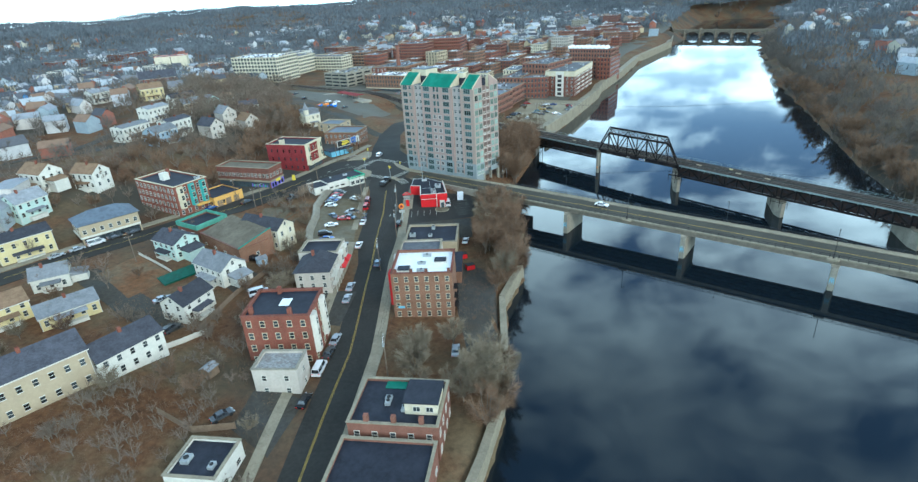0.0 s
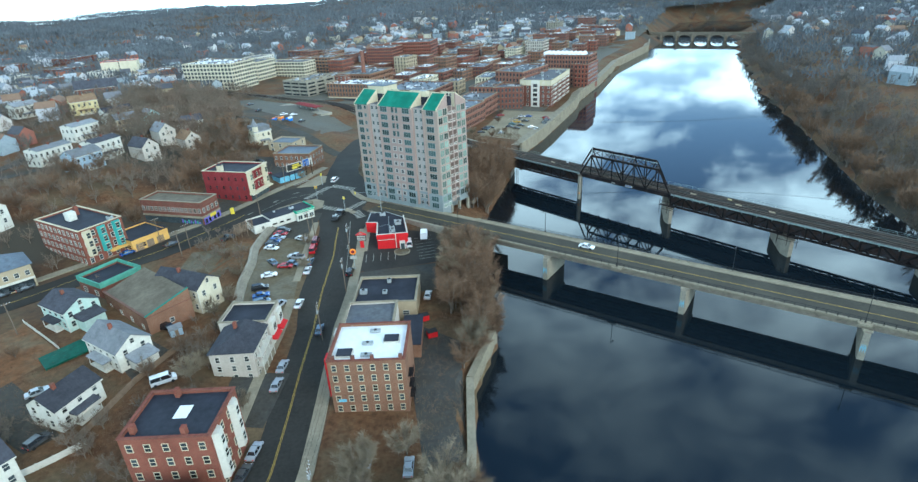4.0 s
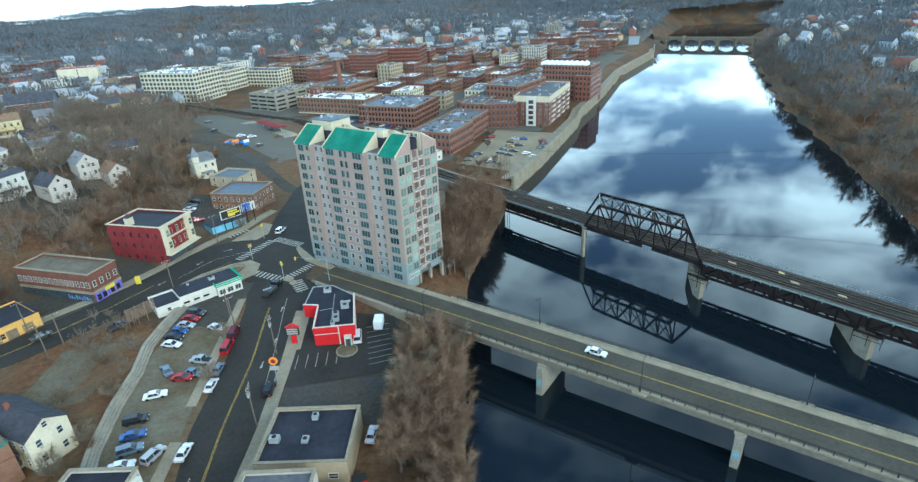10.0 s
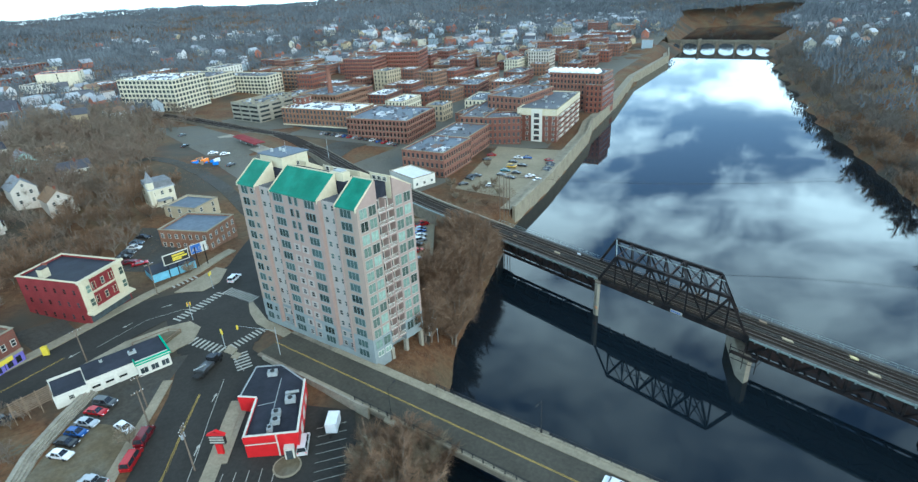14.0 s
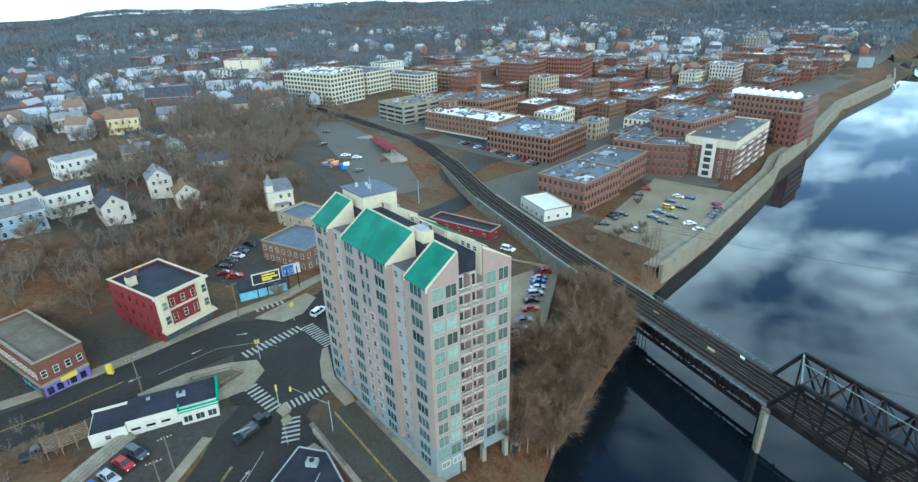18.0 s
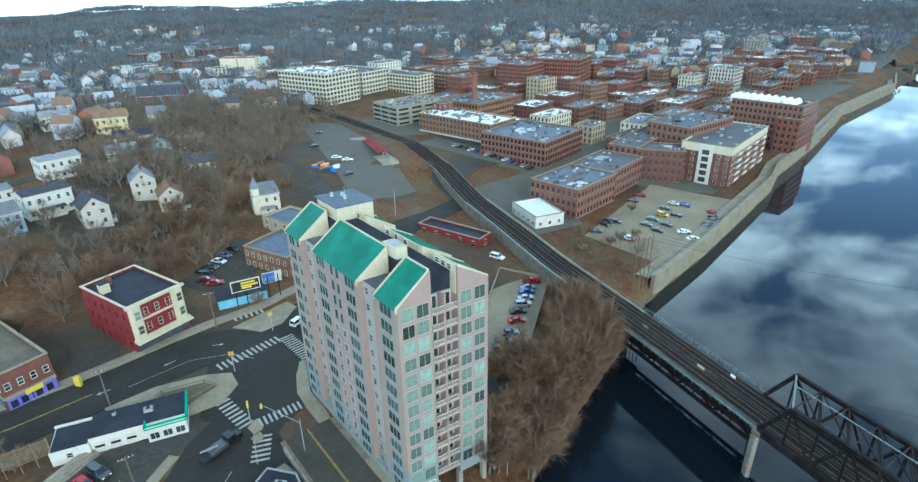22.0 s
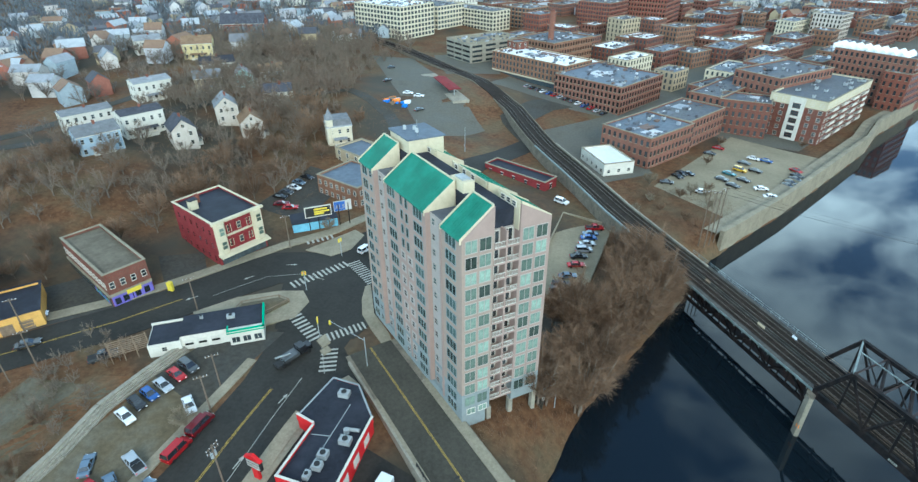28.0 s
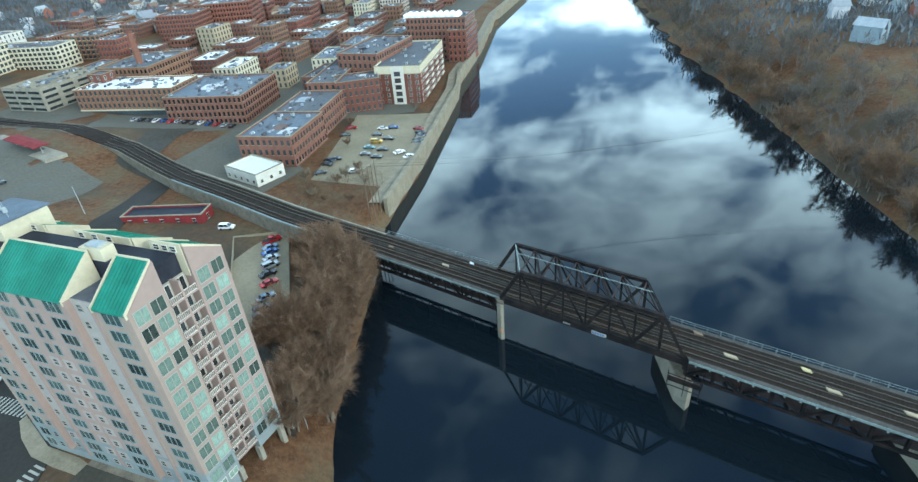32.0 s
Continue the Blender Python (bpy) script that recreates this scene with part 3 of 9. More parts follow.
def ground_sheet():
    def axis(lo, f0, f1, hi, fine):
        mid = np.arange(f0, f1 + 0.1, fine)
        out_l, out_r, s = [], [], fine
        x = f0
        while x > lo:
            s *= 1.13
            x -= s
            out_l.append(x)
        x, s = f1, fine
        while x < hi:
            s *= 1.13
            x += s
            out_r.append(x)
        return np.array(out_l[::-1] + list(mid) + out_r)
    xs, ys = axis(-2300, -170, 150, 2300, 3.2), axis(-420, -200, 260, 2300, 3.2)
    gx, gy = np.meshgrid(xs, ys)
    z = land(gx, gy)
    z = z - 30 * smooth(1800, 2300, np.hypot(gx, gy + 60))
    nx, ny = len(xs), len(ys)
    v = np.stack([gx, gy, z], -1).reshape(-1, 3)
    k = (np.arange(ny - 1)[:, None] * nx + np.arange(nx - 1)).ravel()
    f = np.stack([k, k + 1, k + nx + 1, k + nx], -1)
    me = bpy.data.meshes.new("ground")
    me.from_pydata(v.tolist(), [], f.tolist())
    me.polygons.foreach_set("use_smooth", [True] * len(me.polygons))
    m = material("ground", (0.135, 0.068, 0.033), 0.95, vary=0.5, scale=0.06, fine=1.6, bump=0.4, tint=(0.095, 0.068, 0.038))
    n, l = m.node_tree.nodes, m.node_tree.links
    grey = n.new("ShaderNodeMix")
    grey.data_type = "RGBA"
    noise_big = n.new("ShaderNodeTexNoise")
    noise_big.inputs["Scale"].default_value, noise_big.inputs["Detail"].default_value = 0.018, 6
    l.new(n["Texture Coordinate"].outputs["Object"], noise_big.inputs["Vector"])
    mr = n.new("ShaderNodeMapRange")
    mr.inputs["From Min"].default_value, mr.inputs["From Max"].default_value = 0.5, 0.62
    l.new(noise_big.outputs["Fac"], mr.inputs[0])
    l.new(mr.outputs[0], grey.inputs["Factor"])
    for link in list(l):
        if link.to_socket.name == "Base Color":
            src = link.from_socket
    l.new(src, grey.inputs["A"])
    grey.inputs["B"].default_value = (0.060, 0.052, 0.039, 1)
    l.new(grey.outputs["Result"], n["Principled BSDF"].inputs["Base Color"])
    me.materials.append(m)
    return tagged(new("ground", me), "brown leaf-littered winter ground with bare soil and dull grass", "ground", kind="structure")


ground_sheet()

water_mat = bpy.data.materials.new("river_water")
water_mat.use_nodes = True
_n, _l = water_mat.node_tree.nodes, water_mat.node_tree.links
_p = _n["Principled BSDF"]
_p.inputs["Base Color"].default_value = (0.006, 0.010, 0.014, 1)
_p.inputs["Roughness"].default_value = 0.035
_p.inputs["IOR"].default_value = 1.42
_tc = _n.new("ShaderNodeTexCoord")
_w = _n.new("ShaderNodeTexNoise")
_w.inputs["Scale"].default_value, _w.inputs["Detail"].default_value = 0.12, 3
_l.new(_tc.outputs["Object"], _w.inputs["Vector"])
_b = _n.new("ShaderNodeBump")
_b.inputs["Strength"].default_value, _b.inputs["Distance"].default_value = 0.08, 0.12
_l.new(_w.outputs["Fac"], _b.inputs["Height"])
_l.new(_b.outputs[0], _p.inputs["Normal"])
wm = MB().quad((-150, -420, WATER), (1400, -420, WATER), (1400, 1300, WATER), (-150, 1300, WATER))
solid("water", wm, water_mat, "calm dark river mirroring a cloudy sky", "river", kind="structure")


def strip(name, centre, width, mat, lift, label, category, step=3.0, zf=None, kind="structure"):
    """A ribbon of road or path along a line on the plan, laid on the ground."""
    pts = [Vector((p[0], p[1])) for p in centre]
    ws = width if isinstance(width, (list, tuple)) else [width] * len(pts)
    run = []
    for (a, b), (wa, wb) in zip(zip(pts, pts[1:]), zip(ws, ws[1:])):
        n = max(int((b - a).length / step), 1)
        run += [(a.lerp(b, i / n), wa + (wb - wa) * i / n) for i in range(n)]
    run.append((pts[-1], ws[-1]))
    mb, rows, across = MB(), [], 6
    for i, (p, w) in enumerate(run):
        d = (run[min(i + 1, len(run) - 1)][0] - run[max(i - 1, 0)][0]).normalized()
        s = Vector((d.y, -d.x))
        row = []
        for j in range(across + 1):
            q = p + s * (w * (j / across - 0.5))
            row.append((q.x, q.y, (zf(q.x, q.y) if zf else gz(q.x, q.y)) + lift))
        rows.append(row)
    nv = across + 1
    mb.v = [v for r in rows for v in r]
    for i in range(len(rows) - 1):
        for j in range(across):
            k = i * nv + j
            mb.f.append((k, k + nv, k + nv + 1, k + 1))
    # skirts, so that the edge is a step and not a sheet
    for j, flip in ((0, 1), (across, 0)):
        base = len(mb.v)
        mb.v += [(r[j][0], r[j][1], r[j][2] - 0.4) for r in rows]
        for i in range(len(rows) - 1):
            q = (i * nv + j, (i + 1) * nv + j, base + i + 1, base + i)
            mb.f.append(q[::-1] if flip else q)
    return solid(name, mb, mat, label, category, kind=kind)


def patch(name, corners, mat, lift, label, category, n=14, zf=None, kind="structure"):
    """A four-cornered sheet of paving on the ground."""
    a, b, c, d = [Vector((p[0], p[1])) for p in corners]
    mb = MB()
    for i in range(n + 1):
        for j in range(n + 1):
            q = a.lerp(b, i / n).lerp(d.lerp(c, i / n), j / n)
            mb.v.append((q.x, q.y, (zf(q.x, q.y) if zf else gz(q.x, q.y)) + lift))
    for i in range(n):
        for j in range(n):
            k = i * (n + 1) + j
            mb.f.append((k, k + n + 1, k + n + 2, k + 1))
    if (b - a).cross(d - a) < 0:
        mb.f = [q[::-1] for q in mb.f]
    return solid(name, mb, mat, label, category, kind=kind)


# ---- roads and paved ground ----
MAIN = [(-63, -185), (-56, -142), (-48.5, -106), (-43.2, -61), (-41.7, -45), (-38.5, -20), (-37, 0), (-37, 24)]
strip("main_street", MAIN, [9, 9, 9, 9.5, 13, 13.5, 14, 18], "asphalt", 0.10, "dark asphalt street with a double yellow line", "street")
strip("junction", [(-37, 16), (-38, 32), (-38, 46), (-36, 60), (-33, 95), (-25, 118), (-8, 150)], [18, 30, 26, 14, 12, 11, 10], "asphalt", 0.13, "wide dark asphalt road junction", "road")
strip("side_road", [(-190, -86), (-151, -54), (-121, -29.5), (-96, -8), (-80, 8), (-68, 24), (-58, 37), (-44, 42)], [10, 10, 10, 11.5, 12, 13, 15, 12], "asphalt", 0.16, "worn asphalt road past brick shops", "road")
strip("upper_road", [(-190, 52), (-150, 105), (-120, 150), (-97, 170), (-70, 150), (-52, 120), (-38, 96)], 5.5, "asphalt_old", 0.12, "narrow grey hillside road", "road")
strip("hill_street", [(-240, 20), (-190, 70), (-175, 120), (-170, 190), (-190, 260), (-230, 330)], 6, "asphalt_old", 0.14, "narrow grey residential street", "road")
strip("north_road", [(-8, 150), (-20, 176), (-10, 196), (14, 215), (30, 240), (60, 300)], [10, 14, 14, 10, 9, 9], "asphalt_old", 0.12, "grey asphalt road by the railway", "road")
strip("west_pavement", [(-66, -142), (-58.5, -104), (-52, -62), (-50, -46)], 2.2, "pavement", 0.24, "pale concrete pavement beside the street", "pavement")
strip("east_pavement", [(-50, -142), (-42.8, -107), (-37.2, -61), (-34, -45), (-31, -22), (-29, -4)], 2.8, "pavement", 0.24, "pale concrete pavement beside the street", "pavement")
strip("road_pavement", [(-160, -52), (-127, -22), (-101, 1), (-85, 15), (-74, 30), (-62, 47), (-52, 58), (-44, 72)], 3.0, "pavement", 0.30, "cracked concrete pavement with kerb", "pavement")
patch("dirt_car_park", [(-64, -30), (-49, -34), (-47, 2), (-60, 6)], "dirt_lot", 0.10, "bare dirt car park with worn grass", "car park")
patch("dirt_car_park", [(-62, -60), (-50, -58), (-49, -34), (-64, -30)], "dirt_lot", 0.10, "bare dirt car park with worn grass", "car park")
patch("brick_shop_yard", [(-112, 8), (-99, -2), (-78, 18), (-92, 30)], "asphalt_old", 0.11, "patched asphalt yard beside brick shops", "car park")
patch("diner_car_park", [(-30, -34), (-5, -32), (-5, -11), (-28, -4)], "asphalt", 0.13, "dark asphalt car park with white bay lines", "car park")
patch("diner_forecourt", [(-37, -34), (-24, -33), (-19, 4), (-34, 13)], "asphalt", 0.115, "dark asphalt forecourt beside the street", "car park", n=20)
patch("bridge_corner", [(-34, 13), (-27, -3), (-21, 4.5), (-29, 14)], "asphalt", 0.06, "dark asphalt at the bridge head", "road", n=10)
patch("garage_forecourt", [(-62, -3), (-48, -8), (-43.5, 15), (-56, 13)], "asphalt_old", 0.105, "stained asphalt forecourt of the service station", "car park", n=16)
strip("lot_pavement", [(-49.6, -36), (-48.2, -20), (-46.4, -4), (-45.6, 6)], 2.0, "pavement", 0.22, "cracked pavement beside the dirt car park", "pavement")
patch("side_lot", [(-76, -28), (-66, -22), (-64, -4), (-72, -6)], "leaf_litter", 0.1, "leaf-strewn waste ground beside the road", "lot")
patch("brick_shop_side", [(-79.5, 22.5), (-74, 31), (-80, 38), (-90, 33)], "asphalt_old", 0.11, "cracked asphalt lot between the brick shop and tavern", "car park")
patch("yard_behind_shop", [(-31, -48), (-10, -48), (-8, -33), (-32, -34)], "asphalt_old", 0.12, "worn asphalt yard", "car park")
patch("river_yard", [(-22, -112), (-14, -110), (-8, -74), (-21, -60)], "asphalt_old", 0.11, "grey yard along the river wall", "yard")
patch("riverside_car_park", [(38, 121), (60, 101), (108, 162), (72, 182)], "lot", 0.10, "pale gravelly riverside car park", "car park")
patch("station_car_park", [(-47, 128), (-30, 158), (-100, 270), (-124, 262)], "grey_lot", 0.12, "half-empty grey station car park", "car park")
patch("north_car_park", [(-80, 62), (-62, 60), (-62, 92), (-78, 94)], "asphalt_old", 0.11, "asphalt car park at the wood's edge", "car park")
patch("mill_yard", [(-40, 215), (30, 190), (20, 212), (-35, 245)], "grey_lot", 0.13, "asphalt yard before the brick mills", "car park")
patch("mill_streets", [(2, 196), (96, 172), (236, 392), (90, 500)], "grey_lot", 0.06, "grey asphalt streets and yards between the mills", "street", n=40)
patch("riverside_streets", [(236, 392), (110, 470), (290, 640), (396, 588)], "grey_lot", 0.06, "grey asphalt streets beside the river wall", "street", n=24)
patch("gravel_terrace", [(-86, -36), (-72, -30), (-66, -8), (-84, -10)], "dirt_lot", 0.1, "gravel terrace above the car park", "yard")
patch("waste_lot", [(-123, -58), (-109, -74), (-101, -62), (-116, -46)], "leaf_litter", 0.12, "weedy reddish waste lot", "lot")
strip("driveway", [(-128, -56), (-119, -65), (-104, -80), (-92, -92)], [7, 8, 9, 6], "asphalt_old", 0.1, "cracked grey driveway between houses", "driveway")
patch("garage_yard", [(-71, -128), (-63, -136), (-57.5, -122), (-68, -115)], "asphalt_old", 0.12, "patched asphalt yard by the street", "yard")
patch("house_yard", [(-93, -60), (-81, -76), (-76, -66), (-88, -54)], "asphalt_old", 0.12, "grey asphalt yard behind the houses", "yard")
patch("shop_yard", [(-62, -92), (-52, -94), (-48, -78), (-60, -76)], "asphalt_old", 0.12, "worn asphalt parking strip beside the shop-house", "yard")
patch("shop_street", [(-8, 164), (12, 112), (38, 132), (24, 198)], "grey_lot", 0.12, "worn asphalt street between railway and mills", "street")
patch("station_street", [(-66, 226), (-40, 246), (-60, 300), (-90, 282)], "grey_lot", 0.16, "asphalt street beside the parking garage", "street")
# ---- the apartment tower ----
TL, TW, EAVE = 37.1, 15.1, 37.0     # length of the street face, depth, height of the eaves
SHEAR = 0.115
tower = thing("apartment_tower", frame_of((-26.8, 25.7, 0), (0, 0)), "thirteen-storey pinkish apartment tower with green metal roofs", "tower block")


def leaned(mb):
    mb.v = [(x + SHEAR * y, y, z) for x, y, z in mb.v]
    return mb


SEC = [(0.0, 6.4, 0.0, "tower_tan"), (6.4, 11.2, 0.7, "tower_pale"), (11.2, 26.2, 0.0, "tower_pink"), (26.2, 31.0, 0.7, "tower_pale"), (31.0, 37.1, 0.0, "tower_tan")]
for x0, x1, back, mt in SEC:
    part("wall", leaned(MB().box(x0, back, 6.6, x1, 5.3, EAVE)), mt, tower, "rendered tower wall")
    part("lower_wall", leaned(MB().box(x0, back, 1.6, x1, 5.3, 6.6)), "tower_base", tower, "blue-grey painted lower storeys")
part("wall", leaned(MB().box(0, 5.3, 1.6, TL - 1.5, 9.7, EAVE - 0.1)), "tower_pale", tower, "inner tower wall")
part("wall", leaned(MB().box(0, 9.7, 6.6, TL, TW, EAVE)), "tower_pink", tower, "rendered tower wall")
part("lower_wall", leaned(MB().box(0, 9.7, 1.6, TL, TW, 6.6)), "tower_base", tower, "blue-grey painted lower storeys")
part("plinth", leaned(MB().box(0.15, 0.15, -3.5, TL - 4.2, TW - 0.2, 1.6)), "tower_base", tower, "blue-grey painted ground floor")
part("plinth", leaned(MB().box(TL - 4.2, 0.15, -3.5, TL - 0.1, 4.6, 1.6)), "tower_base", tower, "blue-grey painted ground floor")
for yy in (5.4, 9.8, 14.7):
    part("column", leaned(MB().box(TL - 0.9, yy - 0.4, -7.5, TL - 0.1, yy + 0.4, 1.6)), "concrete", tower, "concrete pillar under the tower")
# pilasters at the edges of the sections
for x0 in (6.4, 11.2, 26.2, 31.0, 18.7):
    part("pilaster", leaned(MB().box(x0 - 0.25, -0.14, 1.6, x0 + 0.25, 0.9 if x0 != 18.7 else 0.05, EAVE - 0.02)), "tower_pink", tower)
# gable end strips that face the river
HI = 41.6
for pts, mt in (([(0, EAVE), (5.3, HI), (5.3, EAVE)], "tower_pink"), ([(9.7, HI - 0.6), (TW, EAVE + 0.9), (TW, EAVE), (9.7, EAVE)], "tower_pink")):
    for x0 in (TL - 0.35,):
        mb, n = MB(), len(pts)
        mb.v = [(x0, y, z) for y, z in pts] + [(TL, y, z) for y, z in pts]
        mb.f = [tuple(range(n)), tuple(range(2 * n - 1, n - 1, -1))] + [(i, i + n, (i + 1) % n + n, (i + 1) % n) for i in range(n)]
        part("gable", leaned(mb), mt, tower, "pink gable wall")


def shed_roof(x0, x1, y0, z0, y1, z1, label):
    """A sheet-metal roof slope with standing seams, an edge board and cream cheeks."""
    mb = MB()
    t = 0.22
    mb.v = [(x0, y0, z0), (x1, y0, z0), (x1, y1, z1), (x0, y1, z1), (x0, y0, z0 - t), (x1, y0, z0 - t), (x1, y1, z1 - t), (x0, y1, z1 - t)]
    up = [(0, 1, 2, 3), (7, 6, 5, 4), (0, 4, 5, 1), (1, 5, 6, 2), (2, 6, 7, 3), (3, 7, 4, 0)]
    mb.f = up if y1 > y0 else [q[::-1] for q in up]
    roof = part("roof", leaned(mb), "green_metal", tower, label)
    n = int((x1 - x0) / 0.55)
    seam = MB()
    for i in range(n + 1):
        x = x0 + 0.06 + (x1 - x0 - 0.12) * i / n
        seam.bar((x, y0, z0 + 0.02), (x, y1, z1 + 0.02), 0.05, 0.07)
    part("seam", leaned(seam), "green_metal", roof, kind="stuff")
    for x in (x0 - 0.1, x1 + 0.1):
        cheek = MB()
        s = 0.16 if x > x0 else -0.16
        a = [(y0, z0 - 0.6), (y0, z0 + 0.25), (y1, z1 + 0.3), (y1, z0 - 0.6)]
        cheek.v = [(x, y, z) for y, z in a] + [(x + s, y, z) for y, z in a]
        cheek.f = [(0, 1, 2, 3), (7, 6, 5, 4), (0, 4, 5, 1), (1, 5, 6, 2), (2, 6, 7, 3), (3, 7, 4, 0)]
        part("cheek_wall", leaned(cheek), "cream", tower, "cream parapet beside the roof slope")
    b = MB().box(x0, y1, EAVE - 0.6, x1, y1 + 0.2, z1 + 0.25) if y1 > y0 else MB().box(x0, y1 - 0.2, EAVE - 0.6, x1, y1, z1 + 0.25)
    part("upstand", leaned(b), "cream", tower, "cream wall under the ridge")
    return roof


shed_roof(0.2, 6.1, -0.25, EAVE, 5.2, HI - 0.3, "green standing-seam metal roof")
shed_roof(11.5, 26.0, -0.25, EAVE, 5.2, HI - 0.3, "large green standing-seam metal roof")
shed_roof(31.4, 36.7, -0.25, EAVE, 5.2, HI - 0.1, "small green standing-seam metal roof")
shed_roof(31.4, 36.7, TW + 0.1, EAVE + 0.8, 9.8, HI - 0.5, "green metal roof over the river side")
shed_roof(17.5, 28.0, TW + 0.1, EAVE + 0.8, 9.8, HI - 0.8, "green metal roof over the river side")
shed_roof(5.5, 11.5, TW + 0.1, EAVE + 0.8, 9.8, HI - 0.8, "green metal roof over the river side")
part("flat_roof", leaned(MB().box(0.3, 5.45, EAVE - 0.3, TL - 1.6, 9.55, EAVE + 2.9)), "roof_black", tower, "black felt roof between the slopes")
part("flat_roof", leaned(MB().box(6.3, 0.9, EAVE - 0.2, 11.3, 5.4, EAVE + 0.06)), "roof_grey", tower, "grey flat roof")
part("flat_roof", leaned(MB().box(26.2, 0.9, EAVE - 0.2, 31.1, 5.4, EAVE + 0.06)), "roof_grey", tower, "grey flat roof")
part("lift_house", leaned(MB().box(1.2, 6.0, EAVE, 8.8, 12.8, HI + 0.9)), "cream", tower, "cream lift machine house")
part("flat_roof", leaned(MB().box(0.9, 5.7, HI + 0.9, 9.1, 13.1, HI + 1.15)), "roof_blue", tower, "blue-grey flat roof of the lift house")
part("stair_house", leaned(MB().box(24.4, 5.5, EAVE + 2.9, 28.2, 7.4, EAVE + 4.7)), "cream", tower, "cream stair head on the roof")
part("hatch", leaned(MB().box(25.2, 5.8, EAVE + 4.7, 27.4, 7.2, EAVE + 5.0)), "galv", tower, "grey roof hatch")
for x, y in ((4.0, 9.5), (5.6, 9.2), (3.0, 8.0)):
    part("vent", leaned(MB().tube((x, y, HI + 1.1), (x, y, HI + 1.9), 0.35, 0.3)), "galv", tower, "grey roof vent")
for x, y in ((7.8, 8.2), (15.0, 13.5)):
    part("aerial", leaned(MB().tube((x, y, HI - 0.3), (x, y, HI + 4.2), 0.05, 0.03, 6)), "galv", tower, "thin roof aerial")
for x in (19.0, 21.5, 24.2, 32.6, 34.0, 35.4, 7.0, 9.4):
    put_window(tower, x + SHEAR * 9.6, 9.58 if x > 16 else 9.6, EAVE + 3.1, 0, 0.9, 0.75, "white_trim", "glass_dark", 0)

# windows: one row for each of the thirteen storeys
FLOORS = 13
FH = (EAVE - 1.6 - 0.3) / (FLOORS - 0.5)
for k in range(FLOORS):
    z = 1.0 + k * FH + (0.5 if k == 0 else 0.2)
    tall = 1.75
    for x, w, h, bars, dz, back in ((34.0, 2.9, tall, 2, 0, 0), (23.6, 2.9, tall, 2, 0, 0), (13.7, 2.9, tall, 2, 0, 0), (2.3, 2.1, tall, 1, 0, 0), (4.9, 0.9, 1.1, 0, 0.4, 0),
                                    (27.6, 0.85, 1.1, 0, 0.4, 0.7), (29.7, 0.85, 1.1, 0, 0.4, 0.7), (7.7, 0.85, 1.1, 0, 0.4, 0.7), (9.8, 0.85, 1.1, 0, 0.4, 0.7)):
        put_window(tower, x + SHEAR * back, back, z + dz, 0, w, h, "tower_pale" if back else "tower_base", "glass_street", bars)
    if k >= 9:
        put_window(tower, 18.6, 0, z, 0, 2.7, tall, "tower_base", "glass_street", 2)
    else:
        for x in (17.3, 20.0):
            put_window(tower, x, 0, z + 0.4, 0, 0.9, 1.1, "tower_pale", "glass_dark", 0)
    ang = 90 - math.degrees(math.atan(SHEAR))
    if k > 0:
        for y, w in ((1.5, 1.85), (3.85, 1.85), (11.1, 1.85), (13.5, 1.85)):
            put_window(tower, TL + SHEAR * y, y, z - 0.15, ang, w, 2.05, "tower_pale" if k > 1 else "tower_base", "glass_teal", 1)
        bal = part("balcony", leaned(MB().box(TL - 1.5, 5.35, z - 0.65, TL + 0.12, 9.65, z - 0.38)), "tower_pink", tower, "recessed balcony with white rail")
        ys = [5.4 + 0.272 * (i // 2) + (0.05 if i % 2 else 0) for i in range(32)]
        rail = lattice(ys, [z - 0.38, z - 0.3, z + 0.45, z + 0.55], lambda i, j: i % 2 == 0 or j != 1, TL, TL + 0.05)
        rail.v = [(y, x, zz) for x, y, zz in rail.v]
        rail.f = [f[::-1] for f in rail.f]
        part("railing", leaned(rail), "white_trim", bal, "white balcony railing")
        part("divider", leaned(MB().box(TL - 1.5, 7.3, z - 0.38, TL + 0.06, 7.6, z + 2.2)), "tower_pink", bal)
        for y in (6.3, 8.6):
            put_window(tower, TL - 1.5 + SHEAR * y, y, z - 0.35, ang, 1.4, 2.0, "white_trim", "glass_dark", 1)
    else:
        for y in (1.75, 3.95):
            put_window(tower, TL + SHEAR * y, y, z + 0.3, ang, 1.5, 1.2, "white_trim", "glass_teal", 1)
# pale spandrel panels below the small windows
for k in range(1, 13):
    z = 1.0 + k * FH
    for x0 in (6.9, 26.7):
        part("panel", leaned(MB().box(x0, 0.675, z + 0.25, x0 + 3.9, 0.74, z + 2.0)), "tower_pale", tower)
    if k < 9:
        part("panel", leaned(MB().box(16.3, -0.03, z + 0.25, 21.0, 0.02, z + 2.0)), "tower_pale", tower)
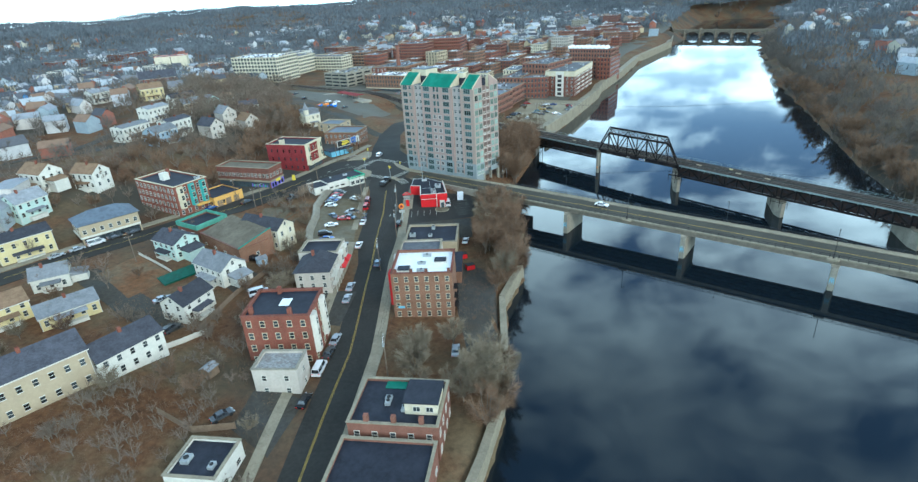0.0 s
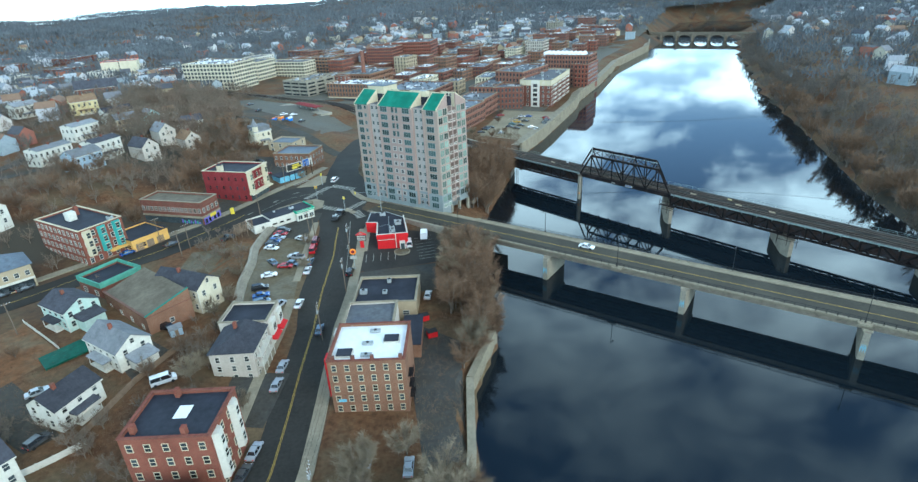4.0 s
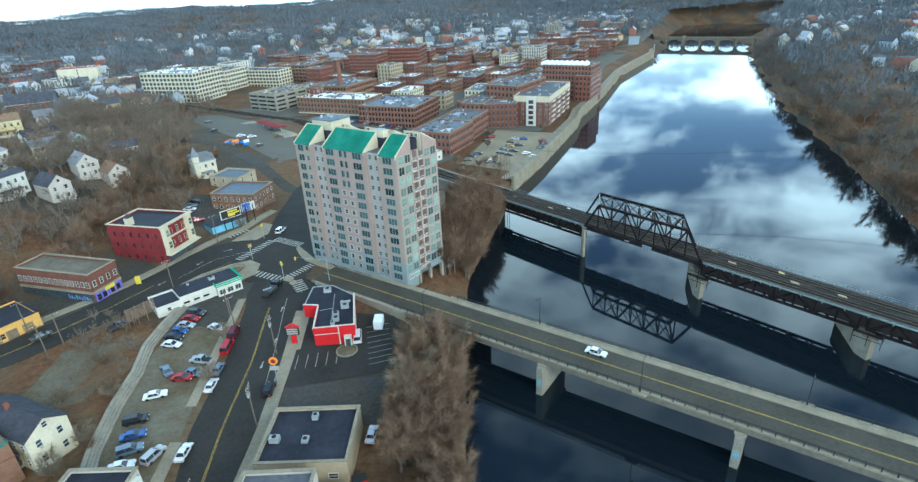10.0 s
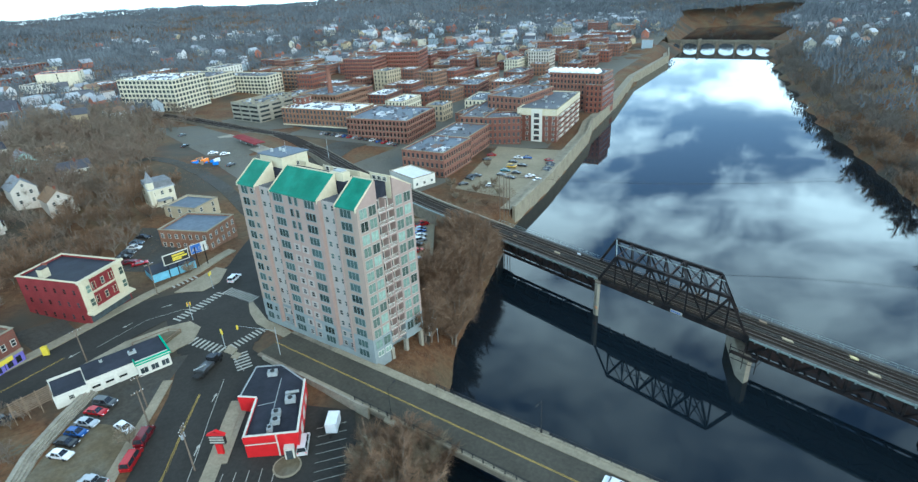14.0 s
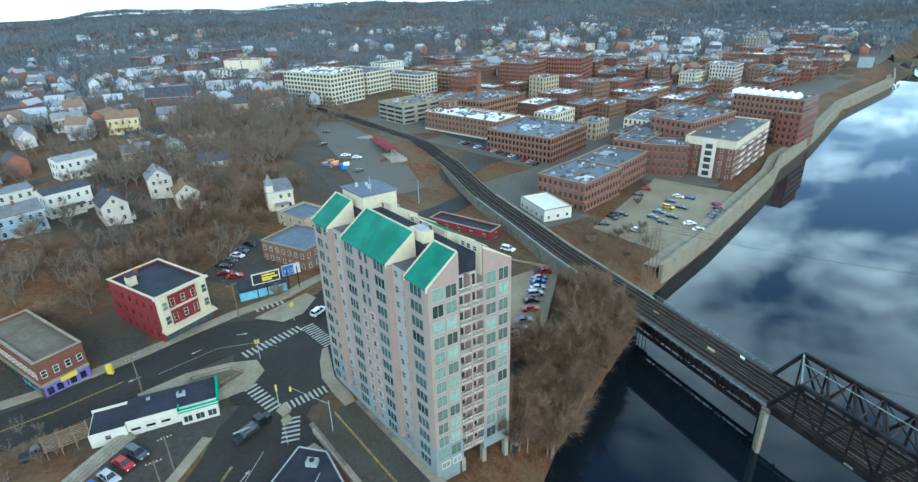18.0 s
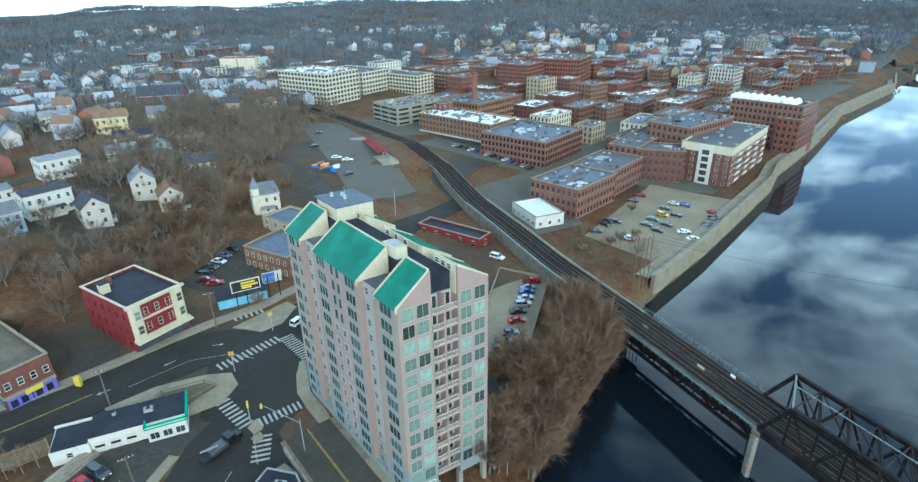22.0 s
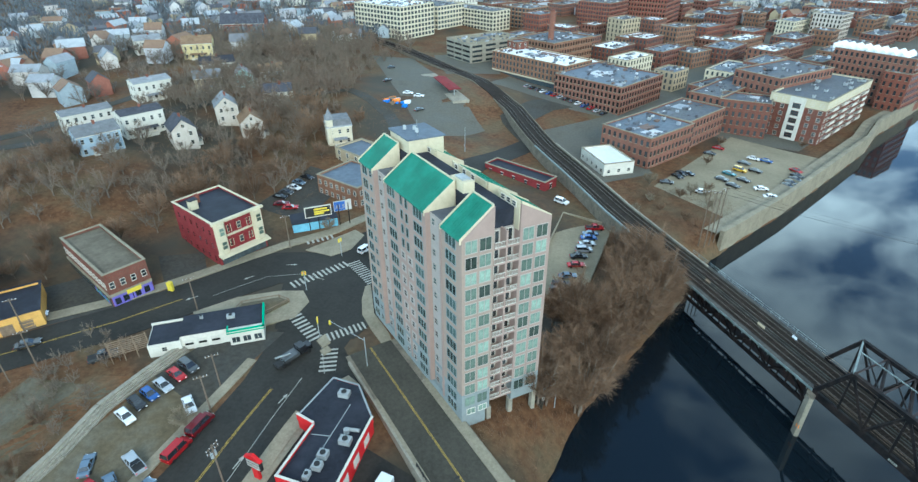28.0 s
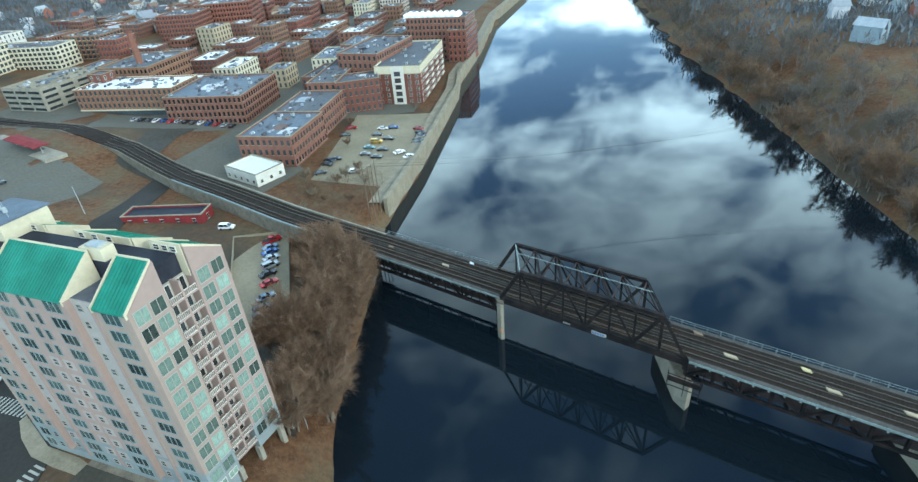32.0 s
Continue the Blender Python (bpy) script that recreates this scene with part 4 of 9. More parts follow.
# steel stair at the river corner
st = thing("steel_stair", frame_of((12.2, 10.4, -4.2), (20, 18)), "galvanised steel landing braced beside the tower", "stair")
part("deck", MB().box(0, -1.2, 3.4, 3.2, 2.4, 3.6), "timber", st, "brown landing")
for a, b in (((0, -1.2, 3.6), (0, -1.2, 6.6)), ((3.1, -1.2, 0), (3.1, -1.2, 6.6)), ((3.1, 2.3, 0), (3.1, 2.3, 6.6)), ((0, -1.2, 6.6), (3.1, -1.2, 6.6)), ((3.1, -1.2, 6.6), (3.1, 2.3, 6.6)),
             ((0, -1.2, 3.6), (3.1, -1.2, 6.6)), ((3.1, -1.2, 3.6), (3.1, 2.3, 6.6)), ((0, 2.3, 3.6), (3.1, 2.3, 6.6)), ((0, -1.2, 6.6), (3.1, -1.2, 3.6))):
    part("brace", MB().bar(a, b, 0.12), "galv", st)
# ---- railway bridge ----
RD = math.atan2(-0.851, 0.525)
RM = Matrix.Translation((60.0, 21.6, 0)) @ Matrix.Rotation(RD, 4, "Z")
rail_bridge = thing("railway_bridge", RM, "dark steel railway bridge with a through truss", "bridge")
DZ, Y0, Y1 = 1.9, 1.5, 10.6
TOP, SKEW = 9.9, -0.655


def skewed(mb):
    """Moves the far side back along the track: the spans end on a slant."""
    mb.v = [(x + SKEW * (y - Y0), y, z) for x, y, z in mb.v]
    return mb


def truss(y, s0, s1, top, bottom, n, inclined):
    """One Warren truss plane with verticals: chords, posts and diagonals, each member a part."""
    xs = [s0 + (s1 - s0) * i / n for i in range(n + 1)]
    a, b = (1, n - 1) if inclined else (0, n)
    part("bottom_chord", skewed(MB().box(s0, y - 0.25, bottom - 0.35, s1, y + 0.25, bottom + 0.35)), "steel_dark", rail_bridge)
    part("top_chord", skewed(MB().box(xs[a], y - 0.34, top - 0.38, xs[b], y + 0.34, top + 0.38)), "steel_dark", rail_bridge)
    for i in range(a, b + 1):
        w = 0.2 if inclined and i % 2 == 0 else 0.36
        part("post", skewed(MB().bar((xs[i], y, bottom), (xs[i], y, top), w, 0.4)), "steel_dark", rail_bridge)
    for i in range(n):
        lo, hi = (i, i + 1) if i % 2 == 0 else (i + 1, i)
        w = 0.66 if inclined and i in (0, n - 1) else (0.5 if i % 2 else 0.36)
        part("diagonal", skewed(MB().bar((xs[lo], y, bottom), (xs[hi], y, top), 0.44, w)), "steel_dark", rail_bridge)


for y in (Y0, Y1):
    truss(y, 0.0, 39.4, TOP, DZ - 0.4, 8, True)
    for s in (-39.4, 40.2, 80.5, 120.8):
        truss(y + (0.9 if y == Y0 else -0.9), s, s + 38.6, DZ - 0.9, DZ - 4.9, 8, False)
step = 39.4 / 8
for i in range(1, 8):
    x = step * i
    part("top_strut", skewed(MB().bar((x, Y0, TOP), (x, Y1, TOP), 0.36, 0.36)), "steel_dark" if i != 1 else "steel_pale", rail_bridge)
    part("sway_frame", skewed(MB().bar((x, Y0, TOP - 1.3), (x, Y1, TOP - 1.3), 0.22, 0.26)), "steel_rust", rail_bridge)
    ym = (Y0 + Y1) / 2
    for ya in (Y0, Y1):
        part("sway_brace", skewed(MB().bar((x, ya, TOP - 1.2), (x, (ya + ym) / 2, TOP - 0.1), 0.14)), "steel_rust", rail_bridge)
    if i < 7:
        for ya, yb in ((Y0, Y1), (Y1, Y0)):
            part("lateral_brace", skewed(MB().bar((x, ya, TOP), (x + step, yb, TOP), 0.22, 0.22)), "steel_rust" if ya == Y0 else "steel_dark", rail_bridge)
part("lateral_pipe", skewed(MB().bar((step, Y0 + 5.8, TOP + 0.3), (step * 7, Y0 + 5.8, TOP + 0.3), 0.16)), "steel_pale", rail_bridge, "pale conduit along the top bracing")
for a, b in ((-39.4, -0.6), (40.2, 159.5)):
    for y in (Y0 + 2.2, (Y0 + Y1) / 2, Y1 - 2.2):
        part("web_plate", skewed(MB().box(a, y - 0.15, DZ - 4.8, b, y + 0.15, DZ - 0.9)), "steel_rust", rail_bridge, "rusty plate girder under the track")
    n = int((b - a) / 4.83)
    for i in range(n):
        x = a + (b - a) * (i + 0.5) / n
        part("cross_frame", skewed(MB().box(x - 0.15, Y0 + 0.9, DZ - 4.9, x + 0.15, Y1 - 0.9, DZ - 4.2)), "steel_dark", rail_bridge)
for i in range(9):
    x = step * i
    part("floor_beam", skewed(MB().box(x - 0.2, Y0, DZ - 1.5, x + 0.2, Y1, DZ - 0.3)), "steel_dark", rail_bridge)
for y in (Y0 + 1.6, Y0 + 3.2, Y1 - 3.2, Y1 - 1.6):
    part("stringer", skewed(MB().box(-39, y - 0.2, DZ - 0.9, 160, y + 0.2, DZ - 0.28)), "steel_dark", rail_bridge)
part("edge_girder", skewed(MB().box(-0.2, Y0 - 0.32, DZ - 1.5, 39.6, Y0 - 0.1, DZ - 0.2)), "steel_dark", rail_bridge, "deep dark edge girder of the truss span")
for a, b in ((-41, -0.3), (39.9, 160)):
    part("deck", skewed(MB().box(a, Y0 + 0.3, DZ - 0.3, b, Y1 - 0.3, DZ - 0.1)), "ballast", rail_bridge, "dark ballasted bridge deck")
    for y in (Y0 - 0.3, Y1 - 0.7):
        part("walkway", skewed(MB().box(a, y, DZ - 0.12, b, y + 0.95, DZ + 0.03)), "walkway", rail_bridge, "grey grated walkway")
    for y in (Y1 + 0.25,):
        hr = MB().box(a, y - 0.03, DZ + 1.0, b, y + 0.03, DZ + 1.07).box(a, y - 0.02, DZ + 0.5, b, y + 0.02, DZ + 0.56)
        x = a
        while x < b:
            hr.box(x - 0.04, y - 0.04, DZ - 0.1, x + 0.04, y + 0.04, DZ + 1.05)
            x += 2.4
        part("handrail", skewed(hr), "steel_pale", rail_bridge, "pale green-grey steel handrail")
    part("fascia", skewed(MB().box(a, Y0 - 0.42, DZ - 0.5, b, Y0 - 0.3, DZ - 0.02)), "steel_pale", rail_bridge, "pale edge girder")
    x = a + 1.2
    while x < b:
        part("bracket", skewed(MB().box(x - 0.12, Y0 - 0.5, DZ - 0.85, x + 0.12, Y0 - 0.36, DZ + 0.1)), "steel_pale", rail_bridge)
        x += 2.4 if x < 60 else 4.8
for y in (Y0 + 0.5, Y1 - 0.5):
    hr = MB().box(0, y - 0.03, DZ + 0.9, 39.4, y + 0.03, DZ + 0.96).box(0, y - 0.02, DZ + 0.4, 39.4, y + 0.02, DZ + 0.45)
    part("handrail", skewed(hr), "timber", rail_bridge, "dull brown inner handrail")
part("deck", skewed(MB().box(-0.3, Y0 + 0.6, DZ - 0.3, 40.0, Y1 - 0.6, DZ - 0.14)), "ballast", rail_bridge, "dark ballasted bridge deck")
# planks and ducts lying along the track
for s, y, ln, mt in ((-33, 5.9, 1.6, "timber"), (-16, 5.6, 2.0, "clap_tan"), (-8, 9.2, 1.2, "roof_white"), (48, 5.9, 2.2, "clap_tan"), (62, 8.6, 1.4, "clap_yellow"), (64, 5.4, 2.0, "clap_tan"), (44, 9.4, 1.6, "timber"), (75, 5.9, 1.8, "clap_tan")):
    solid("timber_stack", skewed(MB().box(s, y - 0.35, DZ + 0.02, s + ln, y + 0.35, DZ + 0.28)), mt, "short stack of pale planks beside the track", "timber stack", RM, "track-side stacks")
for y in ((Y0 + Y1) / 2 - 0.35, (Y0 + Y1) / 2 + 0.35):
    part("duct", skewed(MB().box(-40, y - 0.1, DZ - 0.1, 158, y + 0.1, DZ + 0.06)), "walkway", rail_bridge, "dull cable duct between the tracks")
# piers
for s, hw in ((-0.2, 1.0), (39.9, 1.5), (80.6, 1.7), (120.9, 1.7)):
    pier = thing("bridge_pier", RM @ Matrix.Translation((s, 0, 0)), "weathered concrete railway pier with pointed nose", "pier", "railway piers")
    if s < 0:
        part("shaft", skewed(MB().prism([(-0.85, 0.5), (0, -0.1), (0.85, 0.5), (0.85, 2.8), (-0.85, 2.8)], WATER - 3, DZ - 1.2)), "concrete", pier)
        part("shaft", skewed(MB().prism([(-0.85, 9.2), (0.85, 9.2), (0.85, 11.4), (0, 12.0), (-0.85, 11.4)], WATER - 3, DZ - 1.2)), "concrete", pier)
    else:
        part("shaft", skewed(MB().prism([(-hw, 1.2), (0, -0.4), (hw, 1.2), (hw, 12.4), (0, 14), (-hw, 12.4)], WATER - 3, DZ - 5.4)), "concrete", pier)
    top = DZ - (1.2 if s < 0 else 5.4)
    part("cap", skewed(MB().box(-hw + 0.1, 0.3, top, hw - 0.1, 12.0, top + 0.5)), "old_stone", pier, "stained concrete pier cap")
    nose = MB().box(-0.35, 0.0 if s < 0 else 0.2, WATER + 2.2, 0.35, 0.5, WATER + 3.0)
    part("mark", skewed(nose), "sign_orange", pier, "faded orange paint mark")
for s in (39.9, 80.6):
    work = thing("work_platform", RM @ Matrix.Translation((s, -1.2, 0)), "hanging timber and steel work platform at the pier", "scaffold")
    for z in (-0.6, -1.9, -3.4):
        part("rail", MB().bar((-2.6, 0.2, z), (3.2, 0.2, z), 0.12).bar((3.2, 0.2, z), (3.2, 3.2, z), 0.12), "steel_dark", work)
    for x in (-2.6, 0.4, 3.2):
        part("post", MB().bar((x, 0.2, -5.2), (x, 0.2, 0.2), 0.14), "steel_dark", work)
    part("board", MB().box(-2.7, 0.0, -2.15, 3.3, 1.2, -2.0), "steel_dark", work)
ab = thing("bridge_abutment", RM @ Matrix.Translation((-40.2, 0, 0)), "pale stone railway abutment on the bank", "abutment")
part("wall", skewed(MB().prism([(-7, 1.2), (1.0, 1.2), (1.0, 11.2), (-7, 11.2)], WATER - 2, DZ - 0.5)), "old_stone", ab)
part("wing_wall", MB().prism([(-12, -4), (-0.5, -0.2), (-0.5, 0.9), (-12, -3)], WATER - 2, [DZ - 6, DZ - 3.5, DZ - 3.5, DZ - 6]), "old_stone", ab)
for s, tx in ((15.0, 1.9), (21.3, 3.1)):
    banner = thing("banner", RM @ Matrix.Translation((s, Y0 - 0.36, DZ - 1.35)), "small blue and white banner tied to the bridge", "banner")
    part("cloth", MB().box(0, -0.03, 0, tx, 0.0, 0.9), "paint_white" if s > 16 else "steel_dark", banner)
    for i in range(5):
        part("lettering", MB().box(0.2 + i * tx / 6, -0.06, 0.22, 0.2 + i * tx / 6 + tx / 9, -0.034, 0.66), "sign_blue" if s > 16 else "paint_white", banner)

# railway on its bank, west of the bridge
RAILWAY = [(43.6, 59.2), (34.0, 75.0), (25.6, 88.8), (11.6, 114.4), (-2.0, 138.0), (-9, 153), (-22, 182), (-45, 216), (-75, 250), (-110, 285), (-190, 350), (-320, 440)]


def rail_z(x, y):
    z = float(np.interp(y, [0, 60, 150, 230, 300, 460], [DZ, DZ, 2.0, 3.6, 5.0, 9.0])) - 0.45
    return max(z, gz(x, y) + 0.35) if y > 110 else z


strip("railway_bed", RAILWAY, 8.4, "ballast", 0.0, "brown ballast bed of a double railway line", "railway", zf=rail_z)
for sign in (-1, 1):
    pts = [(x + sign * 4.2 * 0.87, y + sign * 4.2 * 0.5) for x, y in RAILWAY]
    mb = MB()
    for (a, b) in zip(pts, pts[1:]):
        za, zb = rail_z(*a), rail_z(*b)
        mb.quad((a[0], a[1], za - 5), (b[0], b[1], zb - 5), (b[0], b[1], zb + 0.35), (a[0], a[1], za + 0.35))
        mb.quad((a[0] + sign * 0.4, a[1], za + 0.35), (b[0] + sign * 0.4, b[1], zb + 0.35), (b[0] + sign * 0.4, b[1], zb - 5), (a[0] + sign * 0.4, a[1], za - 5))
        mb.quad((a[0], a[1], za + 0.35), (b[0], b[1], zb + 0.35), (b[0] + sign * 0.4, b[1], zb + 0.35), (a[0] + sign * 0.4, a[1], za + 0.35))
    solid("railway_wall", mb, "old_stone", "dark stone retaining wall along the railway", "wall", kind="structure")
for sign in (-1, 1):
    cop = MB()
    pts = [(x + sign * 4.4 * 0.87, y + sign * 4.4 * 0.5) for x, y in RAILWAY[:5]]
    for a, b in zip(pts, pts[1:]):
        cop.bar((*a, rail_z(*a) + 0.5), (*b, rail_z(*b) + 0.5), 0.5, 0.45)
    solid("railway_coping", cop, "steel_pale" if sign < 0 else "concrete", "pale coping along the railway's edge", "coping", kind="structure")
LINE = [(RM @ Vector((160, 6.05, 0)))[:2], (RM @ Vector((-40, 6.05, 0)))[:2]] + RAILWAY[1:]
tracks = thing("railway_track", Matrix(), "two worn railway tracks on dark sleepers", "railway track")
for off in (-2.75, -1.32, 1.32, 2.75):
    mb = MB()
    for a, b in zip(LINE, LINE[1:]):
        d = (Vector(b) - Vector(a)).normalized()
        s = Vector((d.y, -d.x)) * off
        za = DZ + 0.06 if a[1] < 62 else rail_z(*a) + 0.18
        zb = DZ + 0.06 if b[1] < 62 else rail_z(*b) + 0.18
        mb.bar((a[0] + s.x, a[1] + s.y, za), (b[0] + s.x, b[1] + s.y, zb), 0.11, 0.16)
    part("rail", mb, "rail_steel", tracks)
sleeper_mesh = MB().box(-0.13, -1.25, 0, 0.13, 1.25, 0.1).mesh("sleeper", "sleeper")
tie_far = MB()
count = 0
for i in range(300):
    s = -39.5 + i * 0.62
    for off in (6.05 - 2.03, 6.05 + 2.03):
        if count < 200 and -39.5 < s < 62:
            o = part("sleeper", sleeper_mesh, None, tracks)
            o.matrix_local = RM @ Matrix.Translation((s, off, DZ - 0.12))
            count += 1
        elif s < 158:
            p = RM @ Vector((s, off, DZ - 0.05))
            d, n = Vector((math.cos(RD), math.sin(RD), 0)) * 0.13, Vector((-math.sin(RD), math.cos(RD), 0)) * 1.25
            tie_far.quad(p - d - n, p + d - n, p + d + n, p - d + n)
for a, b in zip(LINE[1:], LINE[2:]):
    n = int(math.dist(a, b) / 0.65)
    d = (Vector(b) - Vector(a)).normalized() * 0.13
    for i in range(n):
        p = Vector(a).lerp(Vector(b), i / n)
        for off in (-2.03, 2.03):
            q = p + Vector((d.y, -d.x)) / 0.13 * off
            z, nn = rail_z(q.x, q.y) + 0.1, Vector((-d.y, d.x)) / 0.13 * 1.25
            tie_far.quad(*[(w.x, w.y, z) for w in (q - d - nn, q + d - nn, q + d + nn, q - d + nn)])
part("sleeper_bed", tie_far, "sleeper", tracks, kind="stuff")

# ---- road bridge ----
BD = math.radians(-44.5)
BM = Matrix.Translation((-7.9, -8.06, 0)) @ Matrix.Rotation(BD, 4, "Z")
road_bridge = thing("road_bridge", BM, "long concrete road bridge with black railings", "bridge")
W, S0, S1 = 12.2, -27.0, 240.0
part("deck", MB().box(S0, 0.0, -0.35, S1, W, 0.0), "old_stone", road_bridge, "concrete bridge deck")
part("girder", MB().box(6, 0.5, -1.7, S1, 1.3, -0.35), "old_stone", road_bridge, "dark concrete girder")
part("girder", MB().box(6, W - 1.3, -1.7, S1, W - 0.5, -0.35), "old_stone", road_bridge, "dark concrete girder")
for y in (4, 8):
    part("girder", MB().box(6, y - 0.5, -1.7, S1, y + 0.5, -0.35), "old_stone", road_bridge, "dark concrete girder")
part("roadway", MB().box(S0, 0.9, 0.0, S1, W - 2.2, 0.06), "bridge_road", road_bridge, "grey-brown asphalt carriageway")
part("footway", MB().box(S0 + 14, W - 2.2, 0.0, S1, W - 0.25, 0.22), "pavement", road_bridge, "pale concrete footway")
part("kerb", MB().box(S0 + 14, 0.1, 0.0, S1, 0.9, 0.24), "pavement", road_bridge, "pale concrete kerb")
for o in (-0.11, 0.11):
    part("centre_line", MB().box(S0, 5.4 + o - 0.05, 0.06, S1, 5.4 + o + 0.05, 0.072), "paint_yellow", road_bridge, "yellow centre line")
post = MB().box(-0.07, -0.07, 0, 0.07, 0.07, 1.05).box(-0.11, -0.1, 0, 0.11, 0.1, 0.12).mesh("rail_post", "black_plastic")
for y, s in ((0.32, 4.0), (W - 0.15, 16.0)):
    part("railing", MB().box(s, y - 0.05, 1.18, S1, y + 0.05, 1.27).box(s, y - 0.03, 0.85, S1, y + 0.03, 0.9).box(s, y - 0.03, 0.55, S1, y + 0.03, 0.6), "black_plastic", road_bridge, "black steel railing")
    x = s
    while x < 150:
        part("rail_post", post, None, road_bridge, at=pose(x, y, 0.22))
        x += 2.2
part("parapet", MB().box(14, W - 0.5, -0.3, S1, W + 0.15, 0.32), "pavement", road_bridge, "pale worn concrete parapet")
part("retaining_wall", MB().box(S0 + 2, -0.25, -4.5, 8, 0.2, 0.35), "concrete", road_bridge, "concrete retaining wall")
part("retaining_wall", MB().box(9, W - 0.4, -7, 26, W, -0.3), "concrete", road_bridge, "concrete retaining wall")
for s in (46.4, 86.7, 126.9, 167.0):
    pier = thing("bridge_pier", BM @ Matrix.Translation((s, 0, 0)), "tapered pale concrete bridge pier", "pier", "road bridge piers")
    part("shaft", MB().prism([(-0.7, -1.0), (0.7, -1.0), (0.85, 0.5), (0.85, W - 0.5), (-0.85, W - 0.5), (-0.85, 0.5)], WATER - 3, -2.0), "concrete", pier)
    part("cap", MB().prism([(-1.1, 0.1), (1.1, 0.1), (1.1, W - 0.1), (-1.1, W - 0.1)], -2.2, -1.7), "concrete", pier, "concrete crosshead")
    for i in range(7):
        part("graffito", MB().box(-0.6 + 0.17 * i, -1.04, WATER + 2.2 + (i % 3) * 0.5, -0.48 + 0.17 * i, -0.99, WATER + 3.6 + (i % 2) * 0.6), "light_blue", pier, "faded blue graffiti strokes")


def street_lamp(m, h=7.5, arm=1.6, mat="black_plastic", label="black bridge lamp post"):
    t = thing("street_lamp", m, label, "street lamp", "bridge lamps")
    part("base", MB().tube((0, 0, 0), (0, 0, 0.6), 0.2, 0.16), mat, t)
    part("pole", MB().tube((0, 0, 0.5), (0, 0, h), 0.1, 0.06), mat, t)
    part("arm", MB().tube((0, 0, h - 0.1), (0, arm, h + 0.25), 0.05, 0.04), mat, t)
    part("lantern", MB().box(-0.14, arm - 0.1, h + 0.14, 0.14, arm + 0.6, h + 0.32), mat, t)


for s, y, r in ((68, 0.15, 0), (126, 0.15, 0), (14, 0.15, 0), (40, W - 0.1, 180), (96, W - 0.1, 180), (152, W - 0.1, 180)):
    street_lamp(BM @ pose(s, y, 0.2, 0, 0, r))
    part("lamp_bracket", MB().prism([(s - 1.2, -0.9), (s + 1.2, -0.9), (s + 1.6, 0.1), (s - 1.6, 0.1)] if y < 1 else [(s - 1.6, W), (s + 1.6, W), (s + 1.2, W + 0.9), (s - 1.2, W + 0.9)], -0.35, 0.1), "pavement", road_bridge)

# ---- river walls ----
def river_wall(pts, top, label, w=1.0, cap=0.5):
    mb = MB()
    for a, b in zip(pts, pts[1:]):
        a, b = Vector((*a, 0)), Vector((*b, 0))
        d = (b - a).normalized()
        s = Vector((-d.y, d.x, 0))
        mb.prism([(p.x, p.y) for p in (a, b, b + s * w, a + s * w)], WATER - 2, top)
        mb.prism([(p.x, p.y) for p in (a - s * 0.15, b - s * 0.15, b + s * (w + 0.15), a + s * (w + 0.15))], top, top + cap)
    solid("river_wall", mb, "pavement", label, "river wall", kind="structure")


NORTH_WALL = [p for p in WEST_BANK if p[1] > 85 and p[1] < 600]
river_wall(NORTH_WALL, -2.2, "tall pale concrete flood wall along the river", 1.2, 0.4)
river_wall([p for p in WEST_BANK if -170 < p[1] < -68], -4.5, "old stone and concrete river wall", 1.4, 0.4)
prom = [(p[0] - 3.4, p[1] + 2.4) for p in NORTH_WALL]
strip("promenade", prom, 4.2, "pavement", 0.0, "pale paved riverside promenade", "promenade", zf=lambda x, y: -3.3)

# ---- arched bridge far upriver ----
ABM = frame_of((388, 586, 0), (478, 504))
arch = thing("arch_bridge", ABM, "old concrete bridge of open arches far upriver", "bridge")
span, n = 124.0, 6
part("deck", MB().box(-16, -5, -0.6, span + 18, 5, 0.3), "old_stone", arch, "concrete arch bridge deck")
part("parapet", MB().box(-16, -5.4, 0.3, span + 18, -5.0, 1.3).box(-16, 5.0, 0.3, span + 18, 5.4, 1.3), "old_stone", arch)
for i in range(n):
    r = span / n / 2 - 1.1
    cx = (i + 0.5) * span / n
    mb = MB()
    for k in range(14):
        p = [(cx - r * math.cos(t), WATER + 0.6 + 6.8 * math.sin(t) ** 0.75) for t in (math.pi * k / 14, math.pi * (k + 1) / 14)]
        mb.v += [(p[0][0], -4.6, p[0][1]), (p[1][0], -4.6, p[1][1]), (p[1][0], -4.6, -0.5), (p[0][0], -4.6, -0.5), (p[0][0], 4.6, p[0][1]), (p[1][0], 4.6, p[1][1]), (p[1][0], 4.6, -0.5), (p[0][0], 4.6, -0.5)]
        q = len(mb.v) - 8
        mb.f += [(q, q + 1, q + 2, q + 3), (q + 7, q + 6, q + 5, q + 4), (q, q + 4, q + 5, q + 1)]
    part("arch", mb, "old_stone", arch, "concrete arch")
for i in range(n + 1):
    x = i * span / n
    part("pier", MB().prism([(x - 1.2, -6), (x, -7.5), (x + 1.2, -6), (x + 1.2, 6), (x, 7.5), (x - 1.2, 6)], WATER - 2, -0.5 if i != 2 else 2.6), "old_stone", arch, "concrete arch pier")
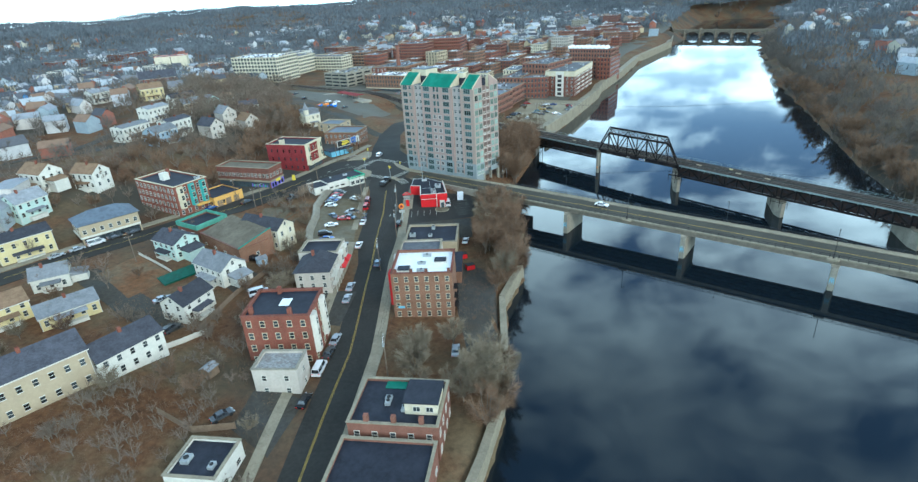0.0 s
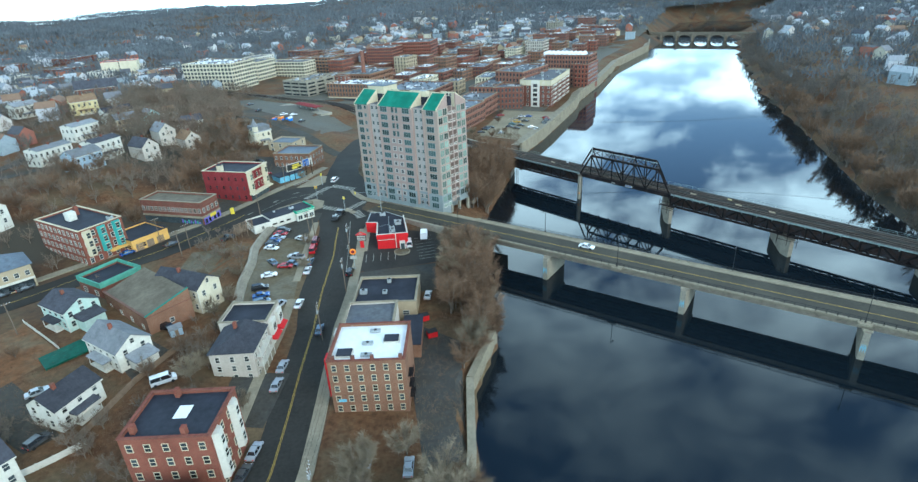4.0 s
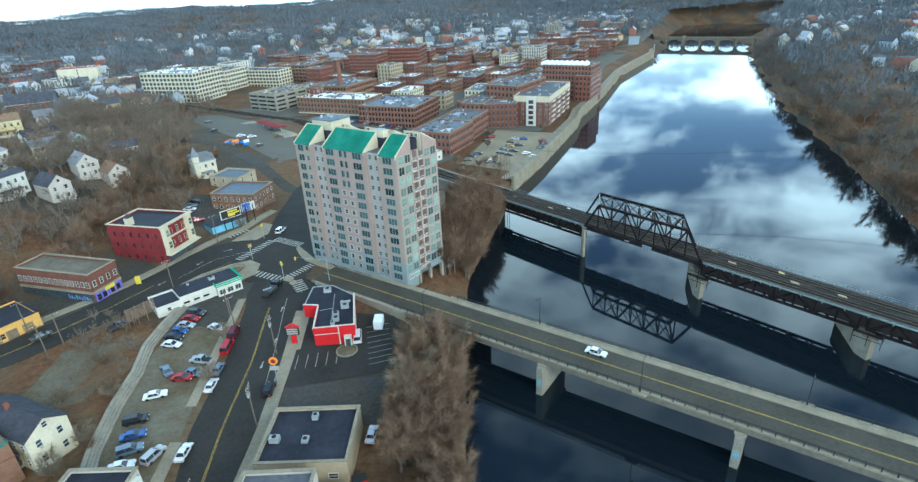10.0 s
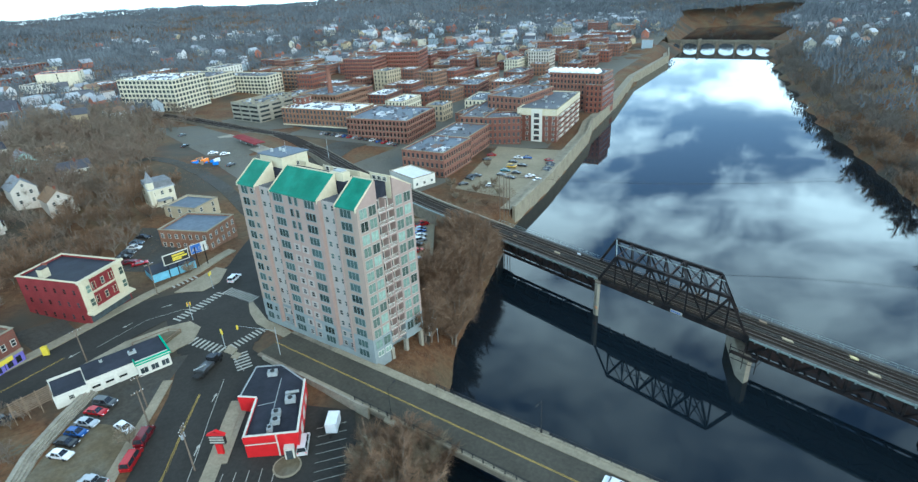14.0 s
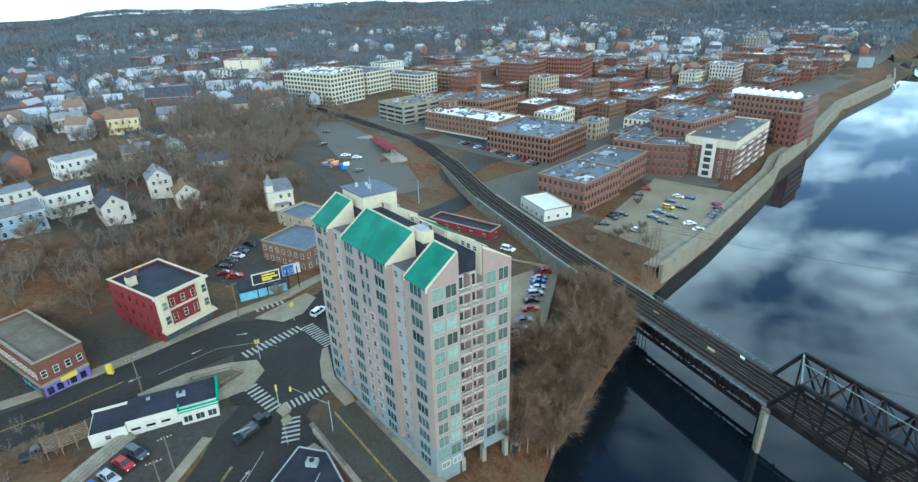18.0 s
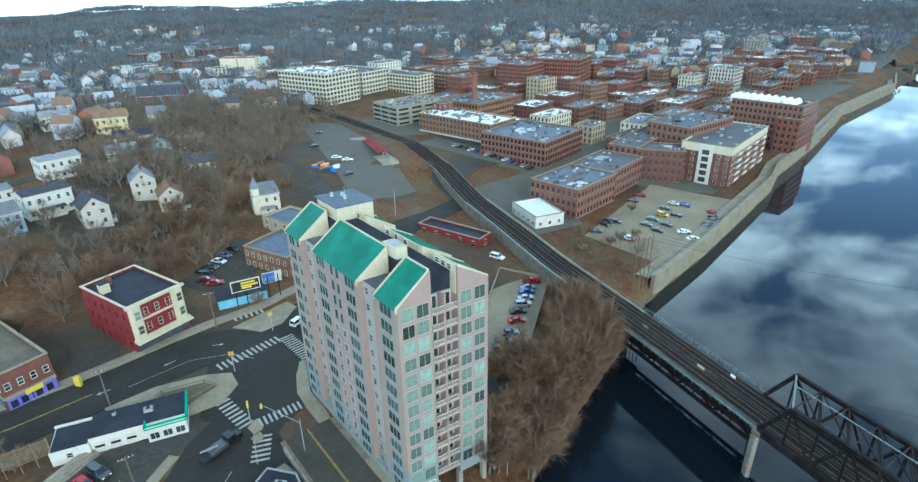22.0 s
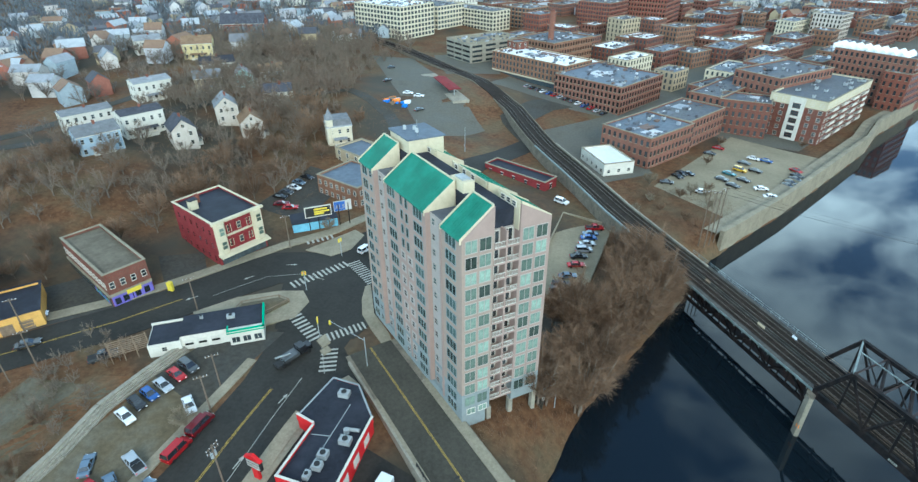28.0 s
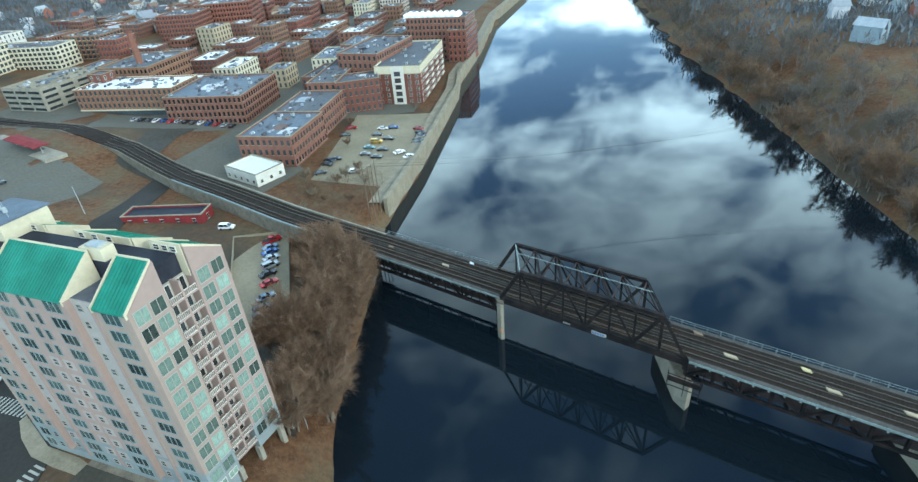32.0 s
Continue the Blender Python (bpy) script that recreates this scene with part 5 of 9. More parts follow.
# ---- buildings ----
taken = []
clutter_mat = palette("roof_clutter", [(0.30, 0.32, 0.35), (0.08, 0.08, 0.09), (0.14, 0.15, 0.17), (0.50, 0.51, 0.52), (0.16, 0.11, 0.09), (0.11, 0.12, 0.14)])


def block(name, label, corner, heading, nb, na, z0, top, wall, roof, floors, gap=3.0, win=(1.1, 1.7), frame_mat="white_trim", glass="glass_dark", category="building",
          group="", sides="yx", trim=None, shops=0.0, units=0, seed=0, lintel=False, panes=True):
    """A flat-roofed building: the near corner, the heading of its right-hand face, lengths of the right and left faces, ground and roof heights."""
    b = thing(name, Matrix.Translation((corner[0], corner[1], z0)) @ Matrix.Rotation(math.radians(heading), 4, "Z"), label, category, group)
    h, t = top - z0, 0.4
    w = ring(0, 0, nb, na, t, -3, h)
    part("wall", w, wall, b)
    part("roof", MB().box(t, t, h - 0.9, nb - t, na - t, h - 0.5), roof, b, "flat roof behind a low parapet")
    c = ring(-0.15, -0.15, nb + 0.15, na + 0.15, 0.6, h, h + 0.18)
    part("coping", c, trim or "pavement", b)
    base = shops if shops else 0.0
    fh = (h - base - 0.5) / max(floors - (1 if shops else 0), 1)
    n_f = floors - (1 if shops else 0)
    far = (corner[1] > 126 and not panes) or corner[0] < -150
    taken.append((corner, heading, nb, na))
    if far and win == (1.1, 1.7):
        win, gap = (1.05, 1.9), gap * 0.86
    far_glass, far_frame = MB(), MB()
    for side in sides:
        length = nb if side in "yY" else na
        n = max(int((length - 1.0) / gap), 1)
        for k in range(n_f):
            z = base + fh * k + fh * 0.28
            for i in range(n):
                u = length * (i + 0.5) / n
                x, y, rz = {"y": (u, 0, 0), "x": (0, u, -90), "Y": (u, na, 180), "X": (nb, u, 90)}[side]
                if far:
                    ww, hh = win[0] / 2, min(win[1], fh * 0.62)
                    if side in "yY":
                        e = -0.1 if side == "y" else 0.1
                        far_glass.box(x - ww, min(y, y + e), z, x + ww, max(y, y + e), z + hh)
                        far_frame.box(x - ww - 0.12, min(y, y + e * 1.5), z - 0.2, x + ww + 0.12, max(y, y + e * 1.5), z)
                    else:
                        e = -0.1 if side == "x" else 0.1
                        far_glass.box(min(x, x + e), y - ww, z, max(x, x + e), y + ww, z + hh)
                        far_frame.box(min(x, x + e * 1.5), y - ww - 0.12, z - 0.2, max(x, x + e * 1.5), y + ww + 0.12, z)
                    continue
                fr, pn = window_meshes(round(win[0], 2), round(min(win[1], fh * 0.62), 2), frame_mat, glass, 0)
                o = part("window", fr, None, b, at=pose(x, y, z, 0, 0, rz))
                if panes:
                    part("pane", pn, None, o)
                else:
                    o.data = shared(("joined", round(win[0], 2), round(min(win[1], fh * 0.62), 2), frame_mat, glass), lambda: joined_window(round(win[0], 2), round(min(win[1], fh * 0.62), 2), frame_mat, glass))
        if shops:
            x0 = MB().box(0.5, -0.14, 0.3, length - 0.5, 0.02, base * 0.75) if side == "y" else MB().box(-0.14, 0.5, 0.3, 0.02, length - 0.5, base * 0.75)
            part("shop_window", x0, glass, b, "dark shop window")
            x1 = MB().box(0, -0.3, base * 0.8, length, 0.0, base) if side == "y" else MB().box(-0.3, 0, base * 0.8, 0.0, length, base)
            part("fascia", x1, trim or "white_trim", b)
    if far_glass.v:
        part("glazing", far_glass, glass, b, "rows of small dark windows", kind="stuff")
        part("sill_course", far_frame, "pavement" if frame_mat == "white_trim" else frame_mat, b, kind="stuff")
    r = random.Random(seed)
    if far:
        cl = MB()
        for _ in range(int(nb * na / 22)):
            x, y, sx = r.uniform(1, nb - 2), r.uniform(1, na - 2), r.choice((0.5, 0.9, 1.4, 2.2))
            cl.box(x, y, h - 0.55, x + sx, y + r.uniform(0.5, 1.4), h - 0.5 + r.uniform(0.15, 1.1))
        for _ in range(2):
            x, y = r.uniform(1, nb * 0.7), r.uniform(1, na * 0.7)
            cl.box(x, y, h - 0.55, x + nb * 0.25, y + na * 0.25, h - 0.46)
        part("roof_clutter", cl, clutter_mat, b, "small vents and ducts on the roof", kind="stuff")
        units = min(units, 3)
    for _ in range(units):
        roof_unit(b.matrix_world @ pose(r.uniform(1.5, nb - 1.5), r.uniform(1.5, na - 1.5), h - 0.5, 0, 0, 0), r.uniform(1.0, 2.2), r.uniform(0.9, 1.6), r.uniform(0.7, 1.4))
    return b


def joined_window(w, h, frame_mat, glass):
    """Frame and pane in one mesh, for windows that stay far off."""
    me = MB().box(-w / 2, -0.05, 0, w / 2, 0.02, h)
    k = len(me.f)
    me.box(-w / 2 - 0.1, -0.1, -0.16, w / 2 + 0.1, 0.0, 0).box(-w / 2 - 0.1, -0.09, h, w / 2 + 0.1, 0.0, h + 0.16).box(-w / 2, -0.08, h * 0.47, w / 2, 0, h * 0.53)
    m = me.mesh("window", glass)
    m.materials.append(M[frame_mat])
    m.polygons.foreach_set("material_index", [0 if i < k else 1 for i in range(len(m.polygons))])
    return m


def roof_unit(m, w=1.6, d=1.2, h=1.0):
    u = thing("rooftop_unit", m, "grey metal rooftop ventilation unit", "rooftop unit", "rooftop units")
    part("casing", MB().box(-w / 2, -d / 2, 0.1, w / 2, d / 2, h), "galv", u)
    part("grille", MB().tube((0, 0, h), (0, 0, h + 0.12), min(w, d) * 0.36, None, 10), "black_plastic", u, "dark fan grille")
    part("curb", MB().box(-w / 2 + 0.1, -d / 2 + 0.1, -0.05, w / 2 - 0.1, d / 2 - 0.1, 0.1), "black_plastic", u)


mill = dict(group="brick mill blocks", category="mill", panes=False)
block("brick_warehouse", "three-storey red brick warehouse with blue-grey flat roof", (35.9, 135.9), 53, 28, 22, -3.7, 8.2, "brick_mill", "roof_blue", 3, 2.6, units=3, seed=1, **mill)
block("brick_warehouse", "red brick block with rows of roof monitors", (51.5, 160.5), 56, 29, 20, -3.8, 8.0, "brick_mill", "roof_grey", 3, 2.8, units=0, seed=2, **mill)
block("brick_mill", "four-storey brick mill with blue-white roof and many windows", (25, 195.5), 58, 37, 38, -2.2, 10.8, "brick_mill", "roof_blue", 4, 2.5, units=9, seed=3, **mill)
block("office_block", "brick and cream block with a white roof and arcaded shopfronts", (-2.9, 225.7), 56, 22, 53, -0.8, 12.3, "brick_brown", "roof_white", 4, 3.0, trim="cream", shops=3.4, units=2, seed=4, **mill)
apt = block("apartment_block", "seven-storey red brick and white apartment block with balconies", (104.1, 181.0), 56, 54, 22, -4.5, 13.5, "brick_dark", "roof_grey", 6, 3.4, units=16, seed=5, win=(1.3, 1.5), category="apartment block")
part("upper_storey", ring(-0.06, -0.06, 54.06, 22.06, 0.56, 14.4, 18.1), "cream", apt, "white top storeys")
part("bay", MB().box(-0.5, 8, 0, 0.3, 14, 17.9), "white_trim", apt, "white central bay")
for k in range(5):
    put_window(apt, -0.5, 11, 1.2 + k * 3.1, -90, 3.0, 1.8, "brick_dark", "glass_dark", 2)
    for i in range(4):
        part("balcony", MB().box(4 + i * 12.5, -1.5, 2.2 + k * 2.9, 10 + i * 12.5, 0, 2.4 + k * 2.9).box(4 + i * 12.5, -1.5, 2.4 + k * 2.9, 10 + i * 12.5, -1.42, 3.4 + k * 2.9), "white_trim", apt, "white balcony")
block("brick_mill", "tall brick mill behind the car park", (89.6, 199.3), 45, 40, 22, -4.3, 17.6, "brick_mill", "roof_grey", 6, 2.8, units=2, seed=6, **mill)
block("brick_mill", "dark brick wing of an old mill", (85.1, 184.1), 78, 14, 20, -4.3, 10.6, "brick_dark", "roof_grey", 4, 2.6, seed=7, **mill)
block("brick_mill", "long brick mill wing with flat grey roof", (66, 189), 58, 50, 14, -4.0, 10.8, "brick_mill", "roof_grey", 4, 2.8, units=4, seed=8, **mill)
block("brick_mill", "large brick mill with a row of white roof lights", (155.2, 240), 50, 22, 36, -3.6, 20.4, "brick_mill", "roof_grey", 7, 2.6, units=0, seed=9, **mill)
block("brick_mill", "lower brick block of the riverside mill", (153.3, 235.6), 52, 30, 11, -3.7, 14.3, "brick_red", "roof_grey", 5, 2.6, seed=10, **mill)
for i in range(9):
    rl = thing("roof_light", Matrix.Translation((152 - i * 2.9, 243.5 + i * 2.4, 20.0)) @ Matrix.Rotation(math.radians(50), 4, "Z"), "white sawtooth roof light", "roof light", "mill roof lights")
    part("glazing", MB().prism([(0, 0), (14, 0), (14, 2.6), (0, 2.6)], 0, [0.1, 0.1, 2.2, 2.2]), "roof_white", rl)
block("office_tower", "tan concrete office tower of six storeys", (179.5, 421.6), 55, 22, 20, -3.3, 15.5, "clap_stone", "roof_grey", 6, 2.6, seed=11, units=3, **mill)
block("brick_mill", "orange-brown brick mill below a tall chimney", (-14, 271.5), 55, 36, 30, -0.6, 14.5, "brick_brown", "roof_grey", 4, 2.7, seed=12, units=6, **mill)
block("brick_mill", "narrow brick block with cream painted side", (24.6, 367.3), 50, 19, 14, -1.3, 15.0, "clap_tan", "roof_grey", 5, 3.4, seed=13, **mill)
block("brick_mill", "long seven-storey red brick mill", (14.1, 403.7), 62, 30, 28, -0.4, 21, "brick_red", "roof_grey", 7, 2.5, seed=14, **mill)
block("brick_mill", "long seven-storey red brick mill", (56.2, 421.5), 70, 40, 42, -1.1, 23, "brick_red", "roof_grey", 7, 2.6, seed=15, **mill)
block("brick_mill", "square brown brick mill block", (59.9, 348.6), 48, 20, 14, -2.0, 14, "brick_brown", "roof_grey", 5, 2.6, seed=16, **mill)
for (x, y), hd, nb, na, z0, top, fl, s in (((-125.2, 319.7), 64, 34, 48, 3.2, 25, 7, 17), ((-112, 366), 62, 30, 46, 3.4, 20, 5, 18), ((-71, 375), 60, 20, 56, 2.0, 16.5, 5, 19), ((-46, 392), 58, 24, 22, 1.5, 17, 5, 20)):
    block("pale_mill", "big cream mill with a grid of dark windows", (x, y), hd, nb, na, z0, top, "clap_cream" if s < 20 else "brick_brown", "roof_white" if s == 17 else "roof_grey", fl, 3.2, (2.2, 1.9), "cream", units=6, seed=s, **mill)
block("parking_garage", "low pale concrete parking garage with brick stair tower", (-62, 264), 48, 40, 26, 2.0, 13.5, "concrete", "lot", 4, 8, (7.2, 1.2), "concrete", seed=21, category="parking garage", panes=False)
block("stair_tower", "brick and glass stair tower of the garage", (-34, 262), 48, 8, 9, 1.0, 16, "brick_dark", "roof_grey", 5, 3, seed=22, category="tower")
block("corner_hotel", "square pale building with a red roof band", (-240, 450), 100, 20, 32, 8, 22, "clap_cream", "roof_grey", 5, 40, seed=23, trim="shop_red", category="building", panes=False)
block("small_white_shop", "small white flat-roofed shop by the railway", (20.6, 125), 30, 12, 18, -3.4, 1.2, "clap_white", "roof_white", 1, 3.2, (1.1, 1.1), seed=24, category="shop")

# rows of small brick blocks between the mills
r_ = random.Random(11)
ROWS = [(8, 236, 10), (28, 262, 11), (48, 290, 12), (70, 222, 9), (82, 250, 11), (100, 270, 12), (20, 300, 10), (40, 325, 13), (66, 300, 10), (88, 312, 11), (110, 300, 14), (130, 282, 13), (100, 345, 12), (128, 340, 10),
        (150, 322, 12), (30, 345, 9), (84, 390, 12), (115, 390, 11), (140, 375, 10), (170, 350, 12), (200, 400, 10), (230, 430, 12), (150, 425, 14), (190, 470, 12), (110, 470, 14), (60, 480, 12)]
for i, (x, y, h) in enumerate(ROWS):
    block("brick_block", "brick commercial block with pale flat roof", (x, y), 55 + r_.uniform(-5, 5), r_.uniform(18, 30), r_.uniform(12, 18), float(plain(x, y)), float(plain(x, y)) + h * 0.92,
          r_.choice(["brick_mill", "brick_red", "brick_dark", "brick_brown", "clap_cream", "brick_mill"]), r_.choice(["roof_grey", "roof_blue", "roof_blue", "roof_white", "roof_grey"]), max(int(h / 3.3), 2), 2.8, units=2, seed=40 + i, category="mill", group="brick blocks", panes=False)


def free(x, y, nb, na, head, room=3.0):
    """Whether a block would stand clear of those already built."""
    c, sn = math.cos(math.radians(head)), math.sin(math.radians(head))
    for (cx, cy), hd, b1, a1 in taken:
        ch, sh = math.cos(math.radians(hd)), math.sin(math.radians(hd))
        for u in (0, 0.33, 0.67, 1):
            for v in (0, 0.33, 0.67, 1):
                px, py = x + nb * u * c - na * v * sn - cx, y + nb * u * sn + na * v * c - cy
                if -room < px * ch + py * sh < b1 + room and -room < -px * sh + py * ch < a1 + room:
                    return False
                px, py = cx + b1 * u * ch - a1 * v * sh - x, cy + b1 * u * sh + a1 * v * ch - y
                if -room < px * c + py * sn < nb + room and -room < -px * sn + py * c < na + room:
                    return False
    return True


for i in range(52):
    for _ in range(60):
        y = r_.uniform(205, 560)
        x = r_.uniform(max(-70, -150 + 0.3 * y) if y < 400 else -90, 0.70 * y + (-15 if y < 300 else 0))
        nb, na = r_.uniform(13, 30), r_.uniform(11, 19)
        if dist(x, y) > 40 and dist(x + nb, y + nb) > 24 and not (y < 262 and x < 0.2 * y - 15) and free(x, y, nb, na, 56):
            g, h = float(plain(x, y)), r_.choice((8, 10, 11, 13, 15))
            block("brick_block", r_.choice(["red brick commercial block with a cluttered flat roof", "brown brick block with pale copings"]), (x, y), 56, nb, na, g, g + h, r_.choice(["brick_mill", "brick_red", "brick_dark", "brick_brown", "brick_mill", "clap_tan"]),
                  r_.choice(["roof_grey", "roof_blue", "roof_blue", "roof_white", "roof_grey", "roof_black"]), max(int(h / 3.2), 2), 2.7, seed=90 + i, **mill)
            break
for i, (x, y, s) in enumerate(((-165, 420, 22), (-210, 395, 30), (-270, 430, 26), (-320, 470, 40), (-300, 400, 28), (-360, 430, 34), (-410, 520, 40), (-180, 470, 24), (-130, 480, 30), (-350, 560, 44))):
    block("low_works", "long low brick works with a pale roof", (x, y), 60 + 6 * math.sin(i * 3), s, s * 0.6, float(plain(x, y)), float(plain(x, y)) + 7, ("brick_dark", "brick_mill", "clap_white")[i % 3], ("roof_blue", "roof_white", "roof_grey")[i % 3], 2, 4, seed=70 + i, category="works", group="far works", panes=False)
for i in range(24):
    for _ in range(80):
        y = r_.uniform(380, 640)
        x = float(np.interp(y, [p[1] for p in WEST_BANK], [p[0] for p in WEST_BANK])) - r_.uniform(42, 150)
        nb, na = r_.uniform(20, 40), r_.uniform(14, 22)
        if dist(x + nb * 0.6, y + nb * 0.8) > 16 and free(x, y, nb, na, 56):
            g, h = float(plain(x, y)), r_.choice((9, 11, 13, 16))
            block("riverside_block", r_.choice(["brick block with a grey roof near the far bridge", "pale office block with long bands of windows"]), (x, y), 56, nb, na, g, g + h, r_.choice(["brick_mill", "brick_dark", "brick_brown", "concrete", "clap_blue"]),
                  r_.choice(["roof_grey", "roof_blue", "roof_white"]), max(int(h / 3.2), 2), 3.2, seed=190 + i, **mill)
            break
ch = thing("chimney", Matrix.Translation((-17.6, 287, -0.6)), "tall tapering red brick mill chimney", "chimney")
part("stack", MB().tube((0, 0, 0), (0, 0, 31), 2.2, 1.35, 14), "brick_mill", ch)
part("rim", MB().tube((0, 0, 30.4), (0, 0, 31.4), 1.55, 1.55, 14), "brick_dark", ch)

# ---- shops round the junction ----
vict = block("corner_tavern", "three-storey dark red painted building with cream bay windows", (-71.6, 33.7), 65, 13.5, 20, 0.4, 12.6, "painted_red", "roof_black", 3, 2.3, (0.9, 1.7), "cream", category="tavern", sides="y", trim="cream", shops=3.6)
for u in (1.6, 11.9):
    bay = part("bay_window", MB().prism([(u - 1.5, 0), (u - 0.9, -1.0), (u + 0.9, -1.0), (u + 1.5, 0)], 3.6, 11.9), "cream", vict, "cream bay window")
    for k in range(2):
        put_window(vict, u, -1.0, 5.0 + k * 3.8, 0, 1.2, 2.0, "cream", "glass_teal", 0)
part("cornice", MB().box(-0.4, -0.7, 11.9, 13.9, 0.0, 12.5), "cream", vict, "cream cornice")
part("band", MB().box(3.1, -0.35, 7.7, 10.4, 0.0, 8.2), "cream", vict, "cream moulded band between storeys")
for u in (4.2, 6.0, 7.6, 9.4):
    part("pilaster", MB().box(u - 0.14, -0.2, 4.2, u + 0.14, 0.0, 11.9), "painted_red", vict, "red brick pilaster")
part("shop_roof", MB().prism([(-0.2, -2.0), (13.7, -2.0), (13.7, 0), (-0.2, 0)], 3.0, [3.2, 3.2, 3.7, 3.7]), "cream", vict, "cream shop canopy")
part("roof_hut", MB().box(1.2, 12.0, 11.7, 3.2, 13.8, 14.2), "cream", vict, "cream roof hut")
part("hut_roof", MB().box(1.0, 11.8, 14.2, 3.4, 14.0, 14.4), "roof_black", vict)
part("chimney", MB().box(4.4, 15.2, 11.7, 5.3, 16.1, 14.0), "brick_red", vict, "red brick chimney")
for k in range(3):
    for i in range(6):
        put_window(vict, 0, 2.0 + i * 3.1, 1.2 + k * 3.7, -90, 0.8, 1.4, "painted_red", "glass_dark", 0)
b2 = block("brick_shop", "two-storey brick shop with worn brown roof and painted front", (-84.6, 12.2), 64, 9.2, 26, 0.8, 9.4, "brick_dark", "roof_brown", 2, 1.7, (0.9, 1.5), category="shop", trim="pavement", shops=3.4, glass="glass_dark")
part("shopfront", MB().box(0.2, -0.2, 0.1, 4.4, -0.02, 2.6), "purple", b2, "purple painted shopfront")
part("shopfront", MB().box(4.6, -0.2, 0.1, 9.0, -0.02, 2.6), "purple", b2, "purple painted shopfront")
part("shop_sign", MB().box(3.4, -0.34, 2.0, 6.6, -0.22, 3.1), "sign_yellow", b2, "bright yellow shop sign")
for u in (1.2, 3.0, 5.6, 7.6):
    part("shop_pane", MB().box(u - 0.6, -0.24, 0.5, u + 0.6, -0.2, 2.1), "glass_car", b2, "shop window")
for i in range(9):
    part("graffito", MB().box(-0.16, 1.5 + i * 0.9, 0.6, -0.142, 2.1 + i * 0.9, 1.3 + (i % 3) * 0.3), "teal_awning" if i % 2 else "purple", b2, "faded graffiti")
ss = thing("sandwich_sign", Matrix.Translation((-76.5, 21.2, gz(-76.5, 21.2) + 0.3)), "yellow inflatable advertising sign by the shop", "sign")
part("body", MB().prism([(-0.7, -0.4), (0.7, -0.4), (0.5, 0.4), (-0.5, 0.4)], 0, 2.3), "sign_yellow", ss)
og = block("tyre_shop", "low garage with a black roof and orange walls", (-102.6, -5.6), 47, 12.4, 13, 0.7, 4.9, "orange_wall", "roof_black", 1, 4, (2.4, 1.4), "orange_wall", category="garage", trim="roof_black")
for u in (2.2, 5.8, 9.4):
    part("garage_door", MB().box(u - 1.2, -0.1, 0.05, u + 1.2, 0.02, 2.6), "timber", og, "brown garage door")
br = block("brick_tenement", "four-storey orange-red brick tenement with green and cream bays", (-113.2, -12.9), 50, 13.5, 25, 1.0, 12.6, "brick_red", "roof_black", 4, 2.4, (0.95, 1.5), category="tenement", trim="cream", units=2, seed=5)
for u in (2.2, 6.7, 11.3):
    part("bay_window", MB().prism([(u - 1.3, 0), (u - 0.8, -0.9), (u + 0.8, -0.9), (u + 1.3, 0)], 2.9, 11.2), "teal_awning" if u > 6 else "cream", br, "painted bay window")
    for k in range(3):
        put_window(br, u, -0.9, 3.5 + 2.7 * k, 0, 1.0, 1.6, "cream", "glass_dark", 0)
part("roof_hut", MB().box(4.5, 13, 11.1, 7.0, 15.6, 13.8), "clap_white", br, "white roof hut")
part("awning", MB().prism([(7, -1.6), (13, -1.6), (13, 0), (7, 0)], 2.2, [2.3, 2.3, 2.8, 2.8]), "orange_wall", br, "faded orange shop awning")
part("chimney", MB().box(8.8, 17, 11.0, 9.8, 18, 14.0), "brick_red", br, "brick chimney")
gb = block("long_brick_shed", "long brick workshop with a brown roof and green-edged sloping front", (-82.6, -57.6), 42, 11.5, 24, -0.6, 4.6, "brick_brown", "roof_brown", 1, 5.6, (1.0, 1.2), category="workshop", trim="brick_dark")
gable = MB().prism([(0, -0.05), (11.5, -0.05), (11.5, 0.4), (0, 0.4)], 5.1, [5.5, 8.3, 8.3, 5.5])
part("gable", gable, "brick_brown", gb, "sloping brick front wall")
part("gable_coping", MB().bar((-0.1, 0.17, 5.6), (11.6, 0.17, 8.4), 0.6, 0.16), "green_metal", gb, "green copper coping")
part("pitched_roof", MB().prism([(0.4, 0.4), (11.4, 0.4), (11.4, 23.5), (0.4, 23.5)], 4.6, [5.2, 7.9, 7.9, 5.2]), "roof_brown", gb, "brown roof rising to one side")
gb2 = block("green_trim_block", "flat-roofed block edged in green copper", (-100.2, -37.2), 50, 11.6, 11, 0.6, 5.4, "brick_dark", "roof_black", 1, 3.6, (1.4, 1.4), category="shop", trim="copper_green")
part("parapet", ring(-0.2, -0.2, 11.8, 11.2, 0.35, 3.9, 5.5), "copper_green", gb2, "weathered green copper parapet")
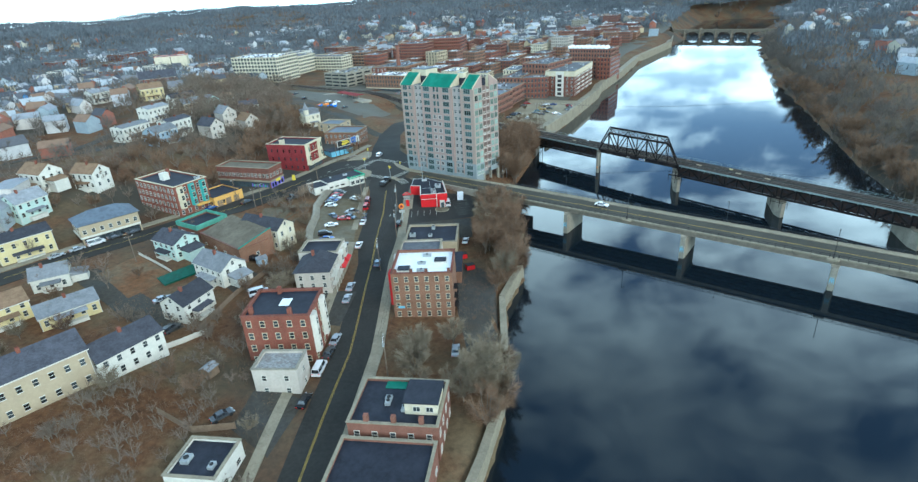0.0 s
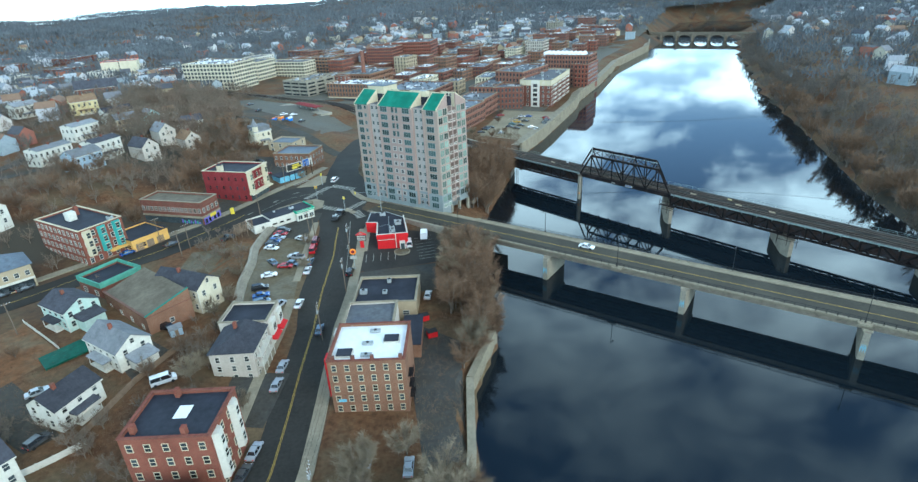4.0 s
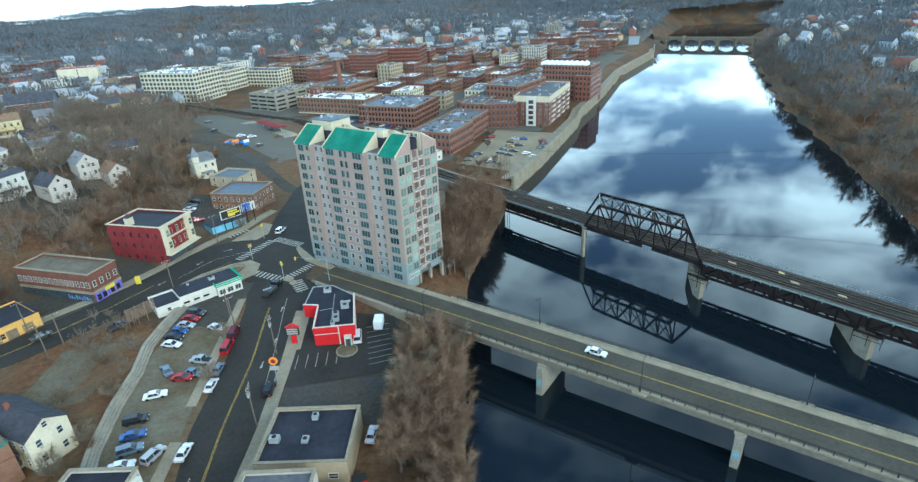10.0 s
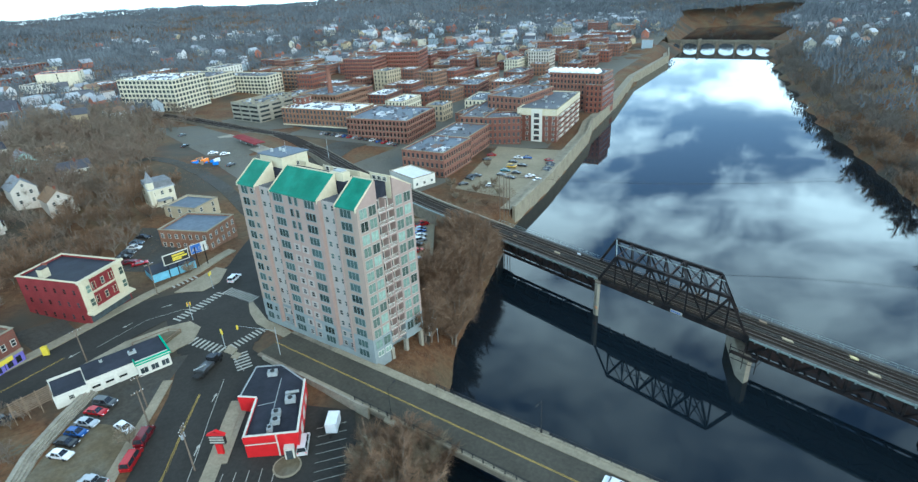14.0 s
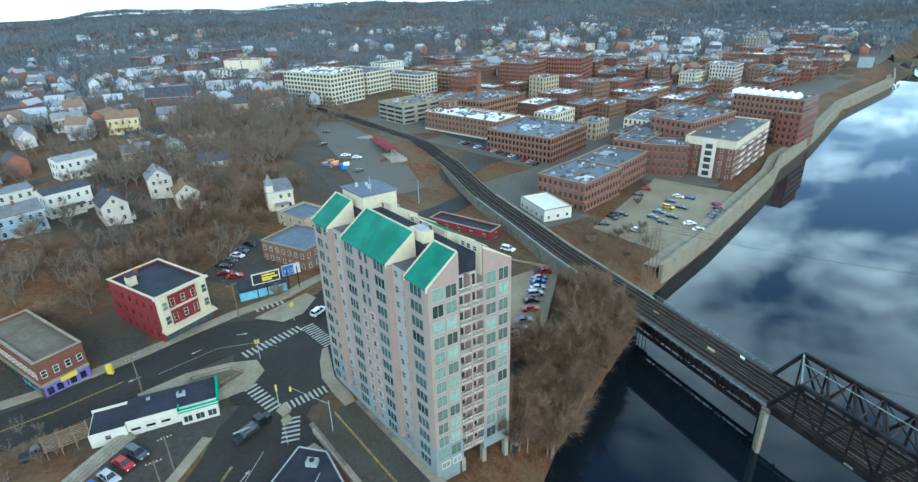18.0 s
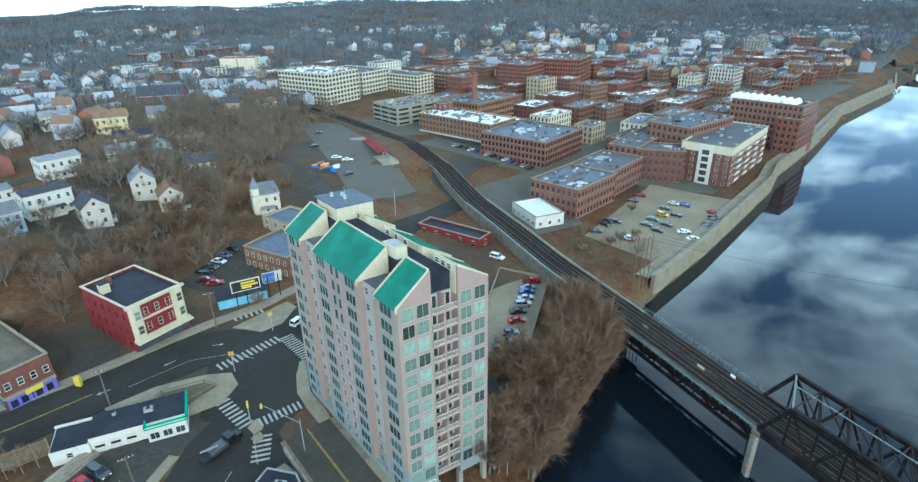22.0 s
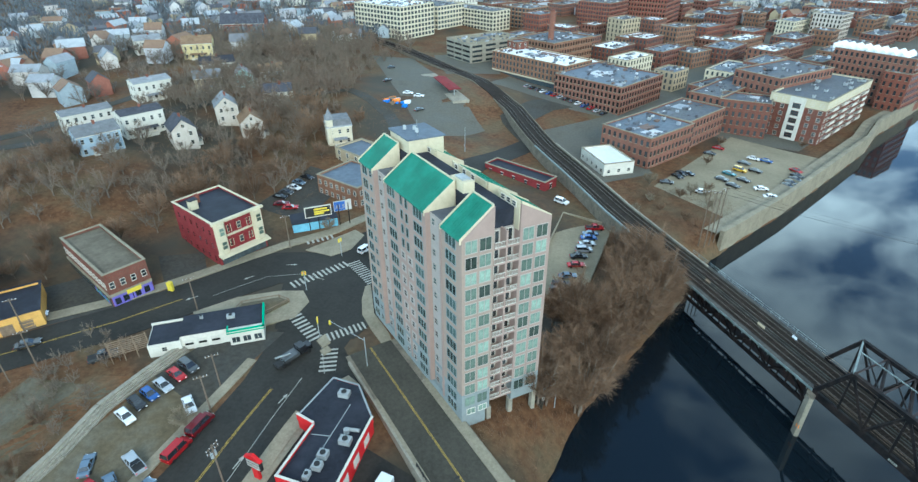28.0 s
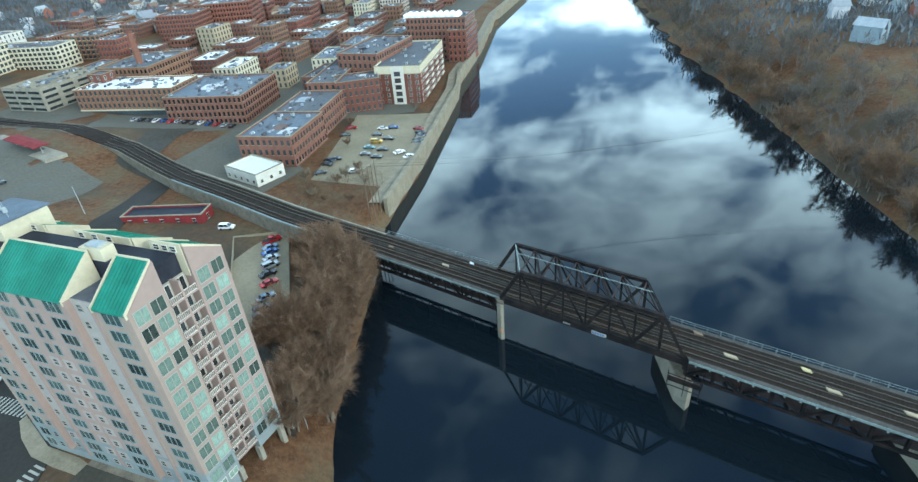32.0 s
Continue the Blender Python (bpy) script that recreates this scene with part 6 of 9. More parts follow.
# petrol garage on the junction's corner
gs = thing("service_station", frame_of((-65.8, 1.1, -0.4), (-53.4, 8.6)), "white flat-roofed service station with green fascia", "service station")
part("wall", MB().box(0, 0, -2, 6.2, 7.0, 3.0), "clap_white", gs, "white painted wall")
part("roof", MB().box(0.2, 0.2, 3.0, 6.0, 6.8, 3.12), "roof_black", gs, "black flat roof")
part("parapet", MB().box(-0.1, 6.8, 3.0, 6.2, 7.1, 3.6), "white_trim", gs)
part("wall", MB().box(6.2, 0.6, -2, 15.6, 7.4, 3.6), "clap_white", gs, "white painted wall")
part("roof", MB().box(6.2, 0.5, 3.6, 22.5, 7.5, 3.75), "roof_black", gs, "black flat roof")
part("wall", MB().box(15.6, -0.8, -1, 22.4, 7.2, 3.6), "clap_white", gs, "white painted wall")
part("fascia", MB().box(15.3, -1.1, 3.2, 22.8, -0.7, 4.0).box(22.4, -1.1, 3.2, 22.8, 7.4, 4.0).box(15.3, -1.1, 3.2, 15.6, 1.0, 4.0), "green_sign", gs, "green fascia with white stripe")
part("stripe", MB().box(15.4, -1.14, 3.55, 22.7, -1.1, 3.75), "white_trim", gs)
for u in (7.6, 10.2, 12.8):
    part("garage_door", MB().box(u - 0.95, 0.5, -0.3, u + 0.95, 0.62, 2.4), "white_trim", gs, "white roller door")
    part("door_glass", MB().box(u - 0.8, 0.46, 1.2, u + 0.8, 0.52, 1.7), "glass_dark", gs)
for u in (16.8, 19.0, 21.2):
    put_window(gs, u, -0.8, 0.7, 0, 1.5, 1.4, "white_trim", "glass_dark", 1)
put_window(gs, 3.0, 0, 1.2, 0, 0.9, 0.9, "white_trim", "glass_dark", 0)
roof_unit(gs.matrix_world @ pose(16, 4, 3.75), 1.6, 1.1, 0.8)
roof_unit(gs.matrix_world @ pose(10, 5.5, 3.75), 0.6, 0.6, 0.7)

# the red diner
DX, DY, DZ0 = -24.8, -19.4, -2.3
dn = thing("diner", Matrix.Translation((DX, DY, DZ0)), "red fast-food restaurant with a black roof and white trim", "restaurant")
OUT = [(x - DX, y - DY) for x, y in ((-24.8, -19.4), (-15.0, -20.2), (-14.8, -4.6), (-20.4, 2.4), (-25.8, 3.0), (-27.8, -7.2), (-24.0, -8.4))]
part("wall", MB().prism(OUT, -1, 4.1), "shop_red", dn, "red panelled wall")
part("roof", MB().prism([(x * 0.985 + 0.06, y * 0.985 + 0.06) for x, y in OUT], 4.1, 4.3), "roof_black", dn, "black flat roof")
for i, top in ((0, 5.2), (1, 5.0), (5, 5.0), (6, 4.8)):
    p, q = Vector(OUT[i]), Vector(OUT[(i + 1) % 7])
    part("parapet", MB().bar((*p, (3.6 + top) / 2), (*q, (3.6 + top) / 2), 0.3, top - 3.6), "shop_red", dn, "red parapet")
    part("trim", MB().bar((*p, top + 0.05), (*q, top + 0.05), 0.42, 0.12), "white_trim", dn, "white metal coping")
for i in (2, 3, 4):
    part("trim", MB().bar((*OUT[i], 4.3), (*OUT[i + 1], 4.3), 0.3, 0.16), "galv", dn, "grey roof edge")
part("trim", MB().bar((0.1, -0.2, 3.3), (5.9, -0.7, 3.3), 0.12, 0.16), "white_trim", dn, "white band")
part("trim", MB().box(5.8, -0.72, 0, 6.05, -0.5, 5.1), "white_trim", dn, "white corner strip")
part("entrance", MB().box(7.0, -1.9, -0.3, 8.8, -0.6, 2.5), "white_trim", dn, "white entrance porch")
part("door_glass", MB().box(7.3, -1.95, -0.2, 8.5, -1.9, 2.0), "glass_dark", dn, "dark glass door")
for i in range(3):
    part("panel", MB().box(9.88, 2.4 + i * 4.2, 1.4, 10.02, 4.4 + i * 4.2, 3.4), "white_trim", dn, "white wall panel")
for x, y, w in ((5.4, 3.4, 1.5), (5.3, 5.6, 1.6), (4.6, 1.4, 0.9), (7.6, 9.0, 2.0), (3.0, 18.6, 2.0)):
    roof_unit(dn.matrix_world @ pose(x, y, 4.3), w, 1.4, 1.1)
part("vent_duct", MB().tube((6.9, 11.4, 4.7), (9.0, 11.6, 4.7), 0.32, 0.32, 8), "galv", dn, "bent steel roof duct")
part("vent_cowl", MB().tube((6.9, 10.9, 4.3), (6.9, 10.9, 5.3), 0.5, 0.45, 10), "galv", dn, "round steel cowl")
for a_, b_ in (((4.2, 3, 4.34), (4.9, 17, 4.34)), ((1.2, 9.2, 4.34), (4.5, 9.6, 4.34))):
    part("roof_seam", MB().bar(a_, b_, 0.14, 0.06), "galv", dn)
bed = thing("planting_bed", Matrix.Translation((-17.4, -22.8, gz(-17.4, -22.8) + 0.1)), "kerbed planting bed with dry shrubs by the diner", "planter")
part("kerb", MB().tube((0, 0, 0), (0, 0, 0.25), 2.6, 2.6, 20), "pavement", bed)
part("soil", MB().tube((0, 0, 0.2), (0, 0, 0.3), 2.3, 2.3, 20), "dirt_lot", bed)

# street of old buildings where the walk begins
bk = block("brick_apartments", "five-storey brick apartment house with a white roof", (-37.9, -92.4), -11, 15.4, 13.4, -4.2, 8.8, "brick_brown", "roof_white", 5, 2.4, (0.85, 1.35), "cream", category="apartment house", sides="y", trim="brick_dark", glass="glass_dark")
for u in (1.2, 5.2, 9.0, 14.6):
    part("chimney", MB().box(u - 0.35, 0.0, 13.0, u + 0.35, 0.6, 14.1), "brick_dark", bk, "small brick chimney")
for x, y in ((3.0, 3.0), (12.0, 7.5)):
    part("roof_light", MB().box(x - 1.5, y - 1.1, 12.5, x + 1.5, y + 1.1, 13.2), "roof_black", bk, "black roof hatch")
    part("roof_light_base", MB().box(x - 1.7, y - 1.3, 12.4, x + 1.7, y + 1.3, 12.9), "white_trim", bk)
for x, y in ((7.5, 2.2), (7.2, 6.2), (8.2, 10.6)):
    roof_unit(bk.matrix_world @ pose(x, y, 12.5), 2.2, 0.9, 0.6)
for k in range(4):
    for u in (3, 8.5):
        put_window(bk, 0, u, 1.5 + 2.5 * k, -90, 1.6, 1.6, "white_trim", "glass_dark", 1)
for u in (1.5, 10.5):
    part("bay", MB().box(-0.9, u, 3.2, 0.02, u + 2.4, 12.4), "shop_red" if u < 5 else "white_trim", bk, "red and white oriel bay")
part("fire_stair", MB().box(15.4, 2, 2, 16.4, 5, 2.1).box(15.4, 2, 4.6, 16.4, 5, 4.7).box(15.4, 2, 7.2, 16.4, 5, 7.3).bar((16.3, 2, 0), (16.3, 2, 8), 0.08).bar((16.3, 5, 0), (16.3, 5, 8), 0.08), "steel_dark", bk, "iron fire escape")
part("name_board", MB().box(1.2, -0.14, 3.1, 2.8, -0.02, 3.7), "light_blue", bk, "small blue and white sign")
fl = block("grey_flats", "grey flat-roofed block with a timber terrace", (-36, -75.9), -10, 12.0, 13.2, -3.6, 4.4, "clap_stone", "roof_grey", 2, 3.0, category="building")
pl = thing("terrace_annex", frame_of((-22.6, -77.6, -3.8), (-18, -78.4)), "low annex with a brown flat roof", "annex")
part("wall", MB().box(0, 0, -1, 4.4, 12.5, 3.6), "brick_brown", pl)
part("roof", MB().box(-0.2, -0.2, 3.6, 4.6, 12.7, 3.8), "roof_black", pl)
block("black_roof_store", "low store with a broad black roof and yellow brick side", (-33.3, -58.6), -11, 16.4, 14, -3.6, 1.6, "clap_tan", "roof_black", 1, 5, (1.6, 1.2), category="store", units=3, seed=9)
vh = block("wooden_shophouse", "grey wooden tenement with a worn hipped roof", (-54.6, -78.6), 81, 10.5, 9.6, -3.2, 4.4, "clap_stone", "roof_black", 3, 2.2, (0.85, 1.3), category="shop", sides="yx")
hip = MB()
hip.v = [(-0.4, -0.4, 7.7), (10.9, -0.4, 7.7), (10.9, 10.0, 7.7), (-0.4, 10.0, 7.7), (4.6, 4.8, 9.6), (10.9, 4.8, 9.6)]
hip.f = [(0, 1, 5, 4), (1, 2, 5), (2, 3, 4, 5), (3, 0, 4), (3, 2, 1, 0)]
part("hip_roof", hip, "shingle_dark", vh, "dark worn hipped roof")
part("chimney", MB().box(7.4, 5.6, 8.8, 8.1, 6.3, 10.8), "brick_red", vh, "brick chimney")
for k in range(3):
    part("balcony", MB().box(1.2, -1.3, 0.4 + k * 2.5, 9.4, 0, 0.55 + k * 2.5), "white_trim", vh, "white wooden street balcony")
    for x in (1.3, 4.0, 6.6, 9.2):
        part("balcony_post", MB().box(x - 0.07, -1.25, 0.5 + k * 2.5, x + 0.07, -1.1, 2.9 + k * 2.5), "white_trim", vh)
fs = block("wooden_shopfront", "black-roofed wooden shop with a white front and red awnings", (-52.9, -67.6), 79, 9.2, 11.5, -3.2, 5.2, "clap_stone", "roof_black", 2, 2.6, (1.2, 1.5), category="shop", sides="y", glass="glass_dark")
part("shopfront", MB().box(0.2, -0.12, 0.2, 9.0, -0.02, 3.0), "clap_white", fs, "white shopfront")
for u in (0.5, 5.0):
    part("awning", MB().prism([(u, -1.6), (u + 3.8, -1.6), (u + 3.8, 0), (u, 0)], 2.8, [3.0, 3.0, 3.8, 3.8]), "shop_red", fs, "red shop awning")
part("bay", MB().box(0.8, -0.8, 4.0, 3.6, 0, 7.6), "clap_white", fs, "white upper bay")
part("bay", MB().box(5.4, -0.8, 4.0, 8.2, 0, 7.6), "clap_white", fs, "white upper bay")
for u in (2.2, 6.8):
    put_window(fs, u, -0.8, 4.8, 0, 1.6, 1.7, "white_trim", "glass_dark", 1)
b3 = block("brick_rowhouse", "four-storey red brick house with black roof and white bays", (-56.2, -108.9), 80, 12, 15.2, -3.4, 9.6, "brick_red", "roof_black", 4, 2.6, (0.95, 1.5), "cream", category="apartment house", trim="brick_dark")
for u in (2.0, 9.0):
    part("bay_window", MB().prism([(u - 1.3, 0), (u - 0.8, -1.0), (u + 0.8, -1.0), (u + 1.3, 0)], 2.6, 12.4), "white_trim", b3, "white bay window")
    for k in range(3):
        put_window(b3, u, -1.0, 3.6 + 3.0 * k, 0, 1.0, 1.7, "white_trim", "glass_dark", 0)
part("tarp", MB().box(5.0, 6.0, 12.56, 8.2, 8.4, 12.66), "roof_white", b3, "white tarpaulin on the roof")
for x, y in ((1.2, 4.5), (2.0, 13.5), (11.0, 10.0)):
    part("chimney", MB().box(x - 0.5, y - 0.4, 12.2, x + 0.5, y + 0.4, 14.2), "brick_red", b3, "brick chimney")
block("grey_stucco_house", "low grey stucco house with weathered pale roof", (-58.6, -119.6), 78, 6.8, 9.6, -3.4, 3.4, "clap_stone", "roof_weathered", 2, 3, (0.9, 1.2), category="house", trim="concrete")
lr = block("row_of_shops", "black-roofed brick row with a white penthouse", (-31.8, -142.2), 74, 12.5, 16.5, -4.3, 3.8, "brick_mill", "roof_black", 2, 2.8, (0.9, 1.4), category="shops", units=5, seed=12, sides="yx")
part("penthouse", MB().box(3.4, 0.6, 7.6, 9.4, 6.6, 10.2), "clap_cream", lr, "cream penthouse")
part("penthouse_roof", MB().box(3.1, 0.3, 10.2, 9.7, 6.9, 10.4), "roof_black", lr)
for x in (2.0, 4.4):
    put_window(lr, 3.4, x, 8.4, -90, 1.2, 1.0, "white_trim", "glass_dark", 1)
for u in (3, 8, 13):
    part("chimney", MB().box(0.2, u - 0.4, 7.8, 1.0, u + 0.4, 9.6), "brick_mill", lr, "brick chimney")
part("tarp", MB().box(10.0, 8.0, 7.65, 12.2, 12.0, 7.75), "green_metal", lr, "green tarpaulin")
block("black_roof_garage", "broad low garage with black felt roof", (-36.5, -158.5), 74, 15.5, 17, -4.3, 1.9, "brick_mill", "roof_black", 1, 4, (1.2, 1.0), category="garage", units=1, seed=3)
block("small_garage", "small garage with black roof by the street", (-69.5, -143.5), 74, 9, 9.5, -3.8, 0.8, "clap_white", "roof_black", 1, 4, (1.2, 1.0), category="garage", units=2, seed=4)
# billboards and their shed
bb = thing("billboard", frame_of((-59.2, 55.5, 0.6), (-48.2, 63.4)), "double roadside billboard above a low blue shed", "billboard")
part("board", MB().box(0, -0.15, 4.2, 7.4, 0.15, 7.4), "white_trim", bb, "white-framed advertising board")
part("poster", MB().box(0.25, -0.19, 4.45, 7.15, -0.16, 7.15), "black_plastic", bb, "black poster with yellow lettering")
part("board", MB().box(8.2, 0.4, 4.6, 13.2, 0.7, 7.6), "white_trim", bb, "blue and white advertising board")
part("poster", MB().box(8.3, 0.36, 4.7, 11.4, 0.39, 7.5), "sign_blue", bb, "blue poster")
for z, w in ((6.3, 3.6), (5.5, 4.2), (4.9, 2.6)):
    part("lettering", MB().box(2.6, -0.22, z, 2.6 + w, -0.192, z + 0.5), "sign_yellow", bb)
for x in (1.0, 3.6, 6.4, 9.4, 12.2):
    part("post", MB().box(x - 0.12, 0.16, 0, x + 0.12, 0.4, 6.8), "steel_dark", bb)
txt = bpy.data.curves.new("poster_letters", "FONT")
txt.body, txt.size, txt.extrude, txt.align_x = "ALS", 1.7, 0.01, "CENTER"
to = new("lettering", txt)
to.parent = bb
to.matrix_local = pose(9.9, 0.34, 5.3, 90, 0, 0)
to.data.materials.append(M["paint_white"])
sh = thing("low_shed", frame_of((-62.5, 53, 0.5), (-50.5, 61.8)), "low shed with black roof and pale blue walls", "shed")
part("wall", MB().box(0.5, 0.6, -0.5, 13, 7.0, 2.6), "light_blue", sh)
part("roof", MB().box(0.3, 0.4, 2.6, 13.2, 7.2, 2.8), "roof_black", sh)
block("brick_shop", "two-storey brick shop with a blue-grey roof", (-50.5, 72), 68, 15, 18, 0.8, 7.6, "brick_brown", "roof_blue", 2, 2.4, (0.9, 1.4), category="shop")
block("tan_store", "pale tan store with a blue-grey flat roof", (-60, 96), 62, 12, 14, 2.4, 7.6, "clap_tan", "roof_blue", 2, 4, category="store")
block("red_brick_low", "low red-painted garage below the railway", (2, 104), 62, 7, 26, -2.8, 1.2, "painted_red", "roof_black", 1, 5, category="garage", panes=False)


# ---- wooden houses ----
def house(label, at, heading, w, d, h, rise, wall, roof, seed=0, porch=True, wing=False):
    """A gabled clapboard house: ridge along its own x axis."""
    z = float(plain(*at))
    b = thing("house", Matrix.Translation((at[0], at[1], z)) @ Matrix.Rotation(math.radians(heading), 4, "Z") @ Matrix.Translation((-w / 2, -d / 2, 0)), label, "house", "wooden houses")
    mb = MB()
    prof = [(0, -2), (d, -2), (d, h), (d / 2, h + rise), (0, h)]
    mb.v = [(0, y, zz) for y, zz in prof] + [(w, y, zz) for y, zz in prof]
    mb.f = [(4, 3, 2, 1, 0), (5, 6, 7, 8, 9)] + [(i, (i + 1) % 5, (i + 1) % 5 + 5, i + 5) for i in range(5)]
    part("wall", mb, wall, b)
    o, t = 0.35, 0.16
    sl = rise / (d / 2)
    rf = MB()
    for s in (0, 1):
        y0, y1 = (-o, d / 2) if s == 0 else (d + o, d / 2)
        z0, z1 = h - o * sl + 0.02, h + rise + 0.02
        q = [(-o, y0, z0), (w + o, y0, z0), (w + o, y1, z1), (-o, y1, z1)]
        k = len(rf.v)
        rf.v += q + [(x, y, zz + t) for x, y, zz in q]
        fs = [(3, 2, 1, 0), (4, 5, 6, 7), (0, 1, 5, 4), (1, 2, 6, 5), (2, 3, 7, 6), (3, 0, 4, 7)]
        rf.f += [tuple(k + i for i in (f if s == 0 else f[::-1])) for f in fs]
    part("roof", rf, roof, b)
    part("eave_board", MB().box(-o, -o - 0.05, h - o * sl - 0.2, w + o, -o, h - o * sl + 0.05), "white_trim", b)
    for x in (-0.04, w - 0.1):
        part("corner_board", MB().box(x, -0.04, -1, x + 0.14, 0.1, h - 0.1), "white_trim", b)
    r = random.Random(seed)
    floors = 2 if h > 4.4 else 1
    for k in range(floors):
        z1 = 0.9 + k * h / floors
        n = max(int(w / 2.6), 2)
        for i in range(n):
            put_window(b, w * (i + 0.5) / n, 0, z1, 0, 0.9, 1.4)
        n = max(int(d / 2.8), 2)
        for i in range(n):
            put_window(b, 0, d * (i + 0.5) / n, z1, -90, 0.9, 1.4)
            put_window(b, w, d * (i + 0.5) / n, z1, 90, 0.9, 1.4)
    put_window(b, 0, d / 2, h + rise * 0.2, -90, 0.8, 1.1)
    put_window(b, w, d / 2, h + rise * 0.2, 90, 0.8, 1.1)
    cx = w * r.uniform(0.3, 0.7)
    part("chimney", MB().box(cx - 0.35, d / 2 - 0.8, h + rise - 1.2, cx + 0.35, d / 2 - 0.1, h + rise + 1.0), "brick_red", b, "brick chimney")
    if porch:
        part("porch", MB().box(w * 0.25, -1.8, -1, w * 0.75, 0, 0.35), "white_trim", b, "small white porch")
        part("porch_roof", MB().prism([(w * 0.22, -2.0), (w * 0.78, -2.0), (w * 0.78, 0), (w * 0.22, 0)], 2.4, [2.5, 2.5, 2.9, 2.9]), roof, b)
        for x in (w * 0.26, w * 0.74):
            part("porch_post", MB().box(x - 0.06, -1.8, 0.35, x + 0.06, -1.68, 2.45), "white_trim", b)
    if wing:
        part("wing", MB().box(w, d * 0.25, -1, w + 4, d * 0.85, h * 0.55), wall, b)
        part("wing_roof", MB().prism([(w, d * 0.2), (w + 4.3, d * 0.2), (w + 4.3, d * 0.9), (w, d * 0.9)], h * 0.55, [h * 0.55 + 0.9, h * 0.55 + 0.15, h * 0.55 + 0.15, h * 0.55 + 0.9]), roof, b)
    return b


for spec in (
        ("white clapboard house with grey shingle roof", (-86.4, -65.2), -42, 13, 8, 5.2, 2.6, "clap_white", "shingle_grey", True),
        ("small white house with dark roof", (-90.4, -83), 62, 10, 7.5, 5.0, 2.4, "clap_white", "shingle_dark", False),
        ("white house with dark roof and dormer on a slope", (-98, -104), 48, 14, 9, 5.6, 2.4, "clap_white", "shingle_dark", False),
        ("long tan three-storey house with dark roof", (-113, -114), 40, 22, 11, 8.4, 2.6, "clap_tan", "shingle_dark", False),
        ("white cottage with grey roof", (-133, -62), 20, 9, 7, 4.0, 2.4, "clap_white", "shingle_grey", True),
        ("pale yellow bungalow with grey roof", (-121, -80), 35, 13, 9, 3.4, 1.8, "clap_yellow", "shingle_grey", False),
        ("yellow three-storey house with flat dark roof", (-154, -36), 40, 15, 10, 7.0, 1.6, "clap_yellow", "shingle_dark", False),
        ("pale green house with dark grey roof", (-104, -46), -40, 11, 8.5, 5.2, 2.2, "clap_pale_green", "shingle_dark", True),
        ("cream house with dark green shutters", (-77.0, -41.3), -34, 16, 7.6, 6.8, 2.4, "clap_cream", "shingle_dark", False),
        ("yellow house at the edge of the slope", (-137, -80), 40, 12, 9, 5.0, 2.2, "clap_yellow", "shingle_brown", False),
        ("pale green house among trees", (-165, -10), 60, 11, 8.5, 6.0, 2.8, "clap_pale_green", "shingle_grey", False),
        ("white house with brown shingle roof", (-168, 10), -30, 12, 9, 6.4, 3.0, "clap_white", "shingle_brown", True),
        ("white house with brown shingle roof", (-152, 13), -25, 11, 8, 6.2, 2.8, "clap_white", "shingle_brown", False),
        ("white wooden three-storey tenement house", (-165, 125), 60, 14, 9, 7.5, 1.2, "clap_white", "shingle_grey", False),
        ("white three-storey tenement with grey roof", (-145, 95), 60, 14, 9, 7.8, 1.2, "clap_white", "shingle_dark", False),
        ("grey-blue tenement with grey roof", (-146, 76), 60, 13, 9, 6.8, 2.4, "clap_blue", "shingle_grey", False),
        ("white tenement with pale roof", (-166, 92), 60, 16, 9, 7.0, 1.0, "clap_white", "shingle_grey", False),
        ("stone-grey gabled house among bare trees", (-126.6, 93), 140, 11, 8, 6.5, 3.4, "clap_stone", "shingle_dark", False),
        ("weathered gabled house among bare trees", (-124, 116), 130, 10, 8, 6.2, 3.4, "clap_stone", "shingle_grey", False),
        ("weathered gabled house among bare trees", (-112, 113), 130, 10, 8, 5.8, 3.2, "clap_stone", "shingle_brown", False),
        ("tan wooden house with grey roof", (-150, 142), 40, 11, 9, 6.0, 2.4, "clap_tan", "shingle_grey", False),
        ("white house with grey mansard", (-162, 166), 40, 15, 10, 7.0, 2.2, "clap_white", "shingle_dark", True),
        ("small mint green gabled house", (-141, 154), 130, 9, 8, 5.6, 3.0, "clap_mint", "shingle_grey", False),
        ("white house with dark roof", (-118, 144), 30, 12, 8, 5.2, 2.6, "clap_white", "shingle_dark", False),
        ("large yellow house with brown roof", (-187, 187), 30, 14, 11, 7.5, 3.0, "clap_yellow", "shingle_brown", False),
        ("white house with pale roof", (-221, 190), 50, 13, 10, 7.0, 2.0, "clap_white", "shingle_grey", False),
        ("bright blue house with dark roof", (-270, 210), 50, 12, 10, 7.0, 2.0, "clap_sky_blue", "shingle_dark", False),
        ("red brick gabled hall", (-204, 254), 20, 26, 12, 8.0, 5.0, "brick_red", "shingle_dark", False),
        ("grey house behind the wood", (-139, 174), 40, 11, 9, 5.0, 2.6, "clap_grey", "shingle_brown", False)):
    house(*spec[:9], seed=len(spec[0]), wing=spec[9], porch=spec[1][1] > -100)
